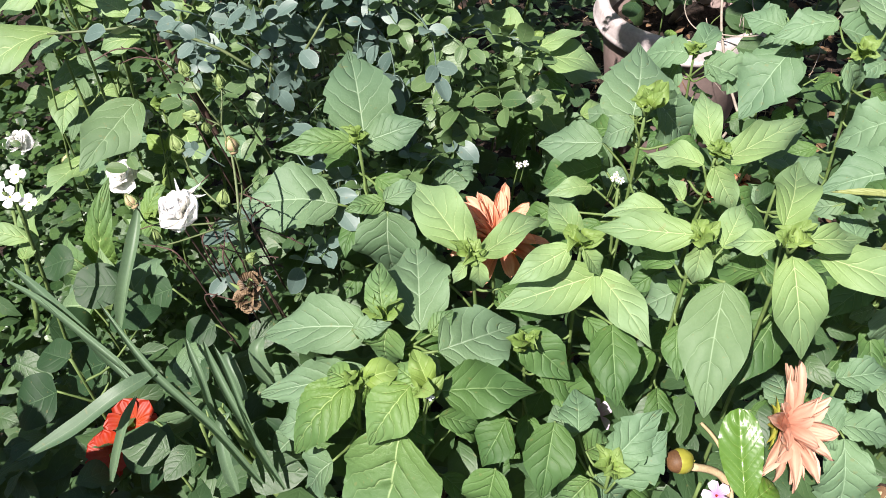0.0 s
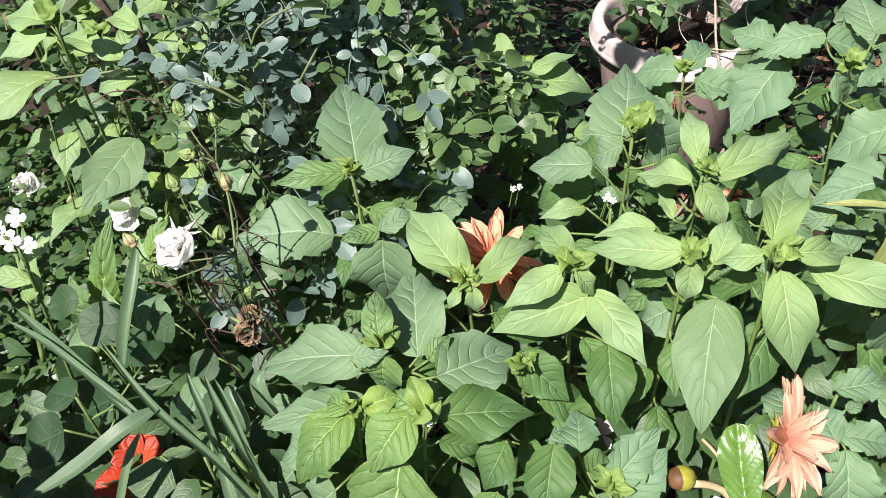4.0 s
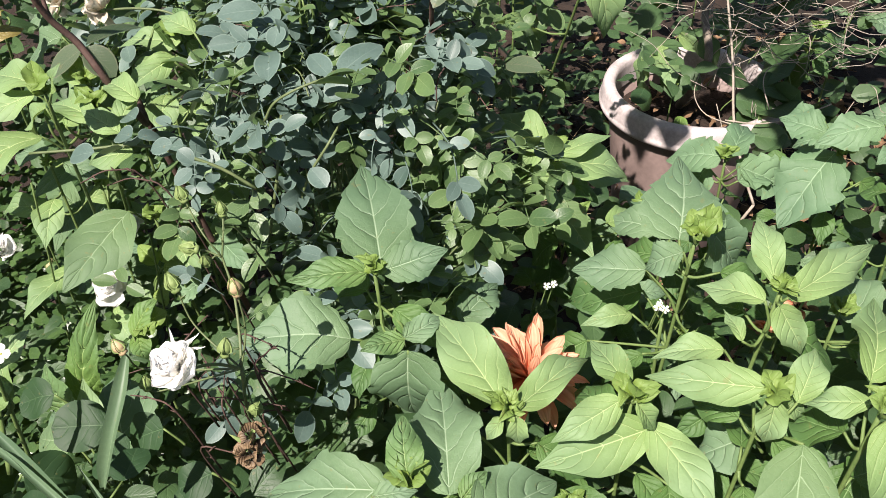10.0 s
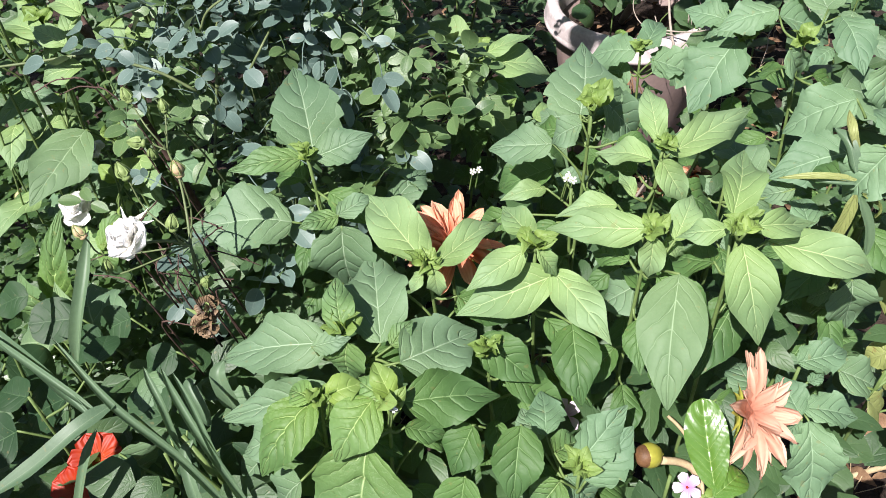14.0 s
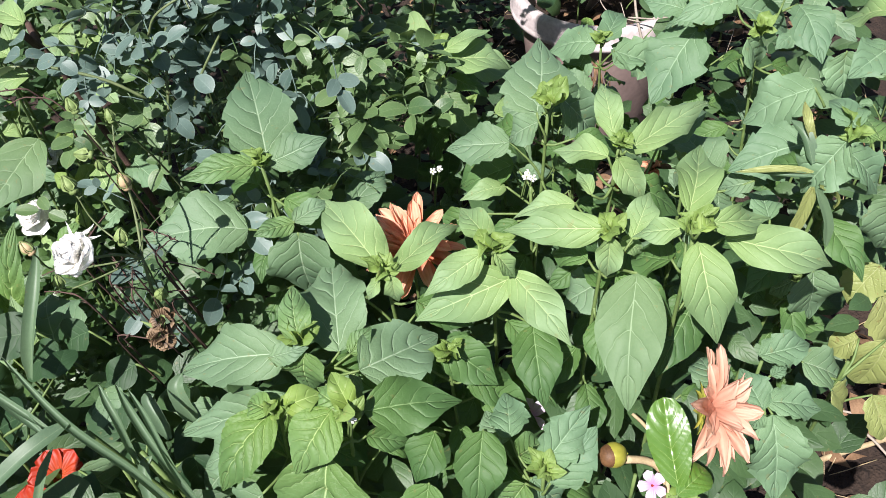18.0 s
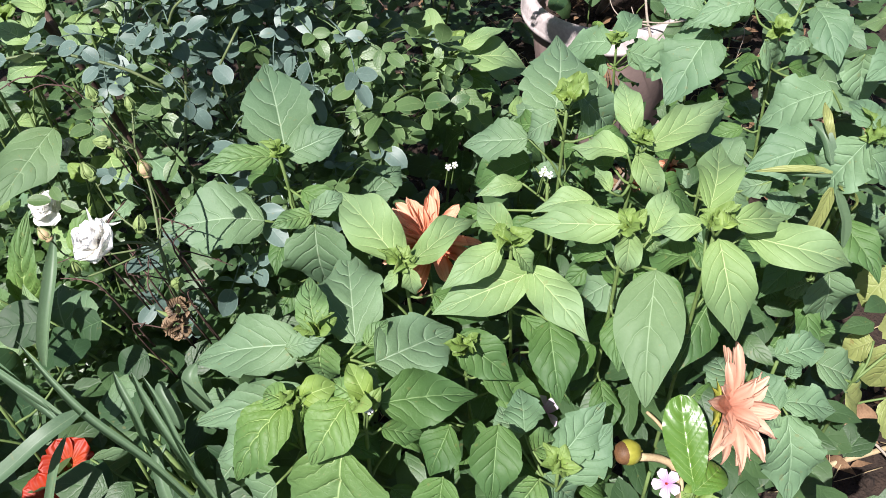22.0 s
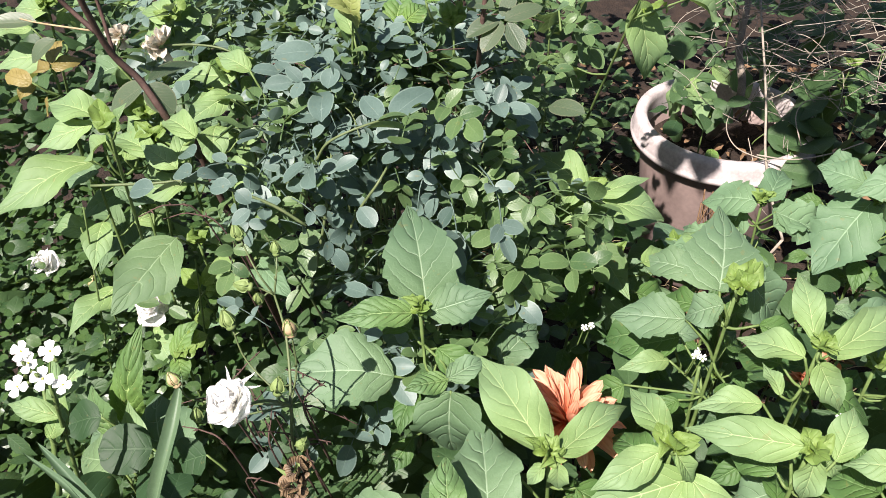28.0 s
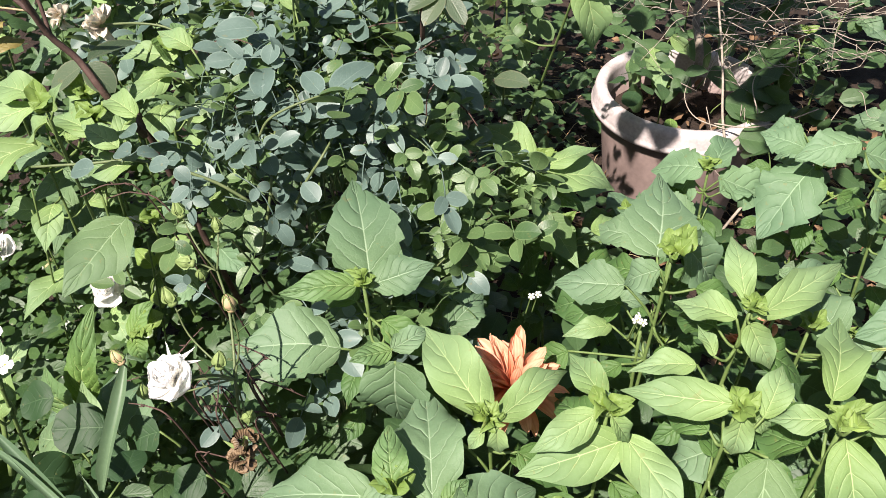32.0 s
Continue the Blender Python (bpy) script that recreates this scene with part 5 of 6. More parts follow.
def white_rose(owner, c, d, size, seed, mat="white"):
    r = random.Random(seed)
    fl = owner.place("bloom", calyx_green(c, d, size * 0.22), "white double bloom")
    for rise, count, ln, wd in ((0.02, 3, 0.58, 0.75), (0.22, 4, 0.76, 1.05), (0.48, 4, 0.90, 1.45), (0.85, 4, 1.0, 1.70), (1.25, 4, 1.08, 1.80)):
        for k in range(count):
            b = Build()
            a = 6.283 * (k + r.uniform(-0.2, 0.2)) / count + rise * 3
            petal_grid(b, petal_at(c, d, a, 1.45 - rise + r.uniform(-0.24, 0.24), size * ln * r.uniform(0.8, 1.12), size * wd * r.uniform(0.8, 1.0), size * 0.03), cup=0.75, curl=0.25 - 0.42 * rise, point=0.22, foot=0.42, nu=12, nv=6, ruffle=0.10, seed=r.randrange(999))
            ob = new("petal", b.mesh("petal", M[mat]))
            ob.parent = fl


def calyx_green(c, d, size):
    b = Build()
    bm = bmesh.new()
    bmesh.ops.create_uvsphere(bm, u_segments=10, v_segments=6, radius=1)
    m = axis_frame(c, d) @ Matrix.Diagonal((size * 0.55, size * 0.55, size * 0.7, 1))
    b.add([m @ (v.co - Vector((0, 0, 0.7))) for v in bm.verts], [[v.index for v in f.verts] for f in bm.faces])
    bm.free()
    for k in range(5):
        petal_grid(b, petal_at(Vector(c) - Vector(d).normalized() * size * 0.5, d, k * 1.257, 0.1, size * 2.3, size * 0.55), cup=0.3, curl=-0.2, point=0.9, nu=5, nv=1, seed=k)
    return b.mesh("calyx", M["sepal"])


def bud(owner, c, d, size, mat="sepal", open_tip=None):
    """A rosebud: a swollen body with pointed sepals along it."""
    c, d = Vector(c), Vector(d).normalized()
    prof = [(0.12, -0.62), (0.30, -0.60), (0.36, -0.42), (0.30, -0.30), (0.44, -0.08), (0.46, 0.12), (0.34, 0.42), (0.15, 0.68), (0.02, 0.82)]
    b = Build()
    m = axis_frame(c, d) @ Matrix.Scale(size, 4)
    seg = 12
    b.add([m @ Vector((q * math.cos(6.283 * k / seg) * (1 + 0.05 * math.sin(2.5 * k)), q * math.sin(6.283 * k / seg), z)) for k in range(seg) for q, z in prof],
          [(k * 9 + i, ((k + 1) % seg) * 9 + i, ((k + 1) % seg) * 9 + i + 1, k * 9 + i + 1) for k in range(seg) for i in range(8)])
    ob = owner.place("bud", b.mesh("bud", M[open_tip or mat]), "closed rosebud")
    for k in range(5):
        s = Build()
        petal_grid(s, axis_frame(c - d * size * 0.32, d, k * 1.257) @ Matrix.Translation((size * 0.31, 0, 0)) @ Matrix.Rotation(-1.50, 4, "Y") @ Matrix.Diagonal((size * 1.15, size * 0.56, size, 1)), cup=-0.35, curl=0.30, point=0.8, foot=0.35, nu=6, nv=2, seed=k)
        q = new("sepal", s.mesh("sepal", M[mat]))
        q.parent = ob


def simple_flower(owner, c, d, size, count, mat, seed, name="flower", wide=0.75, lift=0.15, eye="yellow"):
    r = random.Random(seed)
    b = Build()
    for k in range(count):
        petal_grid(b, petal_at(c, d, 6.283 * k / count + r.uniform(-0.1, 0.1), lift + r.uniform(-0.15, 0.15), size, size * wide, size * 0.05), cup=0.2, curl=-0.12, point=0.28, foot=0.75, nu=6, nv=2, seed=k + seed)
    ob = owner.place(name, b.mesh(name, M[mat]))
    e = Build()
    tube(e, [Vector(c) - Vector(d).normalized() * size * 0.3, Vector(c) + Vector(d).normalized() * size * 0.08], (size * 0.05, size * 0.10), 6)
    q = new("flower_eye", e.mesh("flower_eye", M[eye]))
    q.parent = ob
    return ob


TOCAM = Vector((-0.1, -0.65, 0.75)).normalized()

# buds and blooms on the rose bush
NODE = Vector((-0.211, 0.545, 0.360))
FORK = Vector((-0.234, 0.626, 0.402))
bush.cane([NODE, (-0.214, 0.567, 0.375), (-0.221, 0.596, 0.392), FORK], 0.0017, 0.0013, thorns=2)


def rose_bud(tip, size, mid, dd, mt=None):
    """A bud on its own stalk, which springs from the fork or from the node below it."""
    tip, mid = Vector(tip), Vector(mid)
    at = FORK if tip.z > 0.40 and tip.y > FORK.y - 0.012 and mt is None else NODE
    bush.cane([at, mid, tip - Vector(dd).normalized() * size * 0.5], 0.0012, 0.0009, thorns=2)
    bud(bush, tip, dd, size * 0.80, "sepal", mt)


rose_bud((-0.267, 0.662, 0.438), 0.0135, (-0.246, 0.629, 0.425), (-0.30, 0.25, 0.9))
rose_bud((-0.232, 0.644, 0.436), 0.0115, (-0.231, 0.631, 0.420), (-0.12, 0.3, 0.95))
rose_bud((-0.256, 0.622, 0.415), 0.0140, (-0.245, 0.627, 0.408), (-0.95, 0.0, 0.2))
rose_bud((-0.245, 0.618, 0.405), 0.0115, (-0.240, 0.628, 0.402), (0.0, -0.2, 0.95))
rose_bud((-0.260, 0.581, 0.415), 0.0150, (-0.247, 0.570, 0.380), (-0.40, 0.35, 0.85))
rose_bud((-0.205, 0.555, 0.434), 0.0145, (-0.205, 0.556, 0.390), (-0.10, 0.0, 1.0), "pinkbud")
rose_bud((-0.213, 0.528, 0.400), 0.0135, (-0.217, 0.540, 0.370), (0.1, 0.3, 0.95))
rose_bud((-0.303, 0.554, 0.375), 0.0130, (-0.297, 0.572, 0.330), (-0.5, 0.2, 0.85), "pinkbud")
rose_bud((-0.204, 0.535, 0.325), 0.0155, (-0.216, 0.562, 0.310), (0.3, -0.5, 0.6))
rose_bud((-0.294, 0.557, 0.330), 0.0130, (-0.282, 0.559, 0.320), (0.0, 0.1, 1.0))
bush.cane([(-0.16, 0.86, G), (-0.249, 0.697, 0.100), (-0.220, 0.563, 0.280), NODE], 0.0024, 0.0018, "cane", 4)
bush.cane([NODE, (-0.227, 0.536, 0.375), (-0.240, 0.512, 0.395)], 0.0018, 0.0015)
white_rose(bush, (-0.241, 0.507, 0.405), (-0.45, -0.35, 0.80), 0.0175, 3)
for k, (sx, sy) in enumerate(((-0.010, 0.030), (0.022, 0.022), (0.028, 0.004))):
    b = Build()
    c = Vector((-0.240, 0.513, 0.410))
    petal_grid(b, leaf_pose(c, c + Vector((sx * 0.7, sy * 0.42, sy * 0.36 + 0.004)), 0.0030), cup=0.5, point=1.0, nu=6, nv=1, seed=k)
    bush.place("petal", b.mesh("petal", M["white"]), "narrow white outer petal")
# bare brown twigs round the fork of the flower stalks
tg = random.Random(18)
for k in range(14):
    p = Vector((tg.uniform(-0.275, -0.195), tg.uniform(0.505, 0.610), tg.uniform(0.27, 0.36)))
    a = tg.uniform(0, 6.28)
    e = p + Vector((math.cos(a) * 0.035, math.sin(a) * 0.025, tg.uniform(-0.02, 0.045))) * tg.uniform(0.8, 1.5)
    bush.cane([p + Vector((0.012, 0.02, -0.10)), p, p.lerp(e, 0.5) + Vector((0, 0, 0.006)), e], 0.0013, 0.0006, "bark", 4)
# withered bloom
wd = random.Random(8)
c = Vector((-0.213, 0.531, 0.285))
fl = bush.place("withered_bloom", calyx_green(c, (0.2, -0.6, 0.2), 0.008), "shrivelled brown rose bloom")
for k in range(54):
    b = Build()
    a = Vector((wd.uniform(-1, 1), wd.uniform(-1, 0.6), wd.uniform(-1, 1))).normalized()
    p = c + (Vector((0.002, 0.004, 0.006)) if k % 2 else Vector((-0.002, -0.004, -0.007))) + Vector((a.x * 0.006, a.y * 0.005, a.z * 0.005))
    petal_grid(b, leaf_pose(p, p + (a + Vector((wd.uniform(-0.8, 0.8), wd.uniform(-0.5, 0.5), wd.uniform(-0.9, 0.4)))).normalized() * wd.uniform(0.005, 0.009), wd.uniform(0.007, 0.012), wd.uniform(-80, 80)), cup=wd.uniform(-0.7, 0.7), curl=wd.uniform(-0.5, 0.5), point=0.35, nu=6, nv=3, seed=k)
    ob = new("petal", b.mesh("petal", M["brown"]))
    ob.parent = fl

# white blooms low among the small-leaved shrub
white_bush = Rose("rose_bush", "low rose bush with white blooms and tiny leaves", "rose bush", (-0.66, 1.08))
for q, sz, sd in (((-0.698, 1.049, 0.060), 0.021, 5), ((-0.557, 1.103, 0.100), 0.013, 6), ((-0.497, 1.062, 0.100), 0.011, 9), ((-0.484, 1.029, 0.120), 0.012, 7), ((-0.485, 0.913, 0.108), 0.021, 8)):
    q = Vector(q)
    white_bush.cane([(-0.62, 1.08, G), q * 0.6 + Vector((-0.25, 0.43, -0.15)), q - Vector((0, 0, 0.006))], 0.0025, 0.0015)
    white_rose(white_bush, q, (-0.2, -0.5, 0.8), sz, sd)
for bb, tt in (((-0.492, 0.886, 0.145), (-0.463, 0.889, 0.140)), ((-0.466, 0.909, 0.145), (-0.451, 0.888, 0.140)), ((-0.446, 0.876, 0.145), (-0.422, 0.864, 0.140))):
    b = Build()
    leaflet(b, leaf_pose(bb, tt, (Vector(tt) - Vector(bb)).length * 0.9), RND.randrange(999))
    white_bush.place("leaflet", b.mesh("leaflet", M["rose_olive"]))
q = Vector((-0.627, 1.036, 0.040))
white_bush.cane([(-0.62, 1.08, G), q - Vector((0, 0, 0.01))], 0.002, 0.001)
bud(white_bush, q, (0.3, 0.1, 0.9), 0.016, "sepal", "pinkbud")

# spent bloom and the long canes above the bush
for c, size in ((Vector((-0.440, 0.925, 0.485)), 0.8), (Vector((-0.385, 0.892, 0.492)), 1.0)):
    fl = bush.place("spent_bloom", calyx_green(c, (0.8, 0.1, 0.1), 0.008 * size), "spent cream rose bloom with hanging petals")
    for k in range(18):
        b = Build()
        a = Vector((wd.uniform(-1, 0.5), wd.uniform(-0.8, 0.5), wd.uniform(-0.9, 0.8))).normalized()
        petal_grid(b, leaf_pose(c + a * 0.004, c + a * wd.uniform(0.013, 0.023) * size, wd.uniform(0.007, 0.012) * size, wd.uniform(-80, 80)), cup=0.7, curl=wd.uniform(-0.6, 0.6), point=0.35, nu=6, nv=2, seed=k)
        ob = new("petal", b.mesh("petal", M["cream"]))
        ob.parent = fl
bush.cane([c, (-0.353, 0.899, 0.490), (-0.320, 0.896, 0.485), (-0.283, 0.874, 0.470)], 0.0018, 0.0014)
bush.cane([(-0.412, 0.722, 0.440), (-0.359, 0.720, 0.445), (-0.313, 0.724, 0.445), (-0.257, 0.723, 0.425), (-0.223, 0.722, 0.400)], 0.0016, 0.0022, thorns=6)
bush.cane([(-0.209, 0.816, 0.430), (-0.208, 0.779, 0.420), (-0.213, 0.756, 0.380), (-0.232, 0.749, 0.300)], 0.0016, 0.0022, thorns=4)
bush.cane([(-0.150, 0.785, 0.430), (-0.161, 0.761, 0.420), (-0.185, 0.758, 0.380), (-0.216, 0.749, 0.300)], 0.0015, 0.0022, thorns=4)
bush.cane([(-0.148, 0.781, 0.480), (-0.180, 0.767, 0.475), (-0.205, 0.767, 0.460), (-0.217, 0.769, 0.440)], 0.0014, 0.0018)
# the large terminal leaflets that stand over the bush
for bb, tt, w in (((-0.148, 0.782, 0.478), (-0.112, 0.830, 0.485), 0.031), ((-0.156, 0.782, 0.478), (-0.177, 0.811, 0.485), 0.022), ((-0.152, 0.777, 0.478), (-0.147, 0.762, 0.465), 0.023),
                  ((-0.212, 0.787, 0.470), (-0.218, 0.839, 0.475), 0.027), ((-0.226, 0.869, 0.500), (-0.268, 0.861, 0.500), 0.030), ((-0.206, 0.836, 0.500), (-0.209, 0.815, 0.490), 0.020), ((-0.176, 0.758, 0.450), (-0.198, 0.754, 0.440), 0.016),
                  ((-0.268, 0.672, 0.480), (-0.287, 0.672, 0.475), 0.017), ((-0.262, 0.664, 0.480), (-0.250, 0.658, 0.472), 0.014), ((-0.250, 0.652, 0.470), (-0.264, 0.643, 0.462), 0.014), ((-0.310, 0.700, 0.470), (-0.330, 0.716, 0.462), 0.020), ((-0.304, 0.697, 0.470), (-0.291, 0.712, 0.462), 0.018), ((-0.318, 0.735, 0.465), (-0.334, 0.755, 0.458), 0.021), ((-0.345, 0.700, 0.455), (-0.372, 0.708, 0.445), 0.021), ((-0.287, 0.747, 0.430), (-0.320, 0.757, 0.420), 0.022), ((-0.283, 0.749, 0.430), (-0.269, 0.757, 0.420), 0.020), ((-0.160, 0.722, 0.400), (-0.176, 0.739, 0.410), 0.020)):
    b = Build()
    leaflet(b, leaf_pose(bb, tt, w / 0.68), RND.randrange(999))
    bush.place("leaflet", b.mesh("leaflet", M["rose"]))

# dark old branch
old = Thing("old_branch", "dark reddish brown bare branch rising out of the bush", "branch", (-0.445, 1.110, 0.200))
old.tube("branch", [(-0.22, 0.98, G), ((-0.385, 0.945, 0.300)), (-0.350, 0.833, 0.400), (-0.355, 0.788, 0.470), (-0.375, 0.795, 0.506), (-0.394, 0.789, 0.540), (-0.399, 0.763, 0.620)], (0.0044, 0.0026), "bark")
old.tube("branch", [(-0.403, 0.797, 0.550), (-0.425, 0.803, 0.570), (-0.440, 0.795, 0.600)], (0.0026, 0.0016), "bark")
old.tube("branch", [(-0.394, 0.798, 0.530), (-0.401, 0.809, 0.570), (-0.404, 0.806, 0.600)], (0.0020, 0.0014), "bark")
old.tube("branch", [(-0.412, 0.803, 0.550), (-0.461, 0.816, 0.550), (-0.484, 0.825, 0.550)], (0.0010, 0.0007), "straw")
for bb, tt, w in (((-0.373, 0.798, 0.500), (-0.411, 0.794, 0.475), 0.028), ((-0.372, 0.798, 0.500), (-0.348, 0.791, 0.475), 0.028), ((-0.372, 0.803, 0.500), (-0.340, 0.863, 0.490), 0.020), ((-0.490, 0.887, 0.500), (-0.516, 0.875, 0.480), 0.022), ((-0.514, 0.906, 0.510), (-0.565, 0.902, 0.510), 0.022)):
    b = Build()
    leaflet(b, leaf_pose(bb, tt, w / 0.68), RND.randrange(999))
    old.place("leaf", b.mesh("leaf", M["rose_red"]), "dull purplish green leaf")
brown = Herb("withering_shoot", (-0.524, 0.926, 0.450), "shoot with yellowish brown withering leaves", foot=(-0.72, 1.35, 0), shoots=False)
for bb, tt, w in (((-0.524, 0.926, 0.450), (-0.522, 0.965, 0.460), 0.018), ((-0.522, 0.920, 0.450), (-0.496, 0.943, 0.450), 0.020), ((-0.523, 0.918, 0.450), (-0.552, 0.942, 0.430), 0.022), ((-0.551, 0.925, 0.430), (-0.588, 0.941, 0.430), 0.022), ((-0.553, 0.936, 0.420), (-0.580, 0.939, 0.400), 0.020), ((-0.528, 0.904, 0.420), (-0.535, 0.909, 0.400), 0.024)):
    brown.leaf("withering", bb, tt, w)

# purplish young rose shoot at the back
shoot = Rose("rose_bush", "young rose shoot with purplish green leaves on a red cane", "rose bush", (-0.058, 1.482, 0.000))
shoot.cane([(-0.070, 1.479, -0.100), (-0.071, 1.070, 0.300), (-0.068, 0.932, 0.470), (-0.063, 0.920, 0.540), (-0.060, 0.900, 0.570)], 0.004, 0.003, "bark", 5)
for bb, tt in (((-0.044, 0.922, 0.510), (-0.005, 0.937, 0.520)), ((-0.041, 0.918, 0.510), (-0.024, 0.893, 0.490)), ((-0.046, 0.920, 0.510), (-0.066, 0.892, 0.490)), ((-0.049, 0.924, 0.510), (-0.082, 0.905, 0.500)), ((-0.046, 0.930, 0.510), (-0.034, 0.953, 0.530)), ((-0.080, 0.938, 0.520), (-0.055, 0.909, 0.530)), ((-0.094, 0.886, 0.460), (-0.080, 0.864, 0.450)), ((-0.034, 0.916, 0.440), (-0.031, 0.901, 0.430)), ((0.010, 0.944, 0.400), (0.046, 0.915, 0.410)), ((0.010, 0.944, 0.400), (-0.001, 0.949, 0.400))):
    b = Build()
    leaflet(b, leaf_pose(bb, tt, (Vector(tt) - Vector(bb)).length * 0.8), RND.randrange(999))
    shoot.place("leaf", b.mesh("leaf", M["rose_red"]), "purplish green leaf")

# ---- dahlias ----
d1 = Herb("dahlia", (0.012, 0.625, 0.272), "rust orange dahlia flower hidden among nightshade leaves", "dahlia", shoots=False)
dahlia(d1, (0.016, 0.598, 0.286), (0.18, 0.05, 0.97), 0.050, "rust", 31, wide=(0.22, 0.30), rings=((0.25, 6, 0.7), (0.6, 9, 0.85), (0.95, 11, 1.0), (1.3, 11, 1.0), (1.7, 9, 1.0)), label="rust orange flower with broad petals")
d2 = Herb("dahlia", (0.251, 0.403, 0.262), "peach dahlia flower on a leafy stem", "dahlia", shoots=False)
dahlia(d2, (0.242, 0.404, 0.262), (0.85, -0.42, 0.25), 0.049, "peach", 33, wide=(0.26, 0.36), rings=((0.10, 5, 0.62), (0.35, 8, 0.80), (0.65, 11, 0.92), (1.00, 13, 1.0), (1.35, 11, 1.0)), label="peach flower seen from the side")

# red nasturtium-like flower in the shade
d3 = Herb("red_flower", (-0.358, 0.493, 0.140), "bright orange red flower under grass blades", "flower", shoots=False)
simple_flower(d3, (-0.349, 0.489, 0.135), (0.0, -0.5, 0.85), 0.027, 6, "red", 4, wide=0.95, lift=0.35)
simple_flower(d3, (-0.362, 0.457, 0.130), (-0.2, -0.5, 0.85), 0.026, 6, "red", 5, wide=0.95, lift=0.4)
simple_flower(d3, (-0.328, 0.473, 0.115), (0.3, -0.5, 0.8), 0.021, 5, "red", 6, wide=0.9, lift=0.4)

# periwinkle flowers, round fruit and pale stems
pw = Herb("periwinkle", (0.184, 0.387, 0.200), "periwinkle with a pale lilac flower", "periwinkle", shoots=False)
simple_flower(pw, (0.197, 0.378, 0.195), (-0.5, -0.5, 0.65), 0.0125, 5, "lilac", 12, eye="red")
simple_flower(pw, (0.110, 0.483, 0.160), (-0.4, -0.3, 0.85), 0.018, 5, "lilac", 13, eye="red")
simple_flower(pw, (0.205, 0.510, 0.140), (0.1, -0.3, 0.9), 0.010, 5, "lilac", 14, eye="red")
fruit = Thing("dahlia_bud", "round yellow green dahlia bud on a pale stem", "flower bud", (0.227, 0.492, 0.000))
b = Build()
bm = bmesh.new()
bmesh.ops.create_uvsphere(bm, u_segments=20, v_segments=12, radius=1)
c = Vector((0.167, 0.399, 0.215))
b.add([c + Vector((v.co.x * 0.0112 * (1 + 0.05 * math.sin(5 * math.atan2(v.co.y, v.co.x))), v.co.y * 0.0112, v.co.z * 0.0106)) for v in bm.verts], [[v.index for v in f.verts] for f in bm.faces])
bm.free()
fruit.place("bud", b.mesh("bud", M["olive"]))
s = Build()
s.add([tuple(c + (Vector(v) - c) * 0.90 + Vector((-0.0036, -0.0008, 0.0008))) for v in b.v], b.f)
fruit.place("bract", s.mesh("bract", M["scale"]), "dark brown withered bract")
fruit.tube("stem", [c + Vector((0.010, -0.002, -0.006)), (0.196, 0.399, 0.200), (0.208, 0.394, 0.192), (0.214, 0.384, 0.170), (0.218, 0.392, 0.080), (0.222, 0.404, G)], (0.0036, 0.0030), "straw", "pale bent stem")
fruit.tube("stem", [(0.196, 0.446, 0.202), (0.203, 0.434, 0.202), (0.209, 0.420, 0.199), (0.213, 0.399, 0.192), (0.211, 0.372, 0.170), (0.214, 0.385, 0.060), (0.222, 0.404, G)], (0.0016, 0.0022), "straw", "pale bent stem")
for k in range(6):
    s = Build()
    petal_grid(s, petal_at(c + Vector((0.012, 0, 0)), (-1, 0, 0.1), k * 1.05, 0.9, 0.016, 0.008), cup=0.3, curl=0.3, nu=4, nv=1, seed=k)
    fruit.place("sepal", s.mesh("sepal", M["yellow"]))

# little white nightshade flowers
stars = Herb("nightshade_plant", (0.134, 0.644, 0.310), "slender nightshade with tiny white flowers", shoots=False)
for k, q in enumerate(((0.130, 0.648, 0.320), (0.136, 0.647, 0.318), (0.133, 0.651, 0.322), (0.043, 0.731, 0.270), (0.050, 0.734, 0.270), (0.220, 0.555, 0.350), (0.219, 0.553, 0.345), (-0.046, 0.398, 0.310), (-0.044, 0.398, 0.308), (0.132, 0.649, 0.320))):
    simple_flower(stars, q, (random.Random(k).uniform(-0.5, 0.5), -0.6, 0.5), 0.0042, 5, "white", 40 + k, wide=0.6, lift=-0.4)
    stars.tube("stalk", [q, Vector(q) - Vector((0.004, -0.004, 0.03))], (0.0006, 0.0008), "stem")
# withered rust flower by the pot-side plants
rust = Herb("withered_flower", (0.245, 0.651, 0.300), "withered rust brown flower head", "flower", shoots=False)
for k in range(22):
    b = Build()
    c = Vector((0.260, 0.659, 0.305)) if k % 2 else Vector((0.227, 0.645, 0.300))
    a = Vector((wd.uniform(-1, 1), wd.uniform(-1, 0.3), wd.uniform(-0.3, 1))).normalized()
    petal_grid(b, leaf_pose(c, c + a * wd.uniform(0.010, 0.020), wd.uniform(0.004, 0.008), wd.uniform(-60, 60)), cup=1.0, curl=wd.uniform(-0.6, 0.6), nu=5, nv=1, seed=k)
    rust.place("petal", b.mesh("petal", M["rust" if k % 3 else "brown"]))

# ---- white cress-like flowers ----
cress = Herb("white_cress", (-0.385, 0.529, 0.405), "tall herb with a head of small white four-petalled flowers", "flower", foot=(-0.547, 0.711, 0.000), shoots=False)
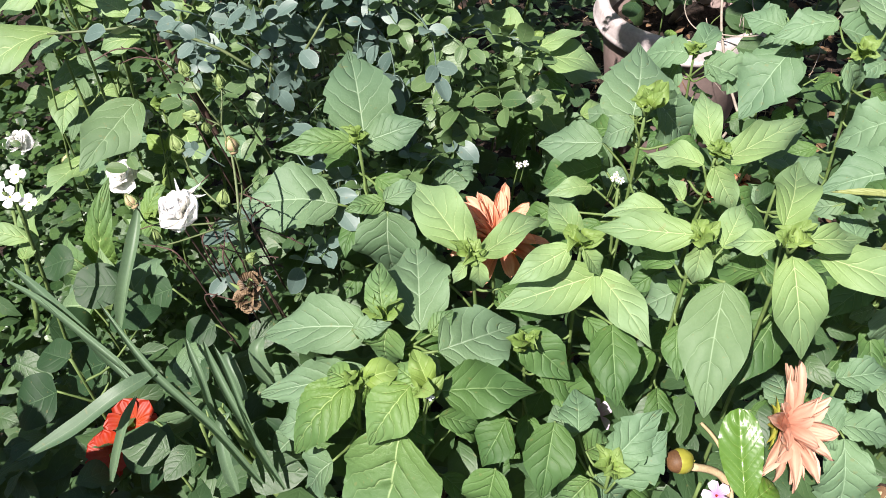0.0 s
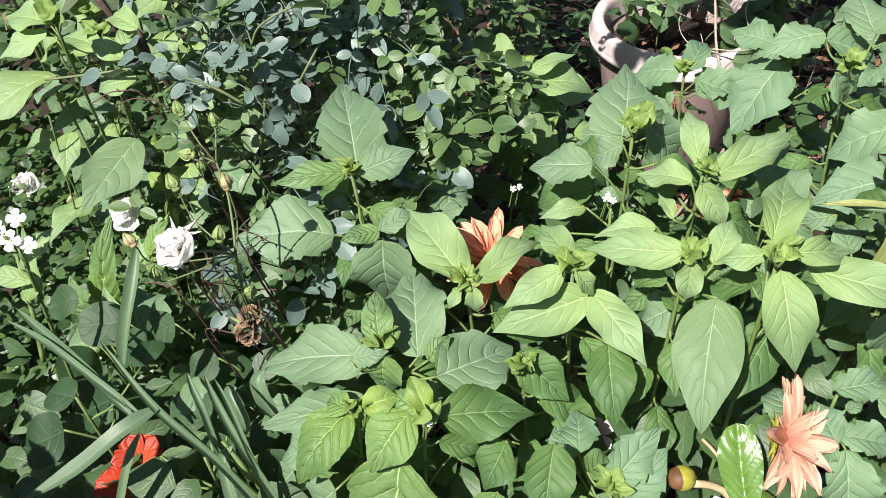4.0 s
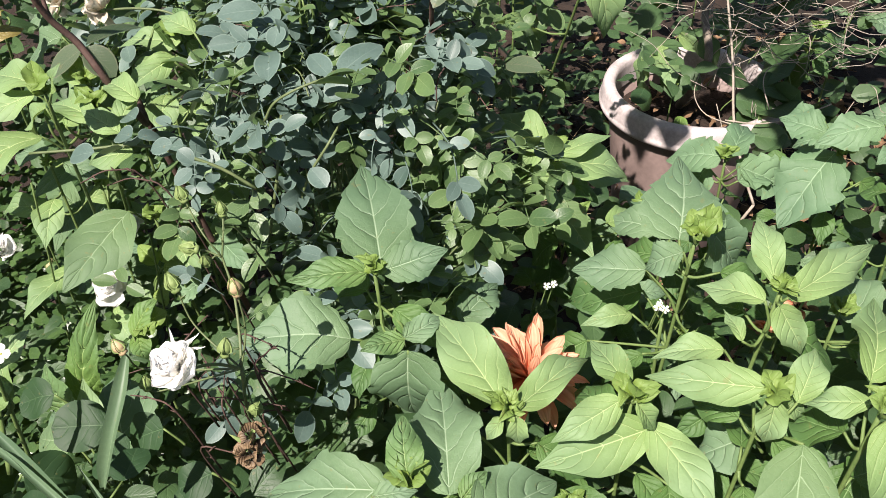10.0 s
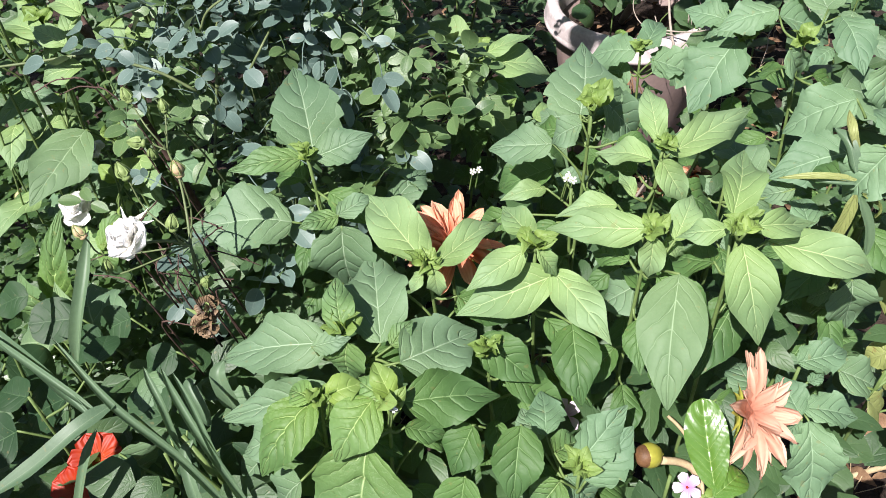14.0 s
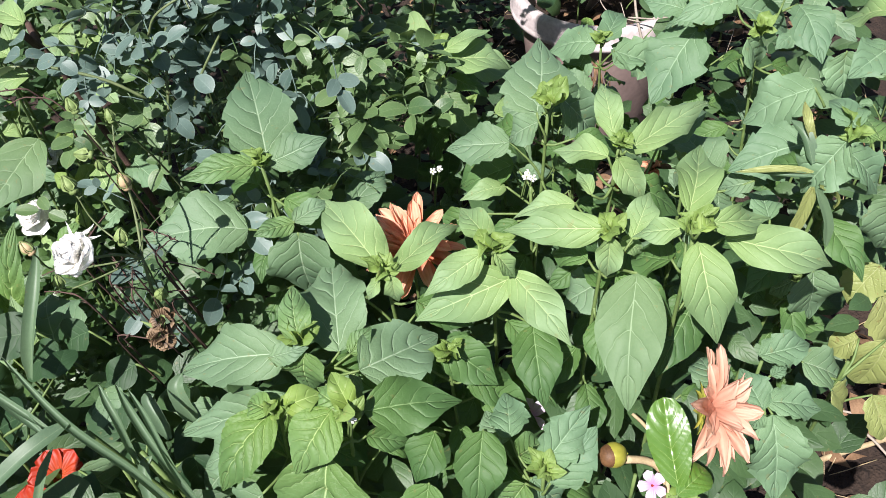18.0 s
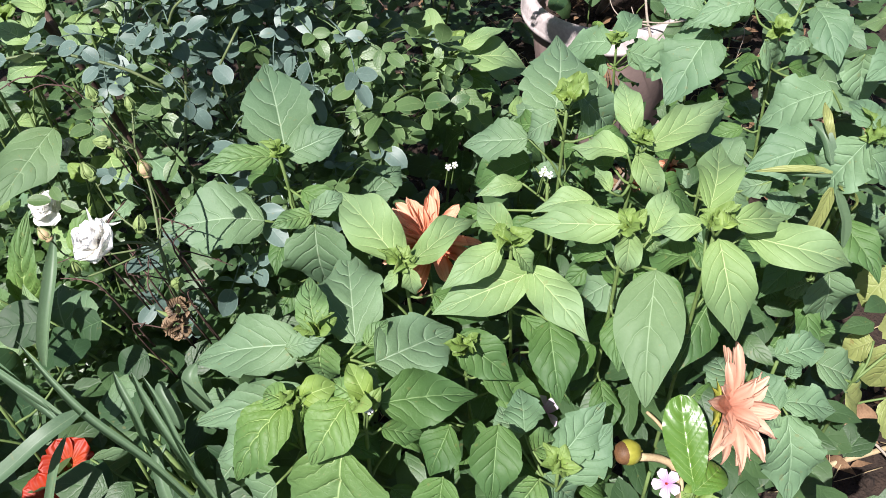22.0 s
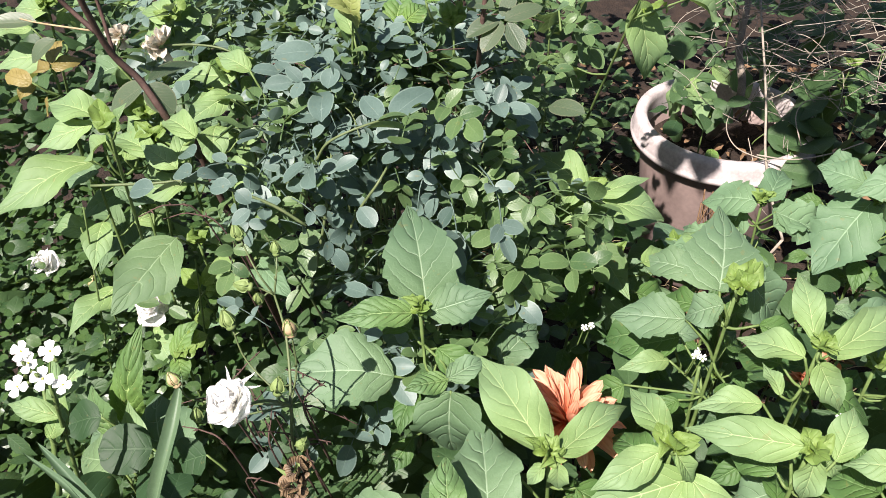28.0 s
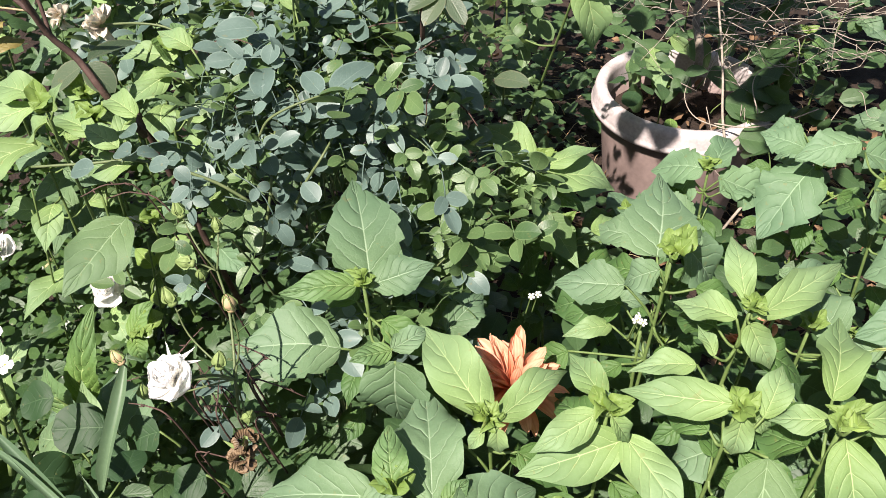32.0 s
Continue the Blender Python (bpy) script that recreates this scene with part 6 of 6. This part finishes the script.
for k, (q, s) in enumerate((((-0.411, 0.548, 0.410), 0.0090), ((-0.404, 0.541, 0.405), 0.009), ((-0.406, 0.522, 0.400), 0.0090), ((-0.387, 0.526, 0.405), 0.0098), ((-0.373, 0.525, 0.400), 0.008), ((-0.389, 0.549, 0.410), 0.0090))):
    simple_flower(cress, q, (-0.15 + 0.04 * k, -0.55, 0.75), s * 0.95, 4, "white", 60 + k, wide=0.92, lift=0.30)
    cress.tube("stalk", [q, Vector(q).lerp(Vector((-0.395, 0.538, 0.385)), 0.6) - Vector((0, 0, 0.004)), (-0.395, 0.539, 0.380)], (0.0007, 0.0009), "stem")
for bb, tt, w in (((-0.391, 0.537, 0.370), (-0.375, 0.570, 0.380), 0.022), ((-0.399, 0.543, 0.340), (-0.448, 0.555, 0.340), 0.022), ((-0.402, 0.546, 0.320), (-0.422, 0.601, 0.360), 0.020), ((-0.405, 0.529, 0.330), (-0.406, 0.565, 0.330), 0.02)):
    cress.leaf("young", bb, tt, w)
for k in range(9):
    c = Vector((-0.393, 0.537, 0.390)) + Vector((wd.uniform(-0.012, 0.012), wd.uniform(-0.012, 0.012), wd.uniform(0, 0.02)))
    bud(cress, c, (wd.uniform(-0.4, 0.4), -0.2, 1), 0.0035, "sepal")

# ---- grass blades at the front ----
grass = Thing("grass_clump", "clump of long grey green grass blades, some cut short", "grass", (-0.20, 0.36))
blade(grass, ((-0.327, 0.502, 0.270), (-0.315, 0.517, 0.310), (-0.306, 0.542, 0.340), (-0.305, 0.573, 0.360)), 0.016, fold=0.7)
blade(grass, ((-0.192, 0.396, 0.170), (-0.227, 0.412, 0.240), (-0.274, 0.435, 0.290), (-0.324, 0.480, 0.330)), 0.011, fold=0.9)
blade(grass, ((-0.273, 0.437, 0.290), (-0.300, 0.412, 0.290), (-0.338, 0.392, 0.270), (-0.386, 0.374, 0.250)), 0.0155, fold=0.35)
blade(grass, ((-0.300, 0.440, 0.270), (-0.347, 0.479, 0.290), (-0.393, 0.516, 0.300), (-0.427, 0.541, 0.310)), 0.012, fold=0.7)
blade(grass, ((-0.297, 0.445, 0.270), (-0.333, 0.466, 0.290), (-0.390, 0.506, 0.300), (-0.440, 0.537, 0.300)), 0.008, fold=0.7)
blade(grass, ((-0.175, 0.392, 0.180), (-0.207, 0.421, 0.250), (-0.227, 0.447, 0.280), (-0.238, 0.463, 0.300)), 0.011, fold=0.9)
blade(grass, ((-0.183, 0.398, 0.170), (-0.199, 0.415, 0.240), (-0.214, 0.440, 0.280), (-0.228, 0.458, 0.300)), 0.008, fold=0.9)
blade(grass, ((-0.233, 0.430, 0.230), (-0.239, 0.443, 0.270), (-0.247, 0.456, 0.285), (-0.255, 0.469, 0.295)), 0.010, fold=0.9)
blade(grass, ((-0.216, 0.387, 0.180), (-0.224, 0.403, 0.210), (-0.228, 0.424, 0.230), (-0.220, 0.431, 0.240)), 0.012, fold=0.5)
blade(grass, ((-0.322, 0.387, 0.200), (-0.312, 0.403, 0.230), (-0.304, 0.417, 0.250), (-0.297, 0.435, 0.260)), 0.009, fold=0.5)
blade(grass, ((-0.194, 0.476, 0.220), (-0.200, 0.480, 0.240), (-0.203, 0.488, 0.255), (-0.198, 0.499, 0.260)), 0.016, fold=0.4)
blade(grass, ((-0.218, 0.466, 0.210), (-0.225, 0.477, 0.230), (-0.232, 0.489, 0.240), (-0.226, 0.491, 0.245)), 0.013, fold=0.4)
grass.tube("stem", [(-0.184, 0.412, 0.120), (-0.242, 0.438, 0.200), (-0.271, 0.445, 0.260)], (0.0045, 0.0035), "stem", "pale green stem")
grass.tube("stem", [(-0.20, 0.36, G), (-0.212, 0.436, 0.100), (-0.211, 0.419, 0.210), (-0.231, 0.435, 0.240)], (0.005, 0.003), "stem", "pale green stem")
grass.tube("stem", [(-0.438, 0.552, 0.220), (-0.435, 0.572, 0.280), (-0.446, 0.605, 0.320)], (0.0028, 0.0018), "stem", "pale green stem")

# ---- variegated grass on the east side ----
vgrass = Thing("variegated_grass", "spider plant with green and cream striped blades", "grass", (0.583, 0.833, 0.000))
for pts, w, mt in (
        (((0.364, 0.563, 0.375), (0.358, 0.577, 0.395), (0.351, 0.595, 0.400)), 0.013, "blade"),
        (((0.371, 0.577, 0.375), (0.359, 0.580, 0.405), (0.365, 0.605, 0.410)), 0.010, "pale"),
        (((0.360, 0.552, 0.375), (0.331, 0.554, 0.380), (0.295, 0.562, 0.375)), 0.008, "pale"),
        (((0.358, 0.547, 0.375), (0.332, 0.554, 0.375), (0.307, 0.576, 0.365)), 0.007, "blade"),
        (((0.359, 0.545, 0.365), (0.356, 0.543, 0.335), (0.352, 0.546, 0.305)), 0.012, "pale"),
        (((0.361, 0.541, 0.365), (0.374, 0.533, 0.335), (0.379, 0.529, 0.305)), 0.010, "blade"),
        (((0.366, 0.548, 0.365), (0.390, 0.552, 0.355), (0.424, 0.559, 0.335)), 0.008, "blade"),
        (((0.365, 0.545, 0.365), (0.387, 0.550, 0.345), (0.392, 0.556, 0.325)), 0.006, "pale"),
        (((0.379, 0.592, 0.375), (0.394, 0.581, 0.385), (0.419, 0.581, 0.385)), 0.005, "pale")):
    blade(vgrass, pts, w, mt, 0.5)
vgrass.tube("stem", [(0.40, 0.66, G), (0.463, 0.676, 0.200), (0.388, 0.590, 0.330)], (0.006, 0.003), "stem")

# ---- what grows in and over the pot ----
stake = Thing("dry_stalk", "thin dry stalk standing in front of the pot", "stalk", (0.728, 1.855, -0.520))
stake.tube("stalk", [(0.572, 1.524, -0.240), (0.549, 1.572, -0.180), (0.522, 1.609, -0.085), (0.525, 1.696, 0.000), (0.525, 1.864, 0.130)], (0.0032, 0.0024), "twig")
stake.tube("stalk", [(0.572, 1.524, -0.240), (0.47, 1.55, G)], (0.0032, 0.0034), "twig")
trunk = Thing("bare_shrub", "bare dry shrub with tangled grey twigs in the pot", "shrub", (0.48, 1.86), base=G + 0.315)
trunk.tube("trunk", [(0.48, 1.86, G + 0.31), (0.502, 1.779, -0.050), (0.504, 1.863, 0.020), (0.523, 1.930, 0.100)], (0.010, 0.007), "greybark", n=18, seg=9)
tw = random.Random(77)
for k in range(190):
    p = Vector((0.556, 1.834, 0.020)) + Vector((tw.uniform(-0.10, 0.32), tw.uniform(-0.16, 0.2), tw.uniform(-0.12, 0.22)))
    a = tw.uniform(0, 6.28)
    ln = tw.uniform(0.08, 0.26)
    q = p + Vector((math.cos(a), math.sin(a) * 0.6, tw.uniform(-0.5, 0.6))) * ln
    trunk.tube("twig", [p, p.lerp(q, 0.35) + Vector((tw.uniform(-0.02, 0.02), tw.uniform(-0.02, 0.02), tw.uniform(-0.02, 0.02))), p.lerp(q, 0.7) + Vector((tw.uniform(-0.02, 0.02), 0, tw.uniform(-0.02, 0.02))), q], (0.0011, 0.0005), "twig", n=10, seg=4)
trunk.tube("twig", [(0.506, 1.611, -0.090), (0.567, 1.588, -0.085), (0.643, 1.602, -0.080), (0.714, 1.617, -0.060)], (0.0018, 0.0012), "twig")
trunk.tube("twig", [(0.530, 1.595, -0.095), (0.473, 1.633, -0.090), (0.461, 1.697, -0.080), (0.481, 1.751, -0.060)], (0.0015, 0.0008), "twig")
trunk.tube("twig", [(0.599, 1.633, -0.080), (0.605, 1.713, -0.060), (0.630, 1.744, -0.040), (0.680, 1.740, -0.030)], (0.0015, 0.0008), "twig")
pot_litter = Build()
for k in range(40):
    a, rad = tw.uniform(0, 6.28), 0.155 * tw.random() ** 0.5
    p = Vector((POT.x + rad * math.cos(a), POT.y + rad * math.sin(a), G + 0.325 + tw.uniform(0, 0.012)))
    d = Vector((tw.uniform(-1, 1), tw.uniform(-1, 1), tw.uniform(-0.1, 0.3))).normalized() * tw.uniform(0.012, 0.035)
    vv, ff, uu = leaf_grid("pale", k % 9, 5, 2)
    m = leaf_pose(p, p + d, d.length * tw.uniform(0.3, 0.6), tw.uniform(-50, 50), Vector((0, 0, 1)))
    pot_litter.add([m @ Vector(w) for w in vv], ff, uu)
tagged(new("pot_litter", pot_litter.mesh("pot_litter", M["litter"])), "dry brown leaves lying on the soil in the pot", "leaf litter", kind="stuff")
roots = Thing("dry_roots", "tuft of dry roots hanging down the side of the pot", "roots", (0.565, 1.891, -0.520))
for k in range(16):
    p = Vector((0.425, 1.597, -0.175)) + Vector((tw.uniform(-0.02, 0.02), tw.uniform(-0.03, -0.01), tw.uniform(-0.015, 0.02)))
    q = p + Vector((tw.uniform(-0.025, 0.025), tw.uniform(-0.02, 0.0), tw.uniform(-0.11, -0.05)))
    roots.tube("root", [p, p.lerp(q, 0.5) + Vector((tw.uniform(-0.012, 0.012), -0.006, 0)), q], (0.0020, 0.0011), "litter", n=7, seg=4)
for k in range(12):
    p = Vector((0.353, 1.801, -0.270)) + Vector((tw.uniform(-0.02, 0.01), tw.uniform(-0.03, 0.0), tw.uniform(-0.02, 0.03)))
    q = p + Vector((tw.uniform(-0.03, 0.02), tw.uniform(-0.03, 0.0), tw.uniform(-0.10, -0.05)))
    roots.tube("root", [p, p.lerp(q, 0.5) + Vector((tw.uniform(-0.015, 0.015), -0.006, 0)), q], (0.0020, 0.0012), "litter", n=7, seg=4)


stick = Thing("dry_stick", "pale dry stick lying on the soil beside the dahlias", "stick", (0.69, 0.77))
stick.tube("stick", [(0.640, 0.757, G + 0.020), (0.690, 0.775, G + 0.024), (0.80, 0.797, G + 0.026), (0.93, 0.83, G + 0.022)], (0.0055, 0.0045), "straw", seg=8)
stick.tube("stick", [(0.745, 0.86, G + 0.02), (0.775, 0.80, G + 0.038), (0.81, 0.72, G + 0.022)], (0.0030, 0.0022), "twig", seg=6)
stick.tube("stick", [(0.70, 0.90, G + 0.02), (0.76, 0.86, G + 0.03), (0.84, 0.84, G + 0.02)], (0.0026, 0.0020), "twig", seg=6)


# ---- small-leaved shrub, sprigs and undergrowth ----
def scatter(name, label, category, boxes, mat, seed, kind="under"):
    """Leaves too many to count: boxes of (count, x0, x1, y0, y1, z0, z1, size0, size1)."""
    q = random.Random(seed)
    b = Build()
    shapes = [leaf_grid(kind, i, 6, 2) for i in range(5)]
    for count, x0, x1, y0, y1, z0, z1, s0, s1 in boxes:
        for _ in range(count):
            p = Vector((q.uniform(x0, x1), q.uniform(y0, y1), q.uniform(z0, z1)))
            if (p.xy - POT.xy).length < 0.22 and p.z < -0.10:
                continue
            if p.y > 0.93 and 0.05 + 0.19 * (p.y - 0.96) < p.x < 0.08 + 0.22 * (p.y - 0.96) and p.z > -0.30:
                continue
            a = q.uniform(0, 6.28)
            ln = q.uniform(s0, s1)
            t = p + Vector((math.cos(a), math.sin(a), q.uniform(-0.5, 0.35))).normalized() * ln
            m = leaf_pose(p, t, ln * q.uniform(0.45, 0.75), q.uniform(-30, 30), Vector((q.uniform(-0.4, 0.2), q.uniform(-0.6, 0.1), 0.8)).normalized())
            v, f, uv = q.choice(shapes)
            b.add([m @ Vector(w) for w in v], f, uv)
    return tagged(new(name, b.mesh(name, M[mat])), label, category, kind="stuff")


# these layers carry their shade in the darkened leaf green
scatter("low_undergrowth", "weeds on the soil, coloured dark for deep shade", "undergrowth", (
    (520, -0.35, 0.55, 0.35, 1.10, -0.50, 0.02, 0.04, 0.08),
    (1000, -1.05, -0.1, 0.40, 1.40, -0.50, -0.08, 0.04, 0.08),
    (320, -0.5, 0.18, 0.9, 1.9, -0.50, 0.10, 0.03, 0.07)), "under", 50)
# dark leaves added to darken the gap instead of a cast shadow
scatter("gap_weeds", "small weeds filling the gap beside the pot, coloured dark for its shade", "undergrowth", (
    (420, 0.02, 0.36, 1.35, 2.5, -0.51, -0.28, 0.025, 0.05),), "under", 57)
scatter("undergrowth", "undergrowth leaves below the plants, their green darkened for shade", "undergrowth", (
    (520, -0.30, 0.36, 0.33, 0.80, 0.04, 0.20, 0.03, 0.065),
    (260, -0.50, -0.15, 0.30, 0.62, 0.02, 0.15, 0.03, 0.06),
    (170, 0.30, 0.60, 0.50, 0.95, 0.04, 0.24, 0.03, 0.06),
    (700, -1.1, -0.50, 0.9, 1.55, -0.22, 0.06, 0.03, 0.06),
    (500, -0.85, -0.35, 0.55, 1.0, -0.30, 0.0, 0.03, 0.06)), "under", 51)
scatter("rose_undergrowth", "small leaves inside the rose bush, coloured dark for shade", "undergrowth", (
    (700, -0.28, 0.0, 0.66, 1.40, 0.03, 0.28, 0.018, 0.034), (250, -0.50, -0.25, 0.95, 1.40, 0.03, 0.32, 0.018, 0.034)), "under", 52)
scatter("small_leaved_shrub", "low shrub of tiny green leaves", "shrub", (
    (3000, -0.95, -0.40, 0.78, 1.28, -0.18, 0.09, 0.010, 0.024),
    (300, -0.54, -0.36, 0.66, 0.86, -0.08, 0.06, 0.010, 0.022)), "tiny", 53, "round")
# shade among the pot's weeds comes from this dark leaf colour
scatter("pot_undergrowth", "weed leaves in the pot, coloured dark for shade", "undergrowth", ((110, 0.35, 0.62, 1.66, 1.86, -0.19, -0.10, 0.025, 0.045), (30, 0.34, 0.46, 1.66, 1.86, -0.12, -0.02, 0.03, 0.05), (60, 0.36, 0.80, 2.02, 2.20, -0.20, 0.16, 0.03, 0.06)), "under", 54)

# feathery sprigs
for top, foot in (((-0.391, 0.859, 0.240), (-0.440, 0.943, 0.000)), ((-0.545, 0.913, 0.240), (-0.634, 1.017, 0.050)), ((-0.512, 0.875, 0.300), (-0.642, 1.037, 0.050))):
    s = Herb("feathery_sprig", top, "upright sprig with fine light green leaves", foot=foot, shoots=False, radius=0.002)
    for k in range(26):
        p = s.line[4 + k % 10]
        a = k * 2.4
        d = Vector((math.cos(a), math.sin(a), 0.7)) * wd.uniform(0.010, 0.022)
        s.leaf("bright", p, p + d, 0.0035, stalk=False)


# ---- plants at the back of the bed ----
def wild_herb(x, y, h, n, size, kinds, seed, label):
    q = random.Random(seed)
    s = Herb("background_herb", (x, y, h), label, shoots=0.5)
    for k in range(n):
        p = s.line[-1 - (k * 9) // n] + Vector((0, 0, 0))
        a = k * 2.4 + q.uniform(-0.4, 0.4)
        out = Vector((math.cos(a), math.sin(a), q.uniform(0.0, 0.5))).normalized()
        ln = size * q.uniform(0.7, 1.2) * (0.65 + 0.35 * k / n)
        b = p + out * ln * 0.35
        s.leaf(q.choice(kinds), b, b + (out + Vector((0, 0, -0.55))).normalized() * ln, ln * q.uniform(0.5, 0.65))


BK = "leafy green herb at the shaded back of the bed"
q = random.Random(90)
for i, (x, y, h) in enumerate(((-0.45, 1.42, 0.52), (-0.72, 1.55, 0.46), (-0.25, 1.56, 0.55), (-0.05, 1.52, 0.52), (0.06, 1.74, 0.50), (-0.35, 1.78, 0.58), (-0.60, 1.75, 0.56), (-0.15, 1.85, 0.58), (-0.55, 1.58, 0.5), (0.62, 2.36, 0.10), (0.95, 2.05, 0.10), (0.92, 1.62, 0.02), (0.08, 2.2, 0.2), (0.86, 1.20, 0.10), (-0.95, 1.5, 0.36), (-0.42, 1.26, 0.44), (-0.37, 0.97, 0.40), (-0.45, 1.04, 0.37), (-0.52, 0.94, 0.28), (-0.39, 1.12, 0.42))):
    wild_herb(x, y, h, 13, 0.085, ("broad", "young", "young", "toothed") if x < 0.2 else ("broad", "broad", "toothed"), 91 + i, BK)
for i, (x, y, h) in enumerate(((0.13, 0.80, 0.24), (0.19, 0.74, 0.25), (0.22, 0.84, 0.24), (0.30, 0.72, 0.27), (0.27, 0.60, 0.29), (0.36, 0.60, 0.29), (0.38, 0.72, 0.28), (0.46, 0.66, 0.28), (0.34, 0.86, 0.24), (0.26, 0.98, 0.16), (0.34, 1.06, 0.12), (0.40, 1.00, 0.16), (0.43, 1.10, 0.21), (0.41, 0.92, 0.23), (0.47, 1.02, 0.23), (0.50, 0.80, 0.30), (0.05, 0.86, 0.2))):
    wild_herb(x, y, h - 0.055, 11, 0.066, ("deep", "deep", "broad"), 191 + i, "young nightshade growing below the taller plants")
# same darkened green: shade behind the bed put into the leaf colour
scatter("back_undergrowth", "dense leaves at the back of the bed, coloured dark for shade", "undergrowth", (
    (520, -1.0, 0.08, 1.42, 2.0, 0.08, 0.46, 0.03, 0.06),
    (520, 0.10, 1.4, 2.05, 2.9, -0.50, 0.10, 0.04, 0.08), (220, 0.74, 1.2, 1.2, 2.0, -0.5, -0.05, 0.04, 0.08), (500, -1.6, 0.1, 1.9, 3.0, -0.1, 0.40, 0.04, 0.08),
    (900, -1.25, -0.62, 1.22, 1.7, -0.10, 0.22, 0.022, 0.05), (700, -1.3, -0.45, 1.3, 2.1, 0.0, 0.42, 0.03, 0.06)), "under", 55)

# unseen tall shrub and tall grass added beside the bed, shading the west side
west = Herb("unseen_shrub", (-1.14, 0.66, 0.46), "unseen tall leafy shrub added to shade the west side of the bed", "shrub", foot=(-1.14, 0.68, 0), radius=0.008)
ww = random.Random(123)
for k in range(120):
    p = Vector((-1.14 + ww.gauss(0, 0.08), 0.68 + ww.gauss(0, 0.12), ww.uniform(0.10, 0.46)))
    aa = ww.uniform(0, 6.28)
    west.leaf(ww.choice(("broad", "young")), p, p + Vector((math.cos(aa), math.sin(aa), -0.3)) * ww.uniform(0.06, 0.10), 0.05)
# tree out of view, added so its leaves darken the ground behind the pot
tree = Thing("unseen_tree", "unseen slender tree, its leafy branch added to shade the back of the bed", "tree", (1.75, 2.35))
tree.tube("trunk", [(1.75, 2.35, G), (1.74, 2.33, 0.4), (1.70, 2.30, 1.25), (1.66, 2.28, 1.7)], (0.035, 0.022), "bark", n=14, seg=9)
tree.tube("limb", [(1.71, 2.31, 1.05), (1.3, 2.1, 1.22), (0.75, 1.7, 1.25), (0.02, 1.12, 1.17)], (0.016, 0.006), "bark", n=14)
tree.tube("limb", [(1.70, 2.30, 1.2), (1.3, 2.35, 1.36), (0.85, 1.95, 1.38), (0.30, 1.45, 1.3)], (0.014, 0.006), "bark", n=14)
for k in range(210):
    p = Vector((0.02, 1.12, 1.15)).lerp(Vector((0.85, 1.75, 1.22)), ww.uniform(0.0, 1.0)) + Vector((ww.gauss(0, 0.07), ww.gauss(0.10, 0.11), ww.uniform(-0.05, 0.16)))
    aa = ww.uniform(0, 6.28)
    ob = new("leaf", leaf_data("dull", k % 7))
    ob.parent = tree.ob
    ob.matrix_basis = Matrix.Translation(-tree.foot) @ leaf_pose(p, p + Vector((math.cos(aa), math.sin(aa), -0.35)) * ww.uniform(0.09, 0.13), 0.06)
# extra unseen leaves that block sun from the right side of the pot
for k in range(26):
    p = Vector((ww.uniform(0.10, 0.27), ww.uniform(0.80, 0.97), ww.uniform(1.12, 1.22)))
    aa = ww.uniform(0, 6.28)
    ob = new("leaf", leaf_data("dull", k % 7))
    ob.parent = tree.ob
    ob.matrix_basis = Matrix.Translation(-tree.foot) @ leaf_pose(p, p + Vector((math.cos(aa), math.sin(aa), -0.35)) * ww.uniform(0.08, 0.12), 0.06)
# two unseen leaves set up-sun so their shadows band the pot rim
for p, q in (((-0.145, 0.900, 1.155), (-0.190, 0.815, 1.140)), ((-0.085, 0.860, 1.155), (-0.125, 0.790, 1.145))):
    ob = new("leaf", leaf_data("dull", 3))
    ob.parent = tree.ob
    ob.matrix_basis = Matrix.Translation(-tree.foot) @ leaf_pose(p, q, 0.075)
# leaf canopy added out of view to keep sun off the front corner
rank = Herb("unseen_weed", (-0.52, 0.22, 0.42), "unseen tall leafy weed added to shade the front corner of the bed", "weed", foot=(-0.50, 0.18, 0), radius=0.005)
for k in range(150):
    p = Vector((ww.uniform(-0.70, -0.46), ww.uniform(0.14, 0.34), ww.uniform(0.30, 0.40)))
    aa = ww.uniform(0, 6.28)
    rank.leaf("broad", p, p + Vector((math.cos(aa), math.sin(aa) * 0.4, -0.2)) * ww.uniform(0.05, 0.06), 0.042)
for k in range(70):
    p = Vector((ww.uniform(-0.76, -0.57), ww.uniform(0.32, 0.46), ww.uniform(0.28, 0.40)))
    aa = ww.uniform(0, 6.28)
    rank.leaf("broad", p, p + Vector((math.cos(aa), math.sin(aa) * 0.4, -0.2)) * ww.uniform(0.04, 0.055), 0.040)
# grass out of view, added for the dappled shade of its blades
tall = Thing("unseen_grass", "unseen tall broad-bladed grass added beside the bed for its shade", "grass", (-0.50, 0.16))
for k in range(46):
    aa = ww.uniform(-0.6, 1.9) if k % 2 else ww.uniform(0, 6.28)
    ln = ww.uniform(0.16, 0.30)
    z = ww.uniform(0.30, 0.52)
    o = Vector((-0.50 + ww.uniform(-0.07, 0.07), 0.16 + ww.uniform(-0.06, 0.06), 0.0))
    dd = Vector((math.cos(aa), math.sin(aa), 0)) * ln * 0.62
    blade(tall, (o + Vector((0, 0, -0.05)), o + Vector((0, 0, z * 0.6)), o + dd * 0.35 + Vector((0, 0, z)), o + dd + Vector((0, 0, z - 0.05))), 0.026, fold=0.4)
tall.tube("stem", [(-0.50, 0.16, G), (-0.50, 0.165, 0.25), (-0.495, 0.17, 0.48)], (0.008, 0.004), "stem")
